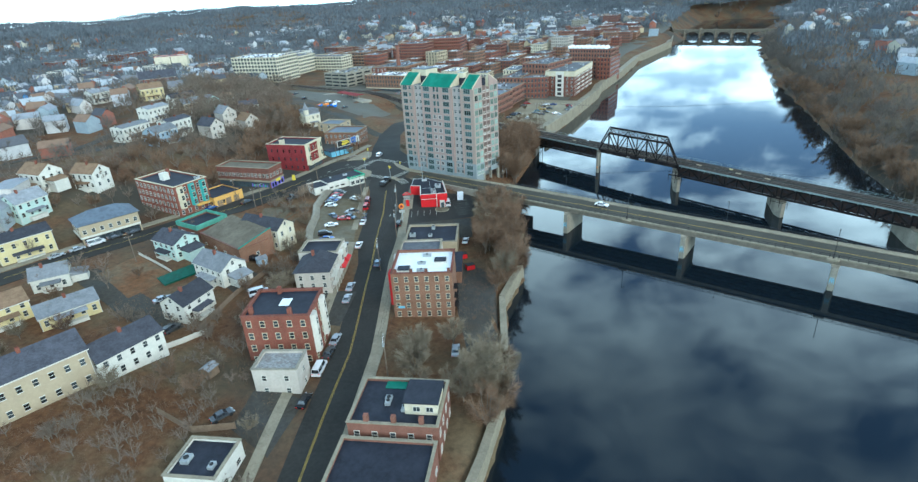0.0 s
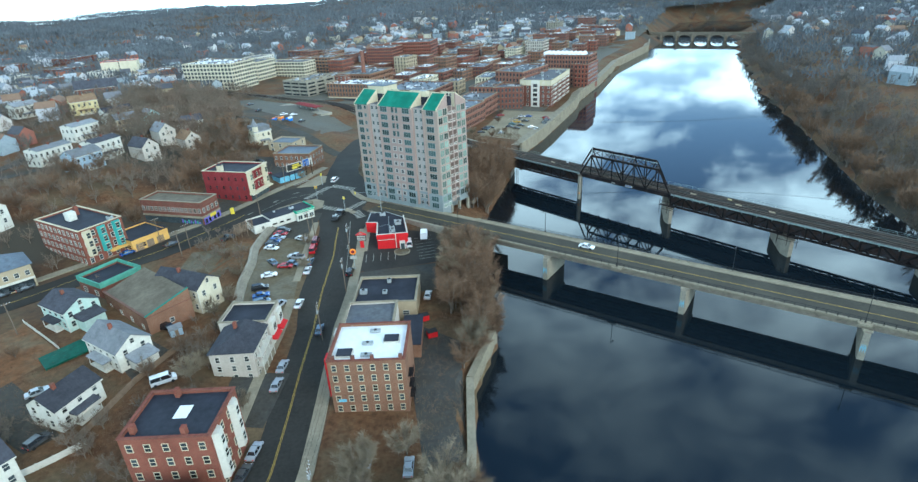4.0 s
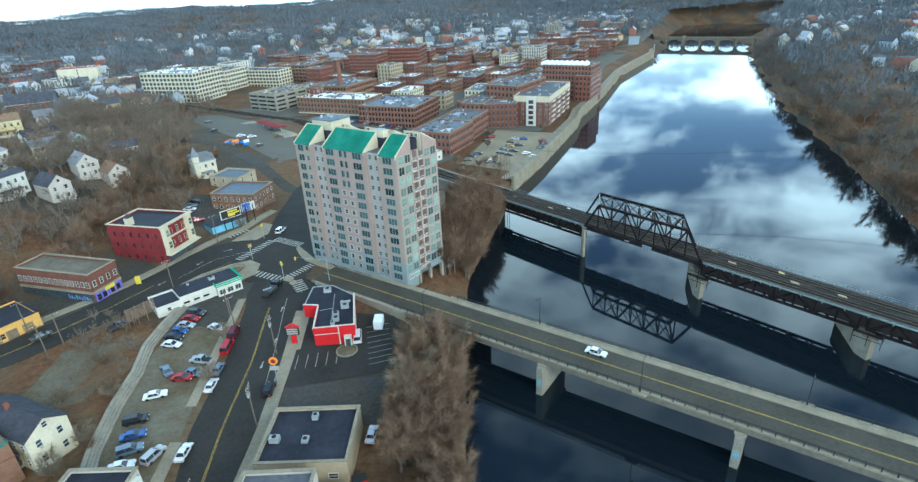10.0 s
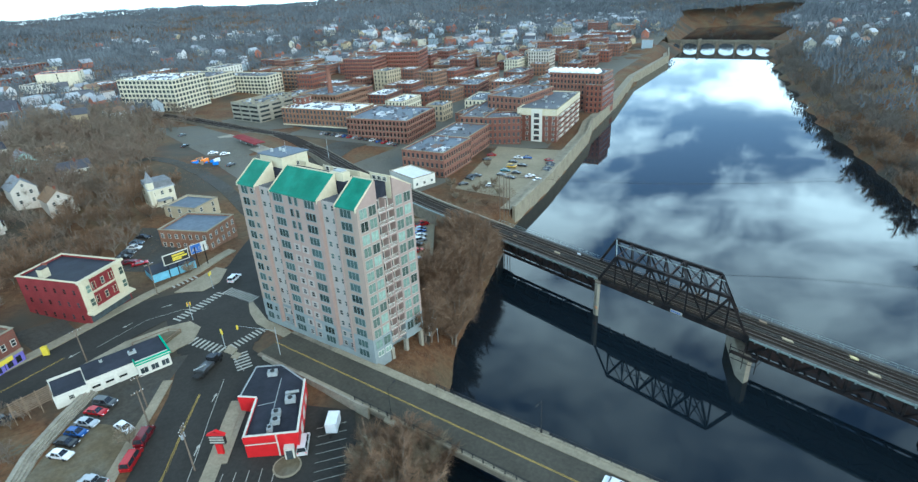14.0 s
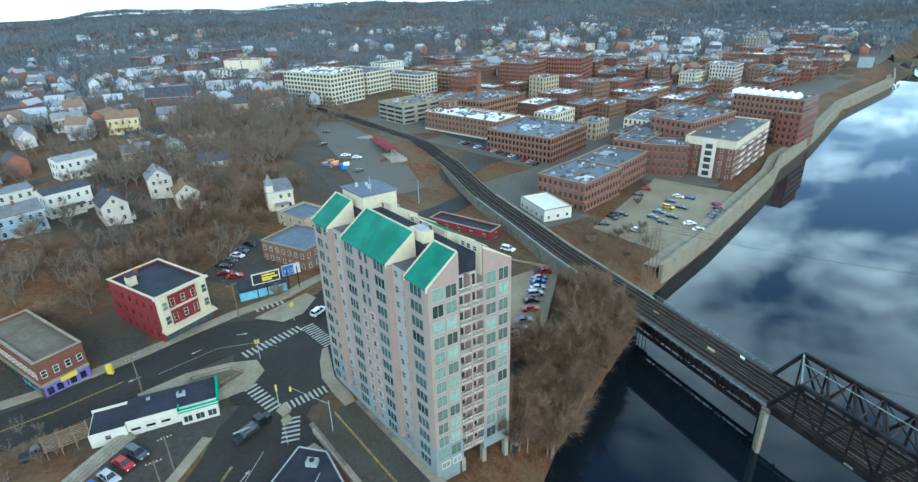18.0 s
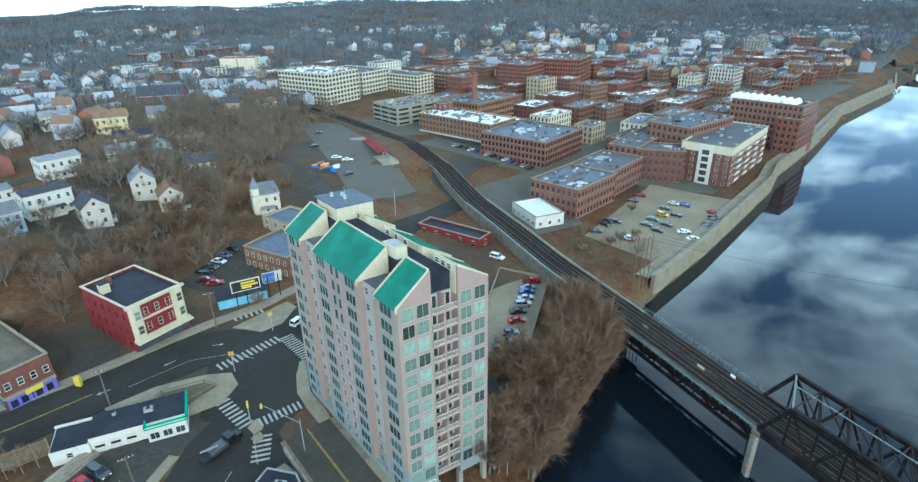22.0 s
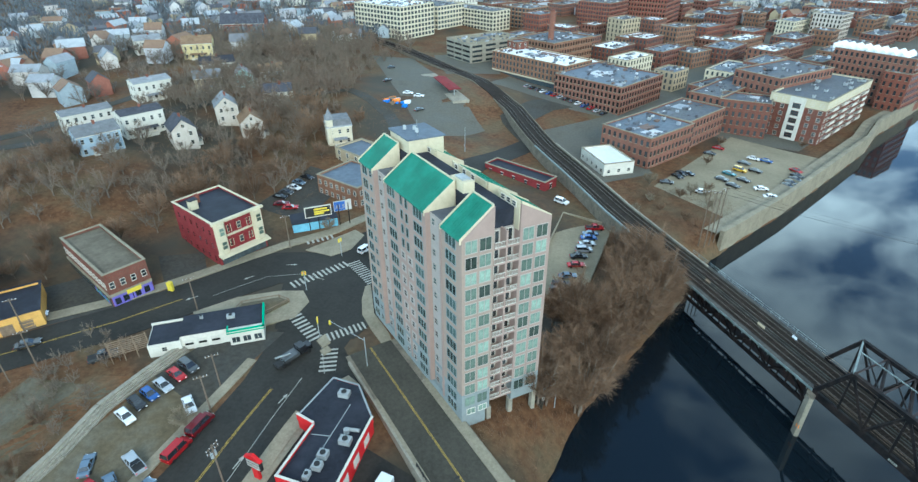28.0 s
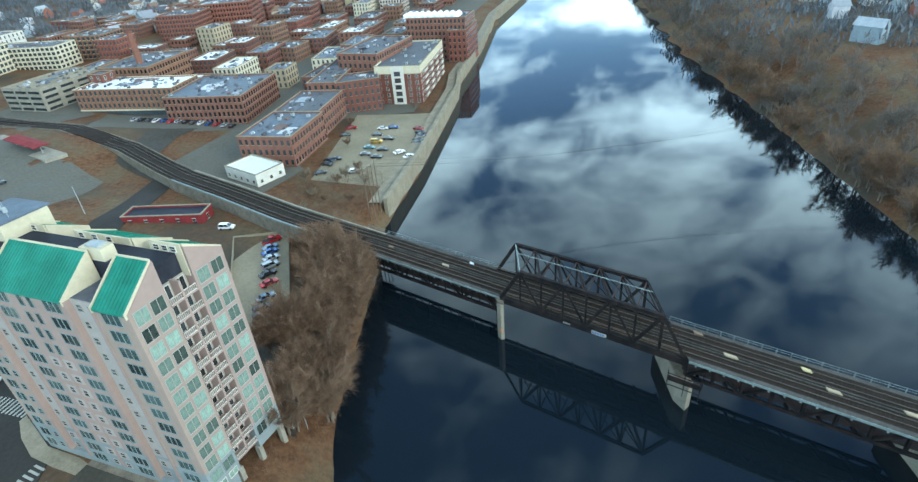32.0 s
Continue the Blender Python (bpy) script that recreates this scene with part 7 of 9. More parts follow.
# house with a pointed turret
th = house("tall white house with a mansard roof and pointed turret", (-78, 117.5), 35, 9, 8, 7.0, 1.2, "clap_cream", "shingle_grey", 3)
part("mansard", MB().prism([(0, 0), (9, 0), (9, 8), (0, 8)], 7.0, 7.05).prism([(0.2, 0.2), (8.8, 0.2), (8.8, 7.8), (0.2, 7.8)], 7.0, 9.6), "shingle_grey", th, "grey mansard roof")
part("turret", MB().tube((1.2, 1.2, 0), (1.2, 1.2, 9.8), 1.5, 1.5, 8), "clap_cream", th, "cream round turret")
part("spire", MB().tube((1.2, 1.2, 9.8), (1.2, 1.2, 14.0), 1.8, 0.05, 8), "shingle_grey", th, "pointed grey turret roof")
# long row-shop on the side road
ts = block("tan_shop_row", "tan stucco shop row with grey roof", (-137.6, -33.6), 36, 18, 11, 1.6, 8.2, "clap_tan", "roof_blue", 2, 2.4, (1.0, 1.3), category="shop", shops=3.0)
hr_ = MB()
hr_.v = [(-0.6, -0.6, 6.9), (18.6, -0.6, 6.9), (18.6, 11.6, 6.9), (-0.6, 11.6, 6.9), (5, 5.5, 10.0), (13, 5.5, 10.0)]
hr_.f = [(0, 1, 5, 4), (1, 2, 5), (2, 3, 4, 5), (3, 0, 4), (3, 2, 1, 0)]
part("hip_roof", hr_, "roof_blue", ts, "dark blue-grey hipped roof")
# railway platform canopy
pc = thing("platform_canopy", frame_of((-67, 205, 4.8), (-53, 184)), "red-roofed station platform canopy", "canopy")
part("roof", MB().prism([(0, 0), (26, 0), (26, 3), (0, 3)], [3.0, 3.0, 3.3, 3.3], [3.3, 3.3, 3.8, 3.8]).prism([(0, 3), (26, 3), (26, 6), (0, 6)], [3.3, 3.3, 3.0, 3.0], [3.8, 3.8, 3.3, 3.3]), "painted_red", pc, "faded red metal roof")
for x in (2, 9, 16, 24):
    part("post", MB().box(x - 0.12, 2.85, -1.5, x + 0.12, 3.15, 3.3), "galv", pc)
part("platform", MB().box(-20, -1, -2, 34, 7, 0.2), "concrete", pc, "concrete platform")
# yards behind the houses
tp = thing("covered_pool", Matrix.Translation((-99.5, -62, gz(-99.5, -62) + 0.1)) @ Matrix.Rotation(math.radians(42), 4, "Z"), "yard covered by a dark green tarpaulin", "tarpaulin")
part("sheet", MB().prism([(-5.5, -3), (5.5, -3.2), (5.8, 3), (-5, 3.2)], 0, [0.5, 0.4, 0.7, 0.6]), "green_tarp", tp)


def fence(label, pts, h, mat, group="yard fences"):
    """A board fence: posts and rails, with boards between."""
    t = thing("fence", Matrix(), label, "fence", group)
    for a, b in zip(pts, pts[1:]):
        n = max(int(math.dist(a, b) / 2.2), 1)
        for i in range(n):
            p, q = Vector(a).lerp(Vector(b), i / n), Vector(a).lerp(Vector(b), (i + 1) / n)
            zp, zq = gz(p.x, p.y), gz(q.x, q.y)
            part("post", MB().box(p.x - 0.06, p.y - 0.06, zp - 0.3, p.x + 0.06, p.y + 0.06, zp + h + 0.1), mat, t)
            part("panel", MB().bar((p.x, p.y, zp + h / 2), (q.x, q.y, zq + h / 2), 0.05, h - 0.1), mat, t)


fence("weathered timber board fence along a back yard", [(-72, -62), (-80, -77), (-86, -92), (-82, -96)], 1.6, "timber")
fence("white board fence beside the small house", [(-84, -93), (-92, -100)], 1.5, "white_trim")
fence("white picket fence round the waste lot", [(-116, -46), (-102, -60)], 1.1, "white_trim")
fence("timber fence at the garage yard", [(-70, -128), (-78, -128), (-86, -122)], 1.7, "timber")
for x, y, rz, mt in ((-76.5, -58.5, 30, "clap_blue"), (-79, -110, 60, "timber")):
    sd = thing("garden_shed", Matrix.Translation((x, y, gz(x, y))) @ Matrix.Rotation(math.radians(rz), 4, "Z"), "small weathered wooden garden shed", "shed", "garden sheds")
    part("wall", MB().box(-1.4, -1.2, -0.5, 1.4, 1.2, 2.1), mt, sd)
    part("roof", MB().prism([(-1.6, -1.4), (1.6, -1.4), (1.6, 0), (-1.6, 0)], [2.0, 2.0, 2.7, 2.7], [2.15, 2.15, 2.85, 2.85]).prism([(-1.6, 0), (1.6, 0), (1.6, 1.4), (-1.6, 1.4)], [2.7, 2.7, 2.0, 2.0], [2.85, 2.85, 2.15, 2.15]), "shingle_grey", sd)
    part("door", MB().box(-0.4, -1.26, 0, 0.4, -1.2, 1.8), "timber", sd)
# ---- bare winter trees ----
def tree_meshes(seed, h, spread, twigs, twig_mat, fat=1.0, limbs=9):
    """A tapered trunk with rising limbs and branches, and a crown of many fine twigs."""
    r = random.Random(seed)
    wood, runs = MB(), []
    rx = h * (0.30 + 0.16 * spread)
    lean = Vector((r.uniform(-0.06, 0.06), r.uniform(-0.06, 0.06), 1))
    fork = lean * (h * 0.22)
    wood.tube(Vector((0, 0, -0.6)), fork, h * 0.022, h * 0.017, 7)
    for i in range(limbs):
        a = 2 * math.pi * (i + r.uniform(-0.3, 0.3)) / limbs
        reach, rise = rx * r.uniform(0.3, 0.9), h * r.uniform(0.62, 0.9)
        start = fork * r.uniform(0.6, 1.0)
        end = Vector((reach * math.cos(a), reach * math.sin(a), rise))
        mid = start.lerp(end, 0.45) + Vector((math.cos(a), math.sin(a), 0)) * reach * 0.22
        wood.tube(start, mid, h * 0.014, h * 0.009, 5)
        wood.tube(mid, end, h * 0.009, h * 0.003, 4)
        runs += [(start.lerp(mid, 0.5), mid), (mid, end), (mid, end)]
        for _ in range(5 if fat < 1.5 else 2):
            p = start.lerp(mid, r.uniform(0.4, 1)) if r.random() < 0.5 else mid.lerp(end, r.uniform(0, 0.7))
            b = a + r.uniform(-1.3, 1.3)
            q = p + Vector((math.cos(b), math.sin(b), r.uniform(0.2, 1.3))).normalized() * h * r.uniform(0.14, 0.26)
            wood.tube(p, q, h * 0.006, h * 0.002, 4)
            runs += [(p, q), (p, q)]
    crown = MB()
    for _ in range(twigs):
        p, q = r.choice(runs)
        a = p.lerp(q, r.uniform(0.1, 1.0))
        out = Vector((a.x, a.y, 0)) / (rx + 0.1)
        v = (out * 0.7 + Vector((r.gauss(0, 0.6), r.gauss(0, 0.6), r.gauss(0.55, 0.45)))).normalized() * r.uniform(0.07, 0.2) * h
        s = v.orthogonal().normalized()
        s = (s * math.cos(_) + v.normalized().cross(s) * math.sin(_)) * r.uniform(0.018, 0.034) * fat
        k = len(crown.v)
        crown.v += [tuple(a - s), tuple(a + s), tuple(a + v)]
        crown.f.append((k, k + 1, k + 2))
    return wood.mesh("trunk", "bark"), crown.mesh("crown", twig_mat)


TREES = [tree_meshes(1, 11, 0.35, 3300, "twig"), tree_meshes(2, 12, 0.6, 3600, "twig"), tree_meshes(3, 10, 0.9, 3600, "twig_grey"), tree_meshes(4, 13, 0.4, 3600, "twig"), tree_meshes(5, 9, 1.0, 3000, "twig"),
         tree_meshes(6, 10, 1.1, 3600, "twig_grey")]
FAR_TREES = [tree_meshes(11, 11, 0.5, 420, "twig", 2.1, 6), tree_meshes(12, 12, 0.7, 450, "twig", 2.1, 6), tree_meshes(13, 10, 1.0, 420, "twig", 2.1, 6)]


def tree(x, y, scale, kind, z=None, label=None, group="bare trees"):
    z = gz(x, y) if z is None else z
    m = Matrix.LocRotScale((x, y, z - 0.1), Euler((0, 0, (x * 7.3 + y * 3.1) % 6.28)), None)
    t = thing("tree", m, label or ("bare grey-twigged winter tree" if kind in (2, 5) else "bare brown-twigged winter tree"), "tree", group)
    a = part("trunk", TREES[kind][0], None, t)
    b = part("crown", TREES[kind][1], None, t, "leafless twiggy crown")
    for o in (a, b):
        o.scale = (scale, scale, scale * (0.9 + 0.2 * ((x * 1.7) % 1)))
    return t


tr = random.Random(21)


def grove(name, count, xs, ys, lo, hi, ok, label, seed, mat="twig_wood"):
    """Trees that stay far off, joined: one object."""
    r, vs, fs, n, tries = random.Random(seed), [], [], 0, 0
    base = [[(np.array([v.co for v in me.vertices]), [tuple(p.vertices) for p in me.polygons]) for me in pair] for pair in FAR_TREES]
    top, slot = 0, []
    while n < count and tries < count * 40:
        tries += 1
        x, y = r.uniform(*xs), r.uniform(*ys)
        if not ok(x, y):
            continue
        n += 1
        k, sc, a = r.randrange(3), r.uniform(lo, hi), r.uniform(0, 6.28)
        c, s = math.cos(a) * sc, math.sin(a) * sc
        for which, (co, faces) in enumerate(base[k]):
            w = np.stack([co[:, 0] * c - co[:, 1] * s + x, co[:, 0] * s + co[:, 1] * c + y, co[:, 2] * sc + gz(x, y) - 0.1], -1)
            vs.append(w)
            fs += [tuple(i + top for i in f) for f in faces]
            slot += [1 - which] * len(faces)
            top += len(w)
    mb = MB()
    mb.v, mb.f = np.concatenate(vs).tolist(), fs
    ob = solid(name, mb, mat, label, "woods", kind="stuff")
    ob.data.materials.append(M["bark"])
    ob.data.polygons.foreach_set("material_index", slot)


def wood(count, xs, ys, lo, hi, ok, kinds=(0, 1, 3, 4), group="bare trees"):
    n = tries = 0
    while n < count and tries < count * 30:
        tries += 1
        x, y = tr.uniform(*xs), tr.uniform(*ys)
        if ok(x, y):
            tree(x, y, tr.uniform(lo, hi), tr.choice(kinds), group=group)
            n += 1


# river bank below the diner and beside the tower
wood(62, (-18, 14), (-88, -22), 0.75, 1.15, lambda x, y: 0.5 < dist(x, y) < (13 if y > -64 else 5), (0, 1, 4, 0, 1, 4, 2), "river bank trees")
wood(56, (12, 50), (10, 84), 0.8, 1.2, lambda x, y: 0.5 < dist(x, y) < 17 and not (8 < x < 26 and y > 40 and x + 0.25 * y < 37) and (x - 60) * 0.851 + (y - 21.6) * 0.525 < 1.5, (0, 1, 3, 4), "river bank trees")
wood(16, (14, 50), (12, 66), 1.15, 1.4, lambda x, y: 0.3 < dist(x, y) < 3 and (x - 60) * 0.851 + (y - 21.6) * 0.525 < -2, (0, 1, 3), "river bank trees")
wood(16, (-22, -6), (-158, -118), 0.75, 1.1, lambda x, y: 0.5 < dist(x, y) < 14, (2, 5, 0), "river bank trees")
wood(8, (-36, -20), (-128, -104), 0.6, 0.95, lambda x, y: -36 < x < -24, (2, 5), "yard trees")
# wooded slope behind the junction
grove("slope_grove", 170, (-160, -70), (40, 200), 0.6, 1.0, lambda x, y: x < -76 - max(0, (y - 95) * 0.25) and not (-95 < x < -62 and 30 < y < 54) and math.hypot(x + 78, y - 117) > 9, "dense bare wood on the slope", 6)
wood(48, (-110, -70), (38, 140), 0.55, 1.0, lambda x, y: x < -64 - max(0, (y - 95) * 0.25) and not (-95 < x < -62 and 30 < y < 52) and not (-82 < x < -60 and 58 < y < 96) and math.hypot(x + 78, y - 117) > 9, (0, 1, 3, 4), "hillside trees")
grove("slope_wood", 270, (-190, -84), (112, 300), 0.8, 1.25, lambda x, y: 2 < -90 - (y - 118) * 0.23 - x < 62, "tall dense bare wood above the station car park", 41)
grove("hill_grove", 300, (-255, -105), (120, 328), 0.6, 1.05, lambda x, y: True, "bare brown trees among the hillside houses", 5)
wood(36, (-170, -100), (-20, 70), 0.5, 0.9, lambda x, y: not (-140 < x < -88 and y < 12), (0, 1, 4), "hillside trees")
wood(40, (-130, -62), (-150, -60), 0.4, 0.7, lambda x, y: -2.2 * x - y > 200 and not (-105 < x < -78 and y > -112), (4, 0, 5), "slope trees")
wood(10, (-80, -62), (-52, -18), 0.4, 0.6, lambda x, y: x < -64, (4, 5), "slope trees")
wood(12, (18, 60), (96, 122), 0.35, 0.6, lambda x, y: dist(x, y) > 4 and x > 30 and (x - 60) * 0.851 + (y - 21.6) * 0.525 > 14, (4, 4, 5), "railway bank trees")
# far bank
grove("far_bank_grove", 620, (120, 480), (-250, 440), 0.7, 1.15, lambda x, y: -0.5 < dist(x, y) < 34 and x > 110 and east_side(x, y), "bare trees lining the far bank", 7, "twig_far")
wood(36, (145, 270), (-100, 170), 0.9, 1.3, lambda x, y: -0.5 < dist(x, y) < 6 and x > 110 and east_side(x, y), (0, 1, 3), "far bank trees")
for x, y in ((-53.5, 57.5), (-47.5, -12), (-47.5, -28), (-55, -64), (-56.5, -88), (66, 170), (58, 146), (98, 176), (-27, 58)):
    tree(x, y, 0.5, 5 if y < 100 else 4, group="street trees")


# thickets on the waste slopes
grove("garden_grove", 90, (-230, -104), (-70, 60), 0.45, 0.8, lambda x, y: (x + 0.95 * y < -132 or x - y * 0.75 < -150) and abs((x + 121) * 0.64 - (y + 29.5) * 0.77) > 11, "bare trees among the wooden houses", 34)
grove("slope_thicket", 130, (-112, -64), (-150, -84), 0.22, 0.5, lambda x, y: -2.2 * x - y > 268 - 0.1 * (x + 90) and math.hypot(x + 98, y + 104) > 9 and math.hypot(x + 112, y + 113) > 12 and not (-75 < x < -55 and -137 < y < -115), "tangled bare thicket on the waste slope", 31)
grove("bank_thicket", 46, (-82, -61), (-44, 4), 0.22, 0.42, lambda x, y: x < -61.5 + 0.1 * y and not (y > -8 and x > -70) and math.hypot(x + 70, y + 37) > 7, "bare thicket above the dirt car park", 32)
grove("yard_thicket", 26, (-78, -62), (-104, -52), 0.3, 0.62, lambda x, y: -78 < x < -64, "bare trees behind the shop-house", 33)


def brush(name, count, area, label, h, mat, ok, seed):
    """Low tangled scrub, too fine to count."""
    r, mb = random.Random(seed), MB()
    n = 0
    while n < count:
        x, y = r.uniform(*area[:2]), r.uniform(*area[2:])
        if not ok(x, y):
            continue
        n += 1
        z = gz(x, y)
        for _ in range(9):
            a = Vector((x + r.gauss(0, 0.5), y + r.gauss(0, 0.5), z - 0.05))
            v = Vector((r.gauss(0, 0.6), r.gauss(0, 0.6), r.uniform(0.4, 1.2))) * h
            s = Vector((r.gauss(0, 1), r.gauss(0, 1), 0)).normalized() * 0.03
            mb.quad(a - s, a + s, a + v)
    solid(name, mb, mat, label, "scrub", kind="stuff")


brush("scrub", 1500, (-22, 52, -110, 90), "tangled brown scrub on the river bank", 1.1, "twig", lambda x, y: 0.3 < dist(x, y) < 15 and not (-30 < x < 12 and -36 < y < -4 and x < -6), 1)
brush("scrub", 2600, (-112, -64, -155, -10), "dry brown brush and weeds on the slope", 0.8, "twig", lambda x, y: (-2.2 * x - y > 195 and y < -60) or (x > -86 and y > -45), 2)
brush("scrub", 1500, (-150, -62, 36, 170), "dry undergrowth below bare trees", 0.9, "twig", lambda x, y: x < -66 and not (-95 < x < -62 and 30 < y < 52), 3)
brush("scrub", 900, (28, 62, 90, 120), "reddish scrub beside the railway", 0.9, "twig", lambda x, y: dist(x, y) > 3 and (x - 60) * 0.851 + (y - 21.6) * 0.525 > 14, 4)
brush("scrub", 1600, (120, 420, -240, 400), "brown scrub on the far bank", 1.6, "twig", lambda x, y: 0.3 < dist(x, y) < 26 and x > 100 and east_side(x, y), 5)


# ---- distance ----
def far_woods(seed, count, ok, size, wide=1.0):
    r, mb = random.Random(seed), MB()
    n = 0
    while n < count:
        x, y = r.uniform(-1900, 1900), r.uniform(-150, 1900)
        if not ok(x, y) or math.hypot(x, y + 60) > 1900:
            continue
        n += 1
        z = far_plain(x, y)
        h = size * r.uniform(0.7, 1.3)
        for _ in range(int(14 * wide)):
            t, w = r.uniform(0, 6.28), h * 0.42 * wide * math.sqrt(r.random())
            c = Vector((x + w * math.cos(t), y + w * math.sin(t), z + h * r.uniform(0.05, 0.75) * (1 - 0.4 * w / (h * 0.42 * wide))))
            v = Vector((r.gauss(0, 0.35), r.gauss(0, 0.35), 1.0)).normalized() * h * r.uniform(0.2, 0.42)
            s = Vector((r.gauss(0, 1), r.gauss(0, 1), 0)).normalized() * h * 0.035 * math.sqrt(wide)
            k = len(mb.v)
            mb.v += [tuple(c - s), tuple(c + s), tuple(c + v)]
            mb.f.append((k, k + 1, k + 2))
    solid("far_wood", mb, "far_wood", "distant bare woods on the hills, haze mixed into their colour", "woods", kind="stuff")


def town(x, y):
    """How built-up a far place is, 0 to 1."""
    return 0.5 + 0.5 * math.sin(x * 0.011 + 2) * math.sin(y * 0.009 + 1) + 0.35 * math.sin(x * 0.031 + y * 0.021)


ring_ok = lambda x, y: not (200 < y < 640 and dist(x, y) < 110 and not east_side(x, y)) and math.hypot(x, y + 60) > 330 and dist(x, y) > 12 and not (-140 < x < 240 and y < 520) and not (x > 60 and x < 400 and y > 0 and y < 470 and x < 0.75 * y + 20)
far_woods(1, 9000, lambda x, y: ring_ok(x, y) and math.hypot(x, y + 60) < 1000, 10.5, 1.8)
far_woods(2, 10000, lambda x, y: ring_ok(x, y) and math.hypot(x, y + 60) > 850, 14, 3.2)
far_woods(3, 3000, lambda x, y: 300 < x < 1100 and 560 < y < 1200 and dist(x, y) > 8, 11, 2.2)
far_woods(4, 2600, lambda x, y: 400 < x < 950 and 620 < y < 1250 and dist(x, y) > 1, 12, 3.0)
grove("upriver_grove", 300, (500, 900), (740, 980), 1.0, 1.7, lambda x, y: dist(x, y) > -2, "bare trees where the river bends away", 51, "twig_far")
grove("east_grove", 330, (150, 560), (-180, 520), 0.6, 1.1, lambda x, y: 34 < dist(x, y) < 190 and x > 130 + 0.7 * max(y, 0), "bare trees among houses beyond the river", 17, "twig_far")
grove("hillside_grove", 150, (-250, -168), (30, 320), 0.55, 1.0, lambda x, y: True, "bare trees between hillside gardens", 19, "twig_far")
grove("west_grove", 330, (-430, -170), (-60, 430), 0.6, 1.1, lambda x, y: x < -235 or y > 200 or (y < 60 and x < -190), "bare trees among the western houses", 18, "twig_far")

far_wall = palette("far_house_walls", [(0.48, 0.48, 0.47), (0.42, 0.39, 0.31), (0.34, 0.38, 0.40), (0.52, 0.51, 0.50), (0.30, 0.12, 0.08), (0.40, 0.33, 0.21), (0.28, 0.33, 0.36), (0.46, 0.46, 0.48), (0.26, 0.11, 0.08), (0.50, 0.46, 0.42)])
far_roof = palette("far_house_roofs", [(0.10, 0.10, 0.11), (0.16, 0.16, 0.17), (0.20, 0.13, 0.09), (0.25, 0.26, 0.28), (0.07, 0.07, 0.08), (0.34, 0.36, 0.38)])


def far_houses(seed, count, ok, size=1.0):
    r = random.Random(seed)
    n = 0
    while n < count:
        x, y = r.uniform(-1400, 1400), r.uniform(-150, 1500)
        if not ok(x, y):
            continue
        n += 1
        z = far_plain(x, y)
        w, d, h = r.uniform(8, 13) * size, r.uniform(6.5, 9) * size, r.uniform(4.5, 7.5) * size
        a = r.choice((0.4, 0.9, 1.6, 2.5)) + r.gauss(0, 0.1)
        c, s = math.cos(a), math.sin(a)
        P = lambda u, v, q: (x + u * c - v * s, y + u * s + v * c, z + q)
        k = len(wl_.v)
        rise = r.choice((0.3, 2.4, 3.0, 3.4))
        wl_.v += [P(-w / 2, -d / 2, -2), P(w / 2, -d / 2, -2), P(w / 2, d / 2, -2), P(-w / 2, d / 2, -2), P(-w / 2, -d / 2, h), P(w / 2, -d / 2, h), P(w / 2, d / 2, h), P(-w / 2, d / 2, h), P(-w / 2, 0, h + rise), P(w / 2, 0, h + rise)]
        wl_.f += [tuple(k + i for i in q) for q in ((0, 1, 5, 4), (1, 2, 6, 9, 5), (2, 3, 7, 6), (3, 0, 4, 8, 7))]
        k = len(rf_.v)
        o = 0.4
        rf_.v += [P(-w / 2 - o, -d / 2 - o, h - 0.1), P(w / 2 + o, -d / 2 - o, h - 0.1), P(w / 2 + o, 0, h + rise + 0.15), P(-w / 2 - o, 0, h + rise + 0.15), P(-w / 2 - o, d / 2 + o, h - 0.1), P(w / 2 + o, d / 2 + o, h - 0.1)]
        rf_.f += [(k, k + 1, k + 2, k + 3), (k + 3, k + 2, k + 5, k + 4)]


wl_, rf_ = MB(), MB()
far_houses(1, 800, lambda x, y: ring_ok(x, y) and math.hypot(x, y + 60) < 1150 and town(x, y) > 0.35)
far_houses(2, 95, lambda x, y: -420 < x < -150 and 40 < y < 420 and (x < -245 or y > 215) and (int(x / 14) + int(y / 16)) % 2 == 0)
far_houses(3, 200, lambda x, y: -60 < x < 520 and 480 < y < 900 and dist(x, y) > 20, 1.25)
far_houses(4, 80, lambda x, y: 48 < dist(x, y) < 260 and x > 150 + 0.7 * max(y, 0) and y < 700)
far_houses(6, 36, lambda x, y: -262 < x < -176 and 60 < y < 330 and (int(x / 13) + int(y / 15)) % 2 == 0 and math.hypot(x + 204, y - 254) > 20 and math.hypot(x + 187, y - 187) > 13 and math.hypot(x + 221, y - 190) > 13)
far_houses(5, 42, lambda x, y: -300 < x < -170 and -130 < y < 40)
far_houses(7, 150, lambda x, y: 380 < x < 1000 and 560 < y < 1150 and dist(x, y) > 14)
h = thing("far_houses", Matrix(), "hundreds of small distant houses in many pale colours", "houses", kind="stuff")
part("walls", wl_, far_wall, h, kind="stuff")
part("roofs", rf_, far_roof, h, kind="stuff")
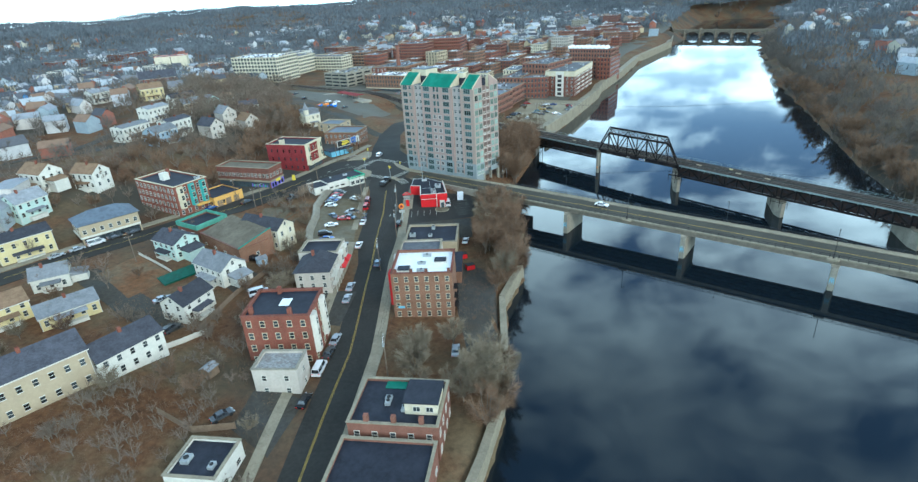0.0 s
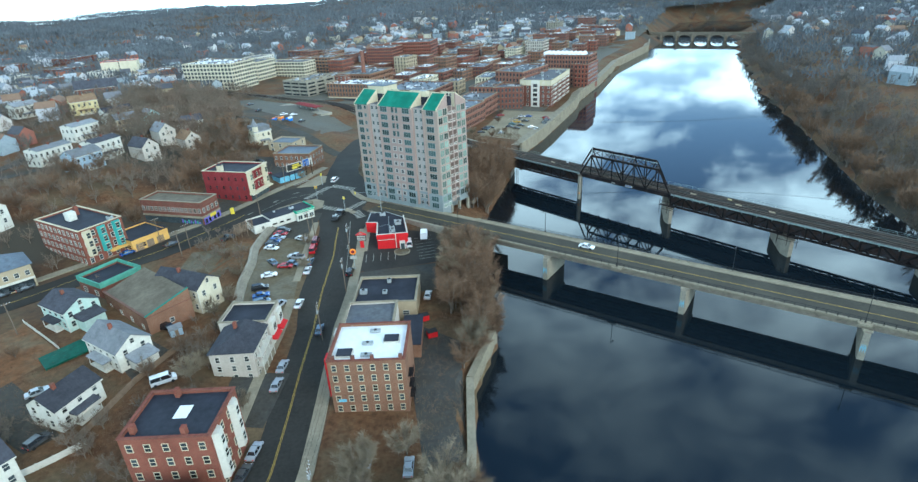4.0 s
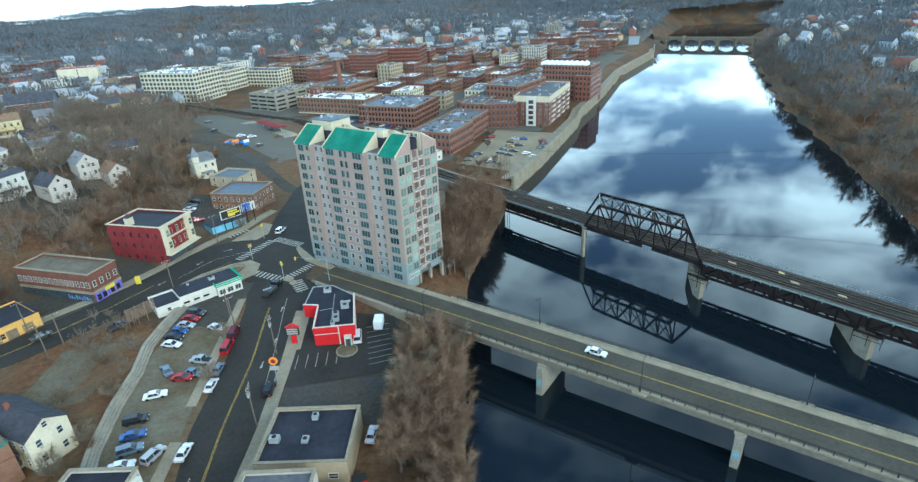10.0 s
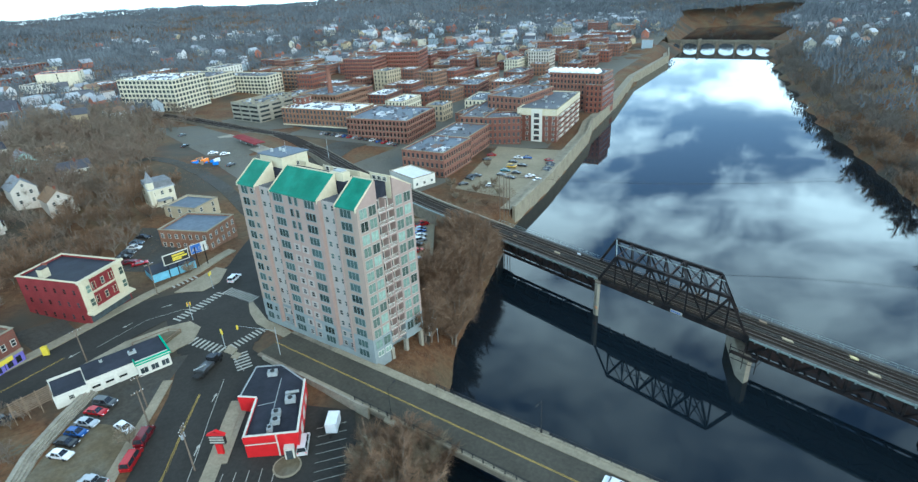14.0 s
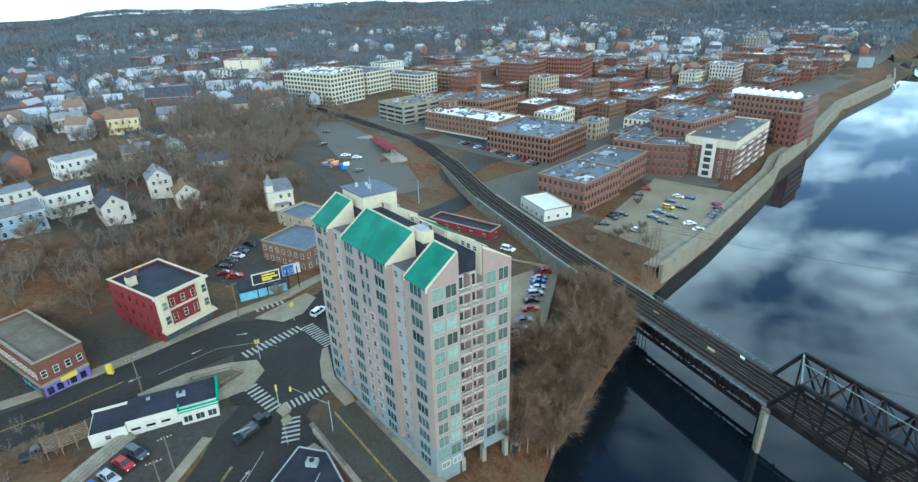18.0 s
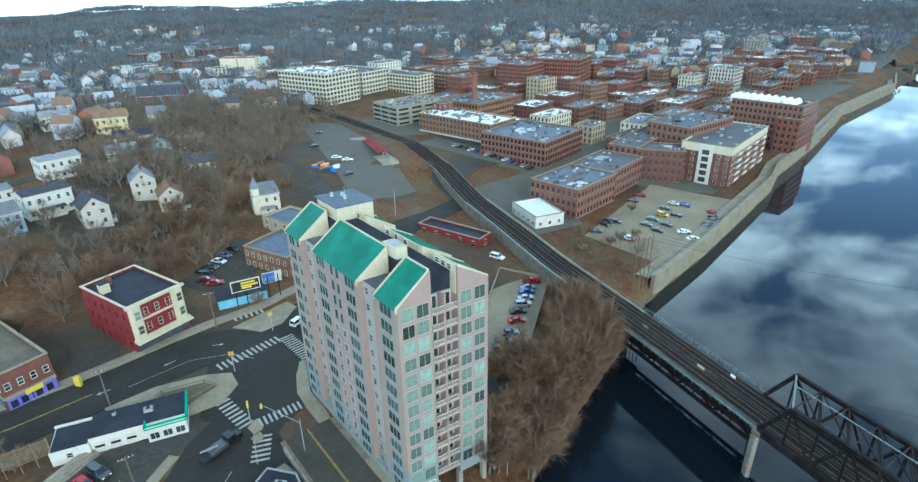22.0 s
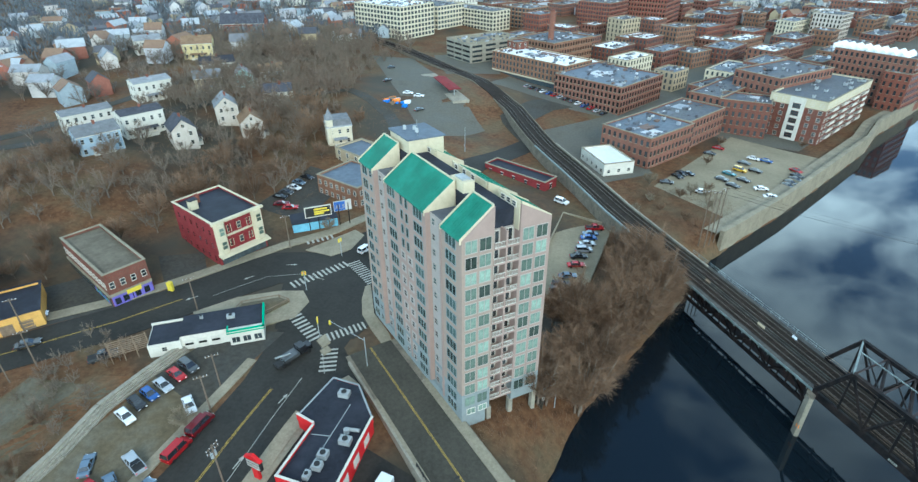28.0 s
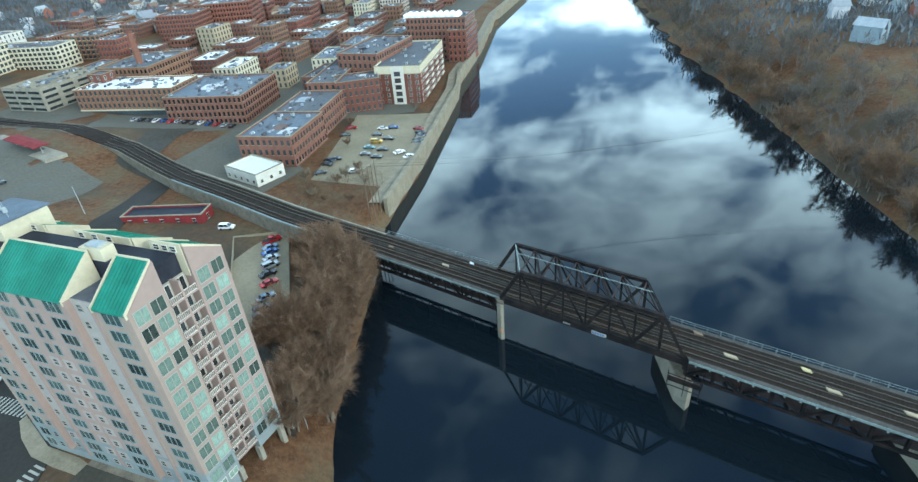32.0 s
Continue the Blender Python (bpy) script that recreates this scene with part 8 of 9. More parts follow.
# ---- road markings ----
def flat_mark(name, pts, mat, lift, label, m=None):
    """A painted shape on the road, given on the plan."""
    mb = MB()
    mb.v = [(x, y, gz(x, y) + lift) for x, y in pts]
    a = sum(p[0] * q[1] - q[0] * p[1] for p, q in zip(pts, pts[1:] + pts[:1]))
    mb.f = [tuple(range(len(pts))) if a > 0 else tuple(range(len(pts) - 1, -1, -1))]
    return mb


def crosswalk(a, b, width, n, lift=0.19):
    """Zebra bars on the line from a to b."""
    t = thing("zebra_crossing", Matrix(), "worn white zebra crossing bars", "crossing", "zebra crossings")
    a, b = Vector(a), Vector(b)
    d = (b - a).normalized()
    s = Vector((-d.y, d.x)) * width / 2
    for i in range(n):
        c = a.lerp(b, (i + 0.5) / n)
        w = d * ((b - a).length / n * 0.22)
        part("bar", flat_mark("bar", [tuple(c - w - s), tuple(c + w - s), tuple(c + w + s), tuple(c - w + s)], None, lift, ""), "paint_white", t)


crosswalk((-47.5, 23.0), (-35.5, 14.6), 3.0, 11)
crosswalk((-33.8, 15.5), (-27.2, 21.5), 2.6, 9)
crosswalk((-31.6, 13.0), (-29.2, 6.4), 3.4, 6)
crosswalk((-50.5, 30.5), (-41.5, 43.5), 2.8, 13)
crosswalk((-40.5, 44.5), (-31.5, 37.0), 3.4, 12)
crosswalk((-57.0, 50.0), (-51.0, 55.5), 2.6, 6)


def line(pts, w, mat, lift, label):
    mb = MB()
    fine = []
    for a, b in zip(pts, pts[1:]):
        n = max(int(math.hypot(b[0] - a[0], b[1] - a[1]) / 3), 1)
        fine += [(a[0] + (b[0] - a[0]) * i / n, a[1] + (b[1] - a[1]) * i / n) for i in range(n)]
    fine.append(pts[-1])
    for a, b in zip(fine, fine[1:]):
        d = (Vector(b) - Vector(a)).normalized()
        s = Vector((-d.y, d.x)) * w / 2
        q = [(a[0] - s.x, a[1] - s.y), (b[0] - s.x, b[1] - s.y), (b[0] + s.x, b[1] + s.y), (a[0] + s.x, a[1] + s.y)]
        k = len(mb.v)
        mb.v += [(x, y, gz(x, y) + lift) for x, y in q]
        mb.f.append((k, k + 3, k + 2, k + 1)[::-1])
    solid("road_line", mb, mat, label, "road line", kind="structure")


for o in (-0.14, 0.14):
    line([(x + o - 0.6, y) for x, y in MAIN[:7]], 0.11, "paint_yellow", 0.125, "double yellow centre line")
    line([(-151 + o, -54), (-121 + o, -29.5), (-96 + o, -8), (-80 + o, 8), (-72 + o, 19)], 0.11, "paint_yellow", 0.185, "double yellow centre line")
line([(-35.4, -34), (-34, -12), (-33.4, 4)], 0.12, "paint_white", 0.13, "white lane line")
line([(-66, 22), (-58, 32.5), (-50, 36), (-44, 35)], 0.12, "paint_white", 0.19, "white lane line")
line([(-29.5, 6), (-33, 12), (-34.8, 15.5)], 0.14, "paint_white", 0.17, "white island edge line")
for i in range(8):
    line([(-12.5, -14.5 - i * 2.1), (-6.8, -13.8 - i * 2.1)], 0.12, "paint_white", 0.15, "white parking bay line")
for i in range(5):
    line([(-29.2 + i * 2.3, -27.5), (-28.7 + i * 2.3, -22.4)], 0.12, "paint_white", 0.15, "white parking bay line")
for x, y, a in ((-34.2, -2, 80), (-34.6, -16, 80), (-62, 31, 235), (-70, 20, 230), (-55, 39, 20), (-36.8, -24, 262)):
    c, s = math.cos(math.radians(a)), math.sin(math.radians(a))
    shape = [(-1.2, -0.12), (0.6, -0.12), (0.6, -0.45), (1.5, 0), (0.6, 0.45), (0.6, 0.12), (-1.2, 0.12)]
    solid("turn_arrow", flat_mark("arrow", [(x + u * c - v * s, y + u * s + v * c) for u, v in shape], None, 0.2, ""), "paint_white", "white lane arrow on the asphalt", "road marking", kind="structure")

# kerbed islands and corners
def island(name, pts, label, mat="pavement", h=0.3):
    z = [gz(x, y) + h for x, y in pts]
    solid(name, MB().prism(pts, [q - 0.6 for q in z], z), mat, label, "traffic island", kind="structure")


island("corner_island", [(-66.5, 15.5), (-60, 11), (-49, 15.5), (-43.6, 20), (-43.2, 26), (-46.5, 29.4), (-52, 27.8), (-60, 23)], "pale concrete street corner with planting")
solid("planting_bed", MB().prism([(-57.5, 15.5), (-50.5, 18.5), (-47.5, 24.5), (-50.5, 25.3), (-57.5, 21)], 0.1, 0.62), "dirt_lot", "sunken planting bed with dry shrubs", "planting bed")
fence_pts = [(-57.5, 15.5), (-50.5, 18.5), (-47.5, 24.5), (-50.5, 25.3), (-57.5, 21), (-57.5, 15.5)]
fn = thing("timber_fence", Matrix(), "low brown timber fence round the planting bed", "fence")
for a, b in zip(fence_pts, fence_pts[1:]):
    part("rail", MB().bar((*a, 1.25), (*b, 1.25), 0.12, 0.15), "timber", fn)
    part("post", MB().box(a[0] - 0.1, a[1] - 0.1, 0.3, a[0] + 0.1, a[1] + 0.1, 1.4), "timber", fn)
island("refuge", [(-35.4, 14.2), (-33.2, 12.6), (-32.2, 14.4), (-34.6, 16.6)], "small triangular concrete refuge")
island("refuge", [(-33.4, 11.6), (-31.8, 10.6), (-31.0, 12.4), (-32.4, 13.4)], "small triangular concrete refuge")
island("tower_pavement", [(-33, 35), (-31.8, 30), (-29.4, 24.6), (-25.6, 20.4), (-13.6, 8.8), (-0.6, -4.0), (1.2, -1.6), (-26.9, 25.6), (-30, 32), (-32, 36)], "pale pavement at the tower's foot")
island("north_island", [(-55, 46.5), (-47, 45.5), (-43.5, 50), (-43, 58), (-46.5, 60)], "pale concrete corner by the junction")
island("diner_corner", [(-31, -20), (-28.8, -5), (-27.4, 3.4), (-24.6, 6.6), (-21.8, 5.0), (-24, 1.5), (-26.6, -6), (-28.4, -20)], "curved pale pavement in front of the diner")
low = thing("low_wall", Matrix(), "stepped pale concrete-block wall below the street", "wall")
WALL = [(-60.4, 5.0), (-62.6, -4), (-64.0, -13), (-63.4, -23), (-64.6, -34), (-64.2, -46), (-62.4, -58)]
for a, b in zip(WALL, WALL[1:]):
    za, zb = gz(*a), gz(*b)
    d = (Vector(b) - Vector(a)).normalized()
    for step_up in range(4):
        near, far = Vector((-d.y, d.x)) * (1.1 - 0.5 * step_up), Vector((-d.y, d.x)) * (-1.3)
        quad_pts = [(a[0] + far.x, a[1] + far.y), (b[0] + far.x, b[1] + far.y), (b[0] + near.x, b[1] + near.y), (a[0] + near.x, a[1] + near.y)]
        top = [q + 0.35 + 0.33 * step_up for q in (za, zb, zb, za)]
        part("course", MB().prism(quad_pts, [min(za, zb) - 1.0] * 4 if step_up == 0 else [q - 0.36 for q in top], top), "concrete", low)
# river-side parking deck behind the tower
pd = thing("parking_deck", Matrix(), "raised concrete parking deck behind the tower", "parking deck")
DECK = [(3.5, 40), (17.5, 42), (24.5, 86), (9.5, 91)]
part("slab", MB().prism(DECK, -4.6, -3.0), "lot", pd, "pale concrete deck")
for a, b in zip(DECK, DECK[1:] + DECK[:1]):
    part("parapet", MB().bar((*a, -2.6), (*b, -2.6), 0.3, 0.9), "pavement", pd)
solid("tower_forecourt", MB().prism([(-24, 29), (13, 10.5), (17, 42), (3, 44)], -4.4, -3.05), "asphalt_old", "grey forecourt behind the tower", "forecourt", kind="structure")


# ---- cars ----
def car_master(colour, form, label):
    """A parked car: body, cabin glass, lamps and wheels."""
    L, Wd, H, hood, boot = {"sedan": (4.7, 1.8, 1.42, 1.25, 0.85), "suv": (4.7, 1.9, 1.75, 1.1, 0.1), "van": (5.2, 2.0, 2.1, 0.85, 0.05), "pickup": (5.4, 1.95, 1.8, 1.3, 1.9), "hatch": (4.2, 1.75, 1.5, 1.0, 0.25)}[form]
    t = thing("car", pose(0, 0, -80), label, "car", "parked cars")
    belt = 0.52 * H + 0.12
    prof = [(-L / 2, 0.35), (-L / 2 + 0.05, belt - 0.08), (-L / 2 + 0.25, belt), (L / 2 - 0.45, belt - 0.06), (L / 2 - 0.04, belt - 0.22), (L / 2, 0.35)]
    b, n = MB(), len(prof)
    for yy in (-Wd / 2, Wd / 2):
        b.v += [(x, yy, z) for x, z in prof]
    b.f = [tuple(range(n)), tuple(range(2 * n - 1, n - 1, -1))] + [(i, i + n, (i + 1) % n + n, (i + 1) % n) for i in range(n)]
    part("body", b, "car_" + colour, t)
    x0, x1 = -L / 2 + boot, L / 2 - hood
    g = MB()
    lo, hi = belt - 0.04, H
    slope0, slope1 = (0.45 if form in ("sedan", "hatch") else 0.15), (0.75 if form != "van" else 0.5)
    base = [(x0, -Wd / 2 + 0.06), (x1, -Wd / 2 + 0.06), (x1, Wd / 2 - 0.06), (x0, Wd / 2 - 0.06)]
    roof = [(x0 + slope0, -Wd / 2 + 0.26), (x1 - slope1, -Wd / 2 + 0.26), (x1 - slope1, Wd / 2 - 0.26), (x0 + slope0, Wd / 2 - 0.26)]
    g.v = [(x, y, lo) for x, y in base] + [(x, y, hi - 0.05) for x, y in roof]
    g.f = [(3, 2, 1, 0), (4, 5, 6, 7), (0, 1, 5, 4), (1, 2, 6, 5), (2, 3, 7, 6), (3, 0, 4, 7)]
    part("cabin_glass", g, "glass_car", t, "dark car windows")
    part("roof", MB().prism(roof, hi - 0.06, hi), "car_" + colour, t)
    pill = MB()
    for i in range(4):
        pill.bar(g.v[i], g.v[i + 4], 0.09)
    xm = (x0 + x1) / 2
    for s in (-1, 1):
        pill.bar((xm, s * (Wd / 2 - 0.06), lo), (xm, s * (Wd / 2 - 0.25), hi - 0.05), 0.09)
    part("cabin_frame", pill, "car_" + colour, t)
    if form == "pickup":
        part("bed", MB().box(-L / 2 + 0.12, -Wd / 2 + 0.14, belt, -L / 2 + 1.8, Wd / 2 - 0.14, belt + 0.02), "black_plastic", t, "open load bed")
    wheel = MB().tube((0, -0.11, 0), (0, 0.11, 0), 0.33, 0.33, 12).mesh("wheel", "tyre")
    for x in (-L / 2 + 0.85, L / 2 - 0.9):
        for y in (-Wd / 2 + 0.08, Wd / 2 - 0.08):
            part("wheel", wheel, None, t, at=pose(x, y, 0.33))
    for s in (-1, 1):
        part("headlight", MB().box(L / 2 - 0.08, s * Wd * 0.34 - 0.18, belt - 0.36, L / 2 + 0.015, s * Wd * 0.34 + 0.18, belt - 0.22), "lamp_white", t)
        part("tail_light", MB().box(-L / 2 - 0.015, s * Wd * 0.38 - 0.14, belt - 0.34, -L / 2 + 0.08, s * Wd * 0.38 + 0.14, belt - 0.18), "lamp_red", t)
    return t


MASTER = {}
NAMES = {"w": "white", "s": "silver", "k": "black", "r": "red", "m": "maroon", "b": "blue", "t": "steel_blue", "g": "dark_grey", "y": "yellow", "l": "teal"}
FORMS = {"s": "sedan", "u": "suv", "v": "van", "p": "pickup", "h": "hatch"}
WORDS = {"sedan": "saloon car", "suv": "sport utility car", "van": "panel van", "pickup": "pickup truck", "hatch": "hatchback car"}


def car(code, x, y, heading, z=None, place="parked on the asphalt"):
    col, form = NAMES[code[0]], FORMS[code[1]]
    key = code + place
    zz = (gz(x, y) + 0.16 if z is None else z)
    m = pose(x, y, zz, 0, 0, heading)
    if key not in MASTER:
        MASTER[key] = car_master(col, form, f"{col.replace('_', ' ')} {WORDS[form]} {place}")
        MASTER[key].matrix_world = m
        return MASTER[key]
    return copy_thing(MASTER[key], m)


for c, x, y, a in (("ws", -58.8, -13.4, -22), ("ks", -59.1, -10.2, -22), ("bh", -58.4, -7.8, -20), ("ss", -57.5, -5.2, -22), ("rs", -57.0, -2.1, -22), ("gu", -56.1, 0.4, -20), ("ts", -57.4, -23.4, 120), ("sp", -50.5, -20.9, 155),
                   ("ws", -49.6, -8.1, -40), ("ku", -59.2, -38.6, 5), ("bs", -58.4, -43.0, 8), ("tu", -57.7, -47.0, 14), ("ws", -58.0, -50.8, 5), ("ws", -57.6, -31.4, 8), ("su", -53.0, -49.1, 60), ("rs", -53.4, -26.5, -12), ("ts", -51.2, -25.1, -35)):
    car(c, x, y, a, place="parked on bare dirt")
for c, x, y, a in (("mv", -44.9, -11.4, 84), ("rv", -45.5, -16.9, 84), ("ts", -46.2, -24.6, 82), ("ws", -46.6, -30.2, 82), ("ws", -47.8, -49.1, 80), ("gp", -74.4, -1.8, 46), ("ss", -98.2, 4.7, 40), ("gs", -91.7, -3.1, 42), ("bs", -104, -7, 40),
                   ("gu", -16.1, -47.4, 85), ("ws", -12.9, -50.9, 74), ("wv", -55.4, -112.2, 76), ("ks", -57.6, -122.6, 72), ("gs", -53.8, -105.9, 74), ("ss", -52.6, -100.5, 75), ("ss", -50.4, -82.1, 78), ("ss", -49.7, -75.9, 78)):
    car(c, x, y, a, place="at the street's edge")
for c, x, y, a in (("wv", -133.8, -33.5, 40), ("gs", -129.8, -29.0, 40), ("gs", -125.0, -25.6, 40), ("ss", -137.9, -37.6, 42), ("gu", -92.7, -91.5, 60), ("ss", -99.5, -76.2, 30), ("ss", -32.0, -107.5, 80), ("ss", -24.6, -110.2, 80), ("ss", -142.2, -41.7, 42), ("gs", -73.2, -124.6, 36), ("wu", -39.4, 50.5, 70),
                   ("ku", -34.0, -34, 80), ("wv", -14.7, -18.6, 88), ("ts", -42.0, -61.9, 83), ("wu", 8.3, 97, -28), ("wv", -74, -78, 20), ("ku", -79, -56, -30)):
    car(c, x, y, a, place="on worn asphalt")
for i, (c, x, y) in enumerate((("rp", 19.4, 83.2), ("ts", 18.4, 79.5), ("bs", 18.0, 77), ("ss", 17.8, 73.5), ("su", 17.1, 69.8), ("ks", 15.9, 66), ("rs", 15.6, 61.5), ("ts", 13.9, 55.6), ("gu", 12.7, 51.0), ("gu", 12.4, 48.4))):
    car(c, x, y, 16, z=-2.98, place="on the concrete deck")
for c, x, y, a in (("gs", 42.3, 124.5, -4), ("ks", 50.4, 134.3, -20), ("gs", 60.4, 157.6, -25), ("rs", 64.5, 164.5, -20), ("gs", 71.8, 150.4, -32), ("ws", 76.1, 156.1, -32), ("bs", 80.3, 154.8, -30), ("yu", 69.1, 142.9, -32), ("ls", 64.8, 138.4, -35), ("gs", 61.6, 132.9, -32), ("ks", 64.5, 127.9, -35), ("ks", 68.8, 133.7, -35),
                   ("ks", 74.5, 143.5, -32), ("ws", 73.4, 127.3, 8), ("rs", 88.9, 147.2, -52), ("ks", 88.0, 142.2, -50), ("gs", 86.9, 139.2, -50), ("ks", 84.4, 135.6, -50), ("ks", 83.0, 133.0, -50), ("ws", 75.3, 121.8, 12), ("ws", 53.3, 119.6, -14), ("ks", 46.4, 131, -50), ("ks", 48, 134, -50)):
    car(c, x, y, a, place="on pale gravel")
for c, x, y, a in (("ks", -76.0, 70.5, -5), ("gs", -76.0, 74.1, -12), ("ws", -75.5, 78.0, -14), ("ts", -76.0, 82.0, -16), ("ks", -75.1, 86.2, -16), ("ms", -73.2, 66.2, 20), ("rs", -69.7, 65.2, 20), ("ss", -66, 88, 10)):
    car(c, x, y, a, place="by the bare wood")
for i in range(14):
    car(("ss", "ks", "gs", "ws", "bs", "rs")[i % 6], -22 + i * 3.1, 226 - i * 2.4, 60, place="in the mill yard")
for c, x, y, a in (("ks", -90, 200, 60), ("ws", -66, 178, 10), ("ws", -72, 180, 10), ("gs", -60, 160, 55), ("gs", -100, 232, 50)):
    car(c, x, y, a, place="in the half-empty station car park")
car("ws", *(BM @ Vector((56, 7.6, 0)))[:2], -44.5, z=0.08, place="on the bridge")
# flatbed tow truck in the junction
tk = thing("tow_truck", pose(-37.6, 8.6, gz(-37.6, 8.6) + 0.14, 0, 0, 64), "dark tow truck with open frame at the junction", "truck")
part("chassis", MB().box(-4.2, -0.9, 0.5, 3.4, 0.9, 0.85), "black_plastic", tk)
part("cab", MB().prism([(1.0, -1.05), (2.6, -1.05), (2.6, 1.05), (1.0, 1.05)], 0.7, 2.4), "car_black", tk)
part("bonnet", MB().box(2.6, -0.9, 0.6, 4.0, 0.9, 1.6), "car_black", tk)
part("windscreen", MB().box(2.58, -0.9, 1.6, 2.64, 0.9, 2.3), "glass_car", tk)
part("toolbox", MB().box(-2.6, -1.1, 0.85, 0.9, 1.1, 1.5), "car_dark_grey", tk)
part("boom", MB().bar((-0.6, 0, 1.5), (-4.0, 0, 2.6), 0.25), "galv", tk)
for x in (-3.0, -1.9, 3.0):
    for y in (-0.95, 0.95):
        part("wheel", MB().tube((x, y - 0.16, 0.45), (x, y + 0.16, 0.45), 0.45, None, 12), "tyre", tk)
tl = thing("box_trailer", pose(-9.2, -15.0, gz(-9.2, -15) + 0.1, 0, 0, 80), "small white box trailer", "trailer")
part("box", MB().box(-1.9, -1.1, 0.6, 1.9, 1.1, 2.8), "roof_white", tl)
part("drawbar", MB().bar((-1.9, 0, 0.6), (-3.2, 0, 0.5), 0.12), "steel_dark", tl)
for y in (-1.1, 1.1):
    part("wheel", MB().tube((0, y - 0.1, 0.35), (0, y + 0.1, 0.35), 0.35, None, 10), "tyre", tl)


# ---- poles, wires and signs ----
def utility_pole(x, y, h=10.5, arms=2, heading=0, box=True, z=None):
    p = thing("utility_pole", pose(x, y, gz(x, y) if z is None else z, 0, 0, heading), "weathered wooden utility pole with crossarms", "utility pole", "utility poles")
    part("pole", MB().tube((0, 0, -0.5), (0, 0, h), 0.17, 0.11, 8), "pole_wood", p)
    for k in range(arms):
        part("crossarm", MB().box(-1.2, -0.06, h - 0.5 - k * 0.8, 1.2, 0.06, h - 0.36 - k * 0.8), "pole_wood", p)
        for i in (-1.1, -0.5, 0.5, 1.1):
            part("insulator", MB().tube((i, 0, h - 0.36 - k * 0.8), (i, 0, h - 0.16 - k * 0.8), 0.05, 0.04, 6), "lamp_white", p)
    if box:
        for s in (-1, 1):
            part("transformer", MB().tube((0.34 * s, 0.1, h - 2.6), (0.34 * s, 0.1, h - 1.7), 0.24, 0.24, 10), "galv", p, "grey transformer can")
    return p


POLES = [(-36.9, -91.0), (-35.3, -44.3), (-33.9, -20.5), (-41.2, -66), (-40.5, -116)]
for i, (x, y) in enumerate(POLES):
    utility_pole(x, y, 10.5, 2, 85)
for x, y, h in ((-45.2, -8.0, 9), (-85.0, -7.3, 9), (-96.0, 0.0, 9), (-86.5, -12, 9), (-47.4, -2.0, 8), (-59.5, 46.5, 10), (-114.8, -51.6, 9), (-66, 16.5, 9)):
    utility_pole(x, y, h, 1, 40, False)
for x, y in ((48.7, 83.4), (50.2, 83.1), (51.6, 84.4), (53.2, 86.6)):
    p = utility_pole(x, y, 17, 1, 30, False, -4)
    p["label"] = "very tall wooden pole carrying river wires"


def wire(a, b, sag, n=14):
    mb = MB()
    pts = [Vector(a).lerp(Vector(b), i / n) - Vector((0, 0, sag * 4 * (i / n) * (1 - i / n))) for i in range(n + 1)]
    for p, q in zip(pts, pts[1:]):
        mb.bar(p, q, 0.03)
    solid("overhead_wire", mb, "black_plastic", "thin sagging overhead wire", "wire", group="overhead wires")


for k in (-1.1, -0.5, 0.5, 1.1):
    line_p = sorted(POLES, key=lambda p: p[1])
    for a, b in zip(line_p, line_p[1:]):
        wire((a[0] + k, a[1], gz(*a) + 10.3), (b[0] + k, b[1], gz(*b) + 10.3), 0.7)
for i, (x, y) in enumerate(((48.7, 83.4), (50.2, 83.1), (51.6, 84.4), (53.2, 86.6))):
    wire((x, y, 13), (215 + i * 3, 40 - i * 3, 17), 6, 24)
ms = thing("signal_mast", pose(-21.8, 9.4, 0, 0, 0, 160), "white traffic signal mast with a long arm", "traffic signal")
part("pole", MB().tube((0, 0, -0.5), (0, 0, 7.4), 0.11, 0.08), "galv", ms)
part("arm", MB().tube((0, 0, 6.6), (9.5, 0, 7.2), 0.06, 0.04), "galv", ms)
part("signal_head", MB().box(9.25, -0.16, 6.3, 9.55, 0.16, 7.3), "sign_yellow", ms, "yellow signal head")
for x, y, a in ((-35.2, 15.4, 120), (-46, 30, 20), (-44.5, 46.5, 250)):
    g = thing("traffic_signal", pose(x, y, gz(x, y) + 0.2, 0, 0, a), "traffic signal with yellow heads", "traffic signal", "traffic signals")
    part("pole", MB().tube((0, 0, 0), (0, 0, 5.2), 0.1, 0.08), "galv", g)
    for s in (-0.35, 0.35):
        part("signal_head", MB().box(s - 0.16, -0.2, 4.2, s + 0.16, 0.12, 5.2), "sign_yellow", g, "yellow signal head")
        for q, mt in ((5.03, "lamp_red"), (4.7, "sign_orange"), (4.37, "green_sign")):
            part("lens", MB().tube((s, -0.24, q), (s, -0.19, q), 0.11, None, 10), mt, g)
os_ = thing("orange_sign", pose(-32.5, -31.5, gz(-32.5, -31.5) + 0.1, 0, 0, -10), "round orange food sign on a post", "sign")
part("post", MB().tube((0, 0, 0), (0, 0, 5.0), 0.12), "galv", os_)
part("disc", MB().tube((0, -0.15, 6.0), (0, 0.15, 6.0), 0.95, None, 20), "sign_orange", os_)
part("inner_disc", MB().tube((0, -0.18, 6.0), (0, 0.18, 6.0), 0.55, None, 20), "painted_red", os_)
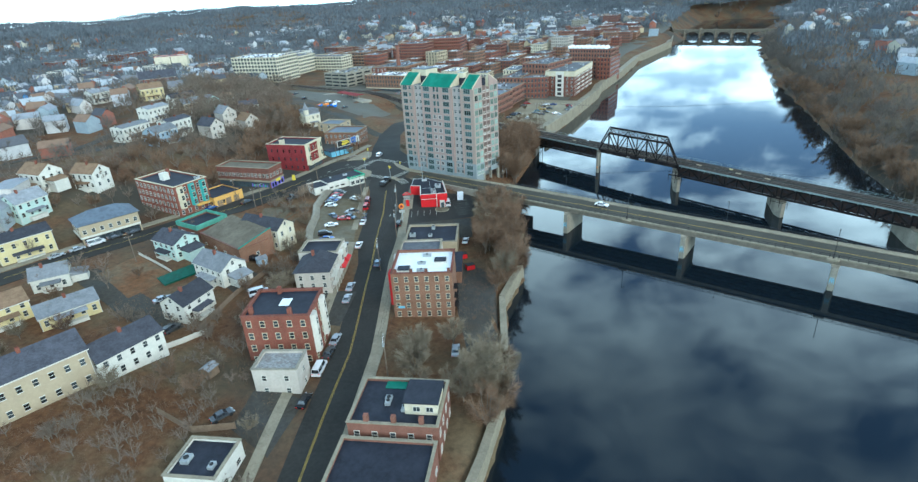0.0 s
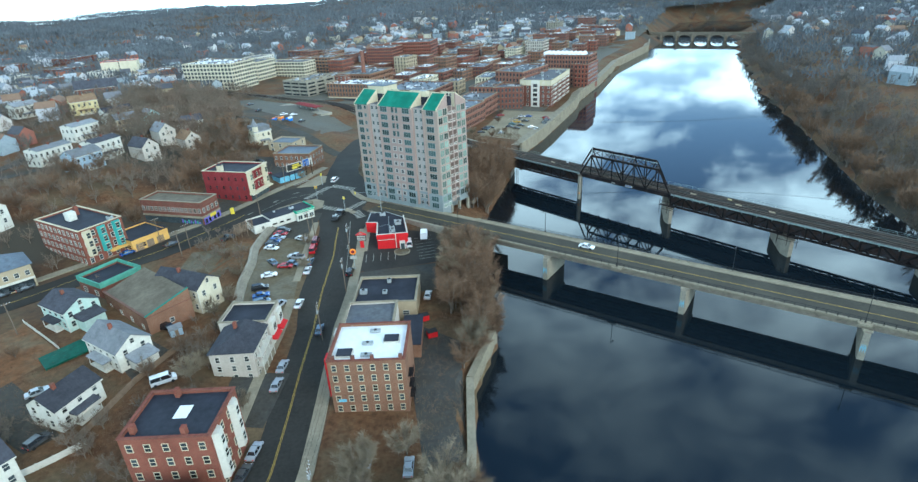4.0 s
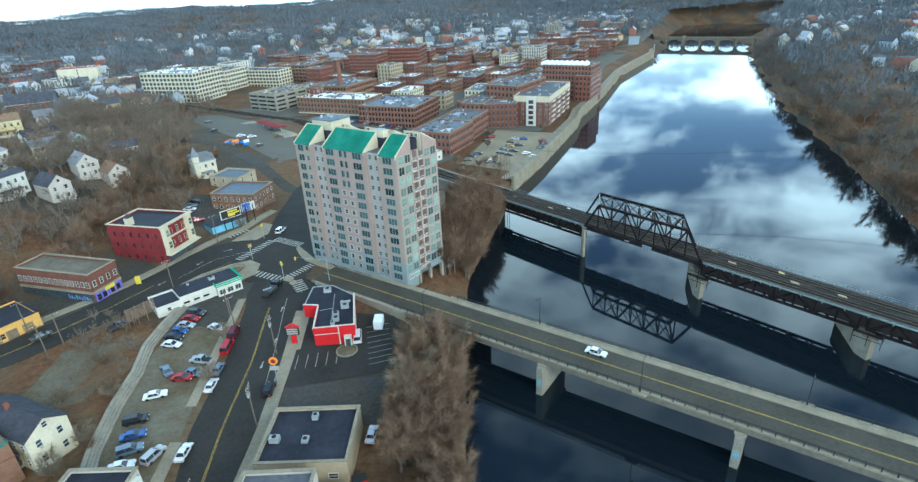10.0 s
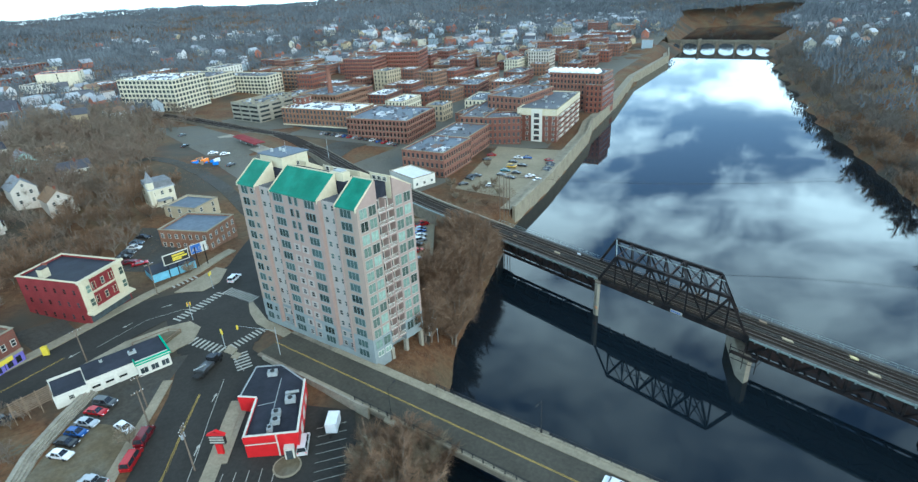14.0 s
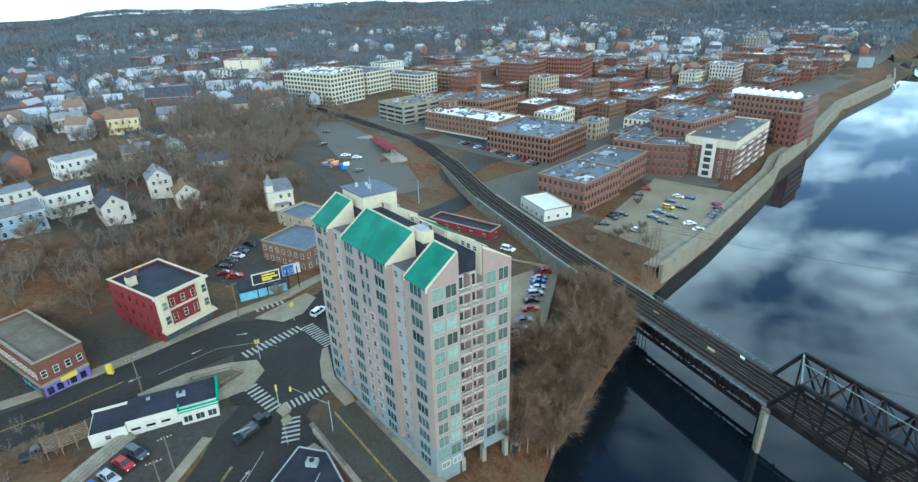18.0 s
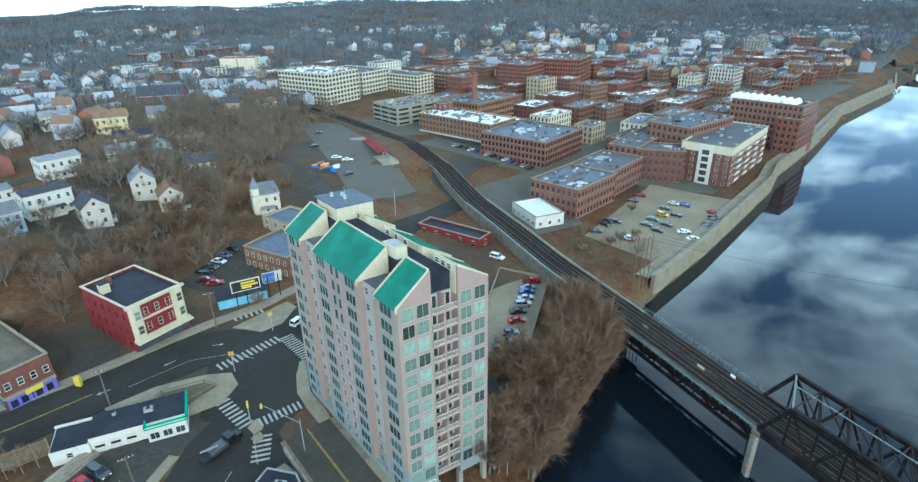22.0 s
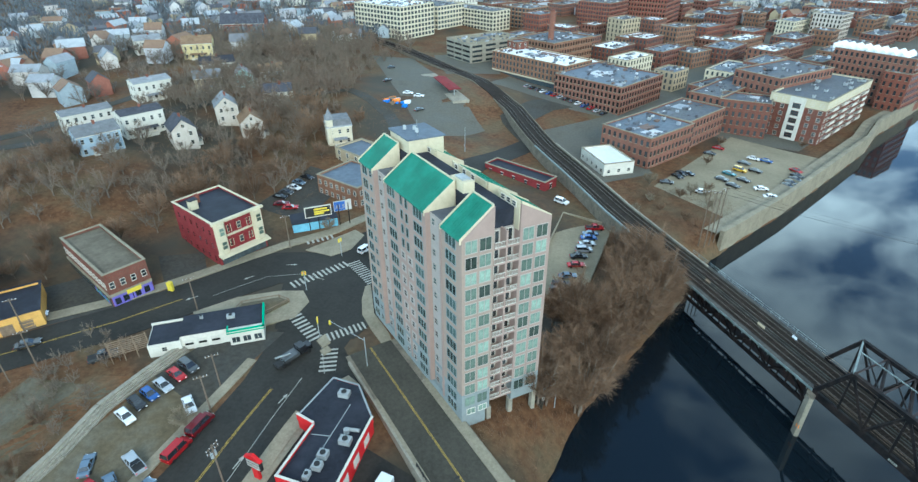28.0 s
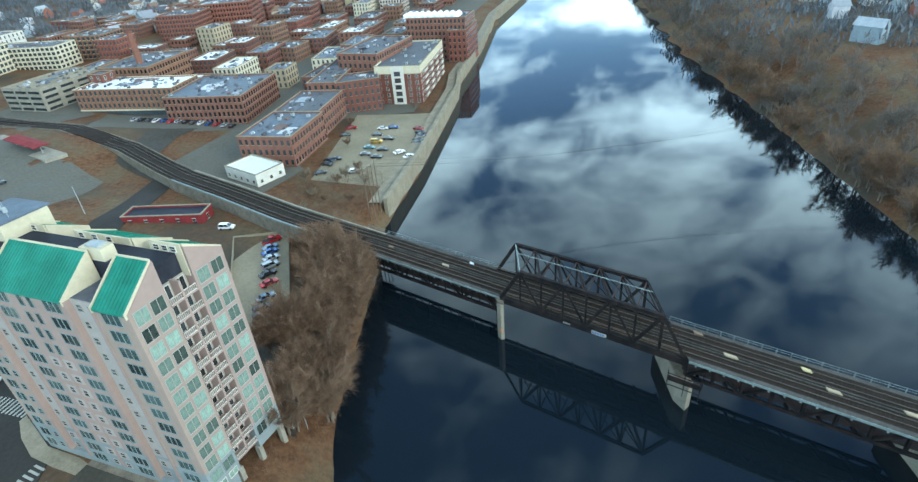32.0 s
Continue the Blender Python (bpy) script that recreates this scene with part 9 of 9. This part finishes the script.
part("panel", MB().box(-1.0, -0.1, 3.6, 1.0, 0.1, 4.6), "paint_white", os_)
rs = thing("roadside_sign", pose(-29.8, -17.5, gz(-29.8, -17.5) + 0.15, 0, 0, -12), "red and white restaurant sign with a gabled top", "sign")
part("post", MB().box(-0.6, -0.25, 0, 0.6, 0.25, 2.6), "shop_red", rs)
part("board", MB().box(-1.5, -0.3, 2.6, 1.5, 0.3, 4.6), "black_plastic", rs)
for z in (2.8, 3.4, 4.0):
    part("letter_strip", MB().box(-1.35, -0.34, z, 1.35, -0.31, z + 0.38), "paint_white", rs)
part("gable", MB().prism([(-1.7, -0.35), (1.7, -0.35), (1.7, 0.35), (-1.7, 0.35)], 4.6, 4.75).bar((-1.7, 0, 4.7), (0, 0, 5.6), 0.6, 0.14).bar((0, 0, 5.6), (1.7, 0, 4.7), 0.6, 0.14), "shop_red", rs)
# a bare steel hoarding frame by the side road
hb = thing("hoarding_frame", frame_of((-71.5, -2.5, 0.0), (-66.5, 2.2)), "rusty lattice back of an empty hoarding", "hoarding")
for x in (0, 2.3, 4.6, 6.9):
    part("post", MB().box(x - 0.08, -0.08, -1, x + 0.08, 0.08, 5.4), "timber", hb)
    part("strut", MB().bar((x, 0, 4.2), (x, 2.2, -0.4), 0.12), "timber", hb)
for k in range(8):
    part("slat", MB().box(-0.2, -0.14, 1.8 + k * 0.45, 7.1, -0.08, 2.0 + k * 0.45), "timber", hb)
# debris heap under blue sheets
dh = thing("debris_heap", pose(-72, 163, gz(-72, 163)), "heap of rubbish under blue tarpaulins", "heap")
r_ = random.Random(3)
for i in range(26):
    x, y, s = r_.gauss(0, 3.2), r_.gauss(0, 2.0), r_.uniform(0.5, 1.5)
    part("bag", MB().prism([(x - s, y - s * 0.6), (x + s * 0.8, y - s * 0.8), (x + s, y + s * 0.5), (x - s * 0.6, y + s)], -0.1, [s * 0.9, s * 0.6, s * 1.1, s * 0.7]), r_.choice(["tarp_blue", "tarp_blue", "roof_white", "sign_orange", "timber"]), dh)
for x, y, n in ((-18, -62, 1), (-17, -70, 1)):
    sk = thing("red_skip", pose(x + 2.5, y, gz(x + 2.5, y), 0, 0, 10), "small red rubbish skip", "skip")
    part("bin", MB().prism([(-1.2, -0.9), (1.2, -0.9), (1.2, 0.9), (-1.2, 0.9)], 0.2, 1.7), "shop_red", sk)
    part("lid", MB().box(-1.25, -0.95, 1.7, 1.25, 0.95, 1.78), "black_plastic", sk)
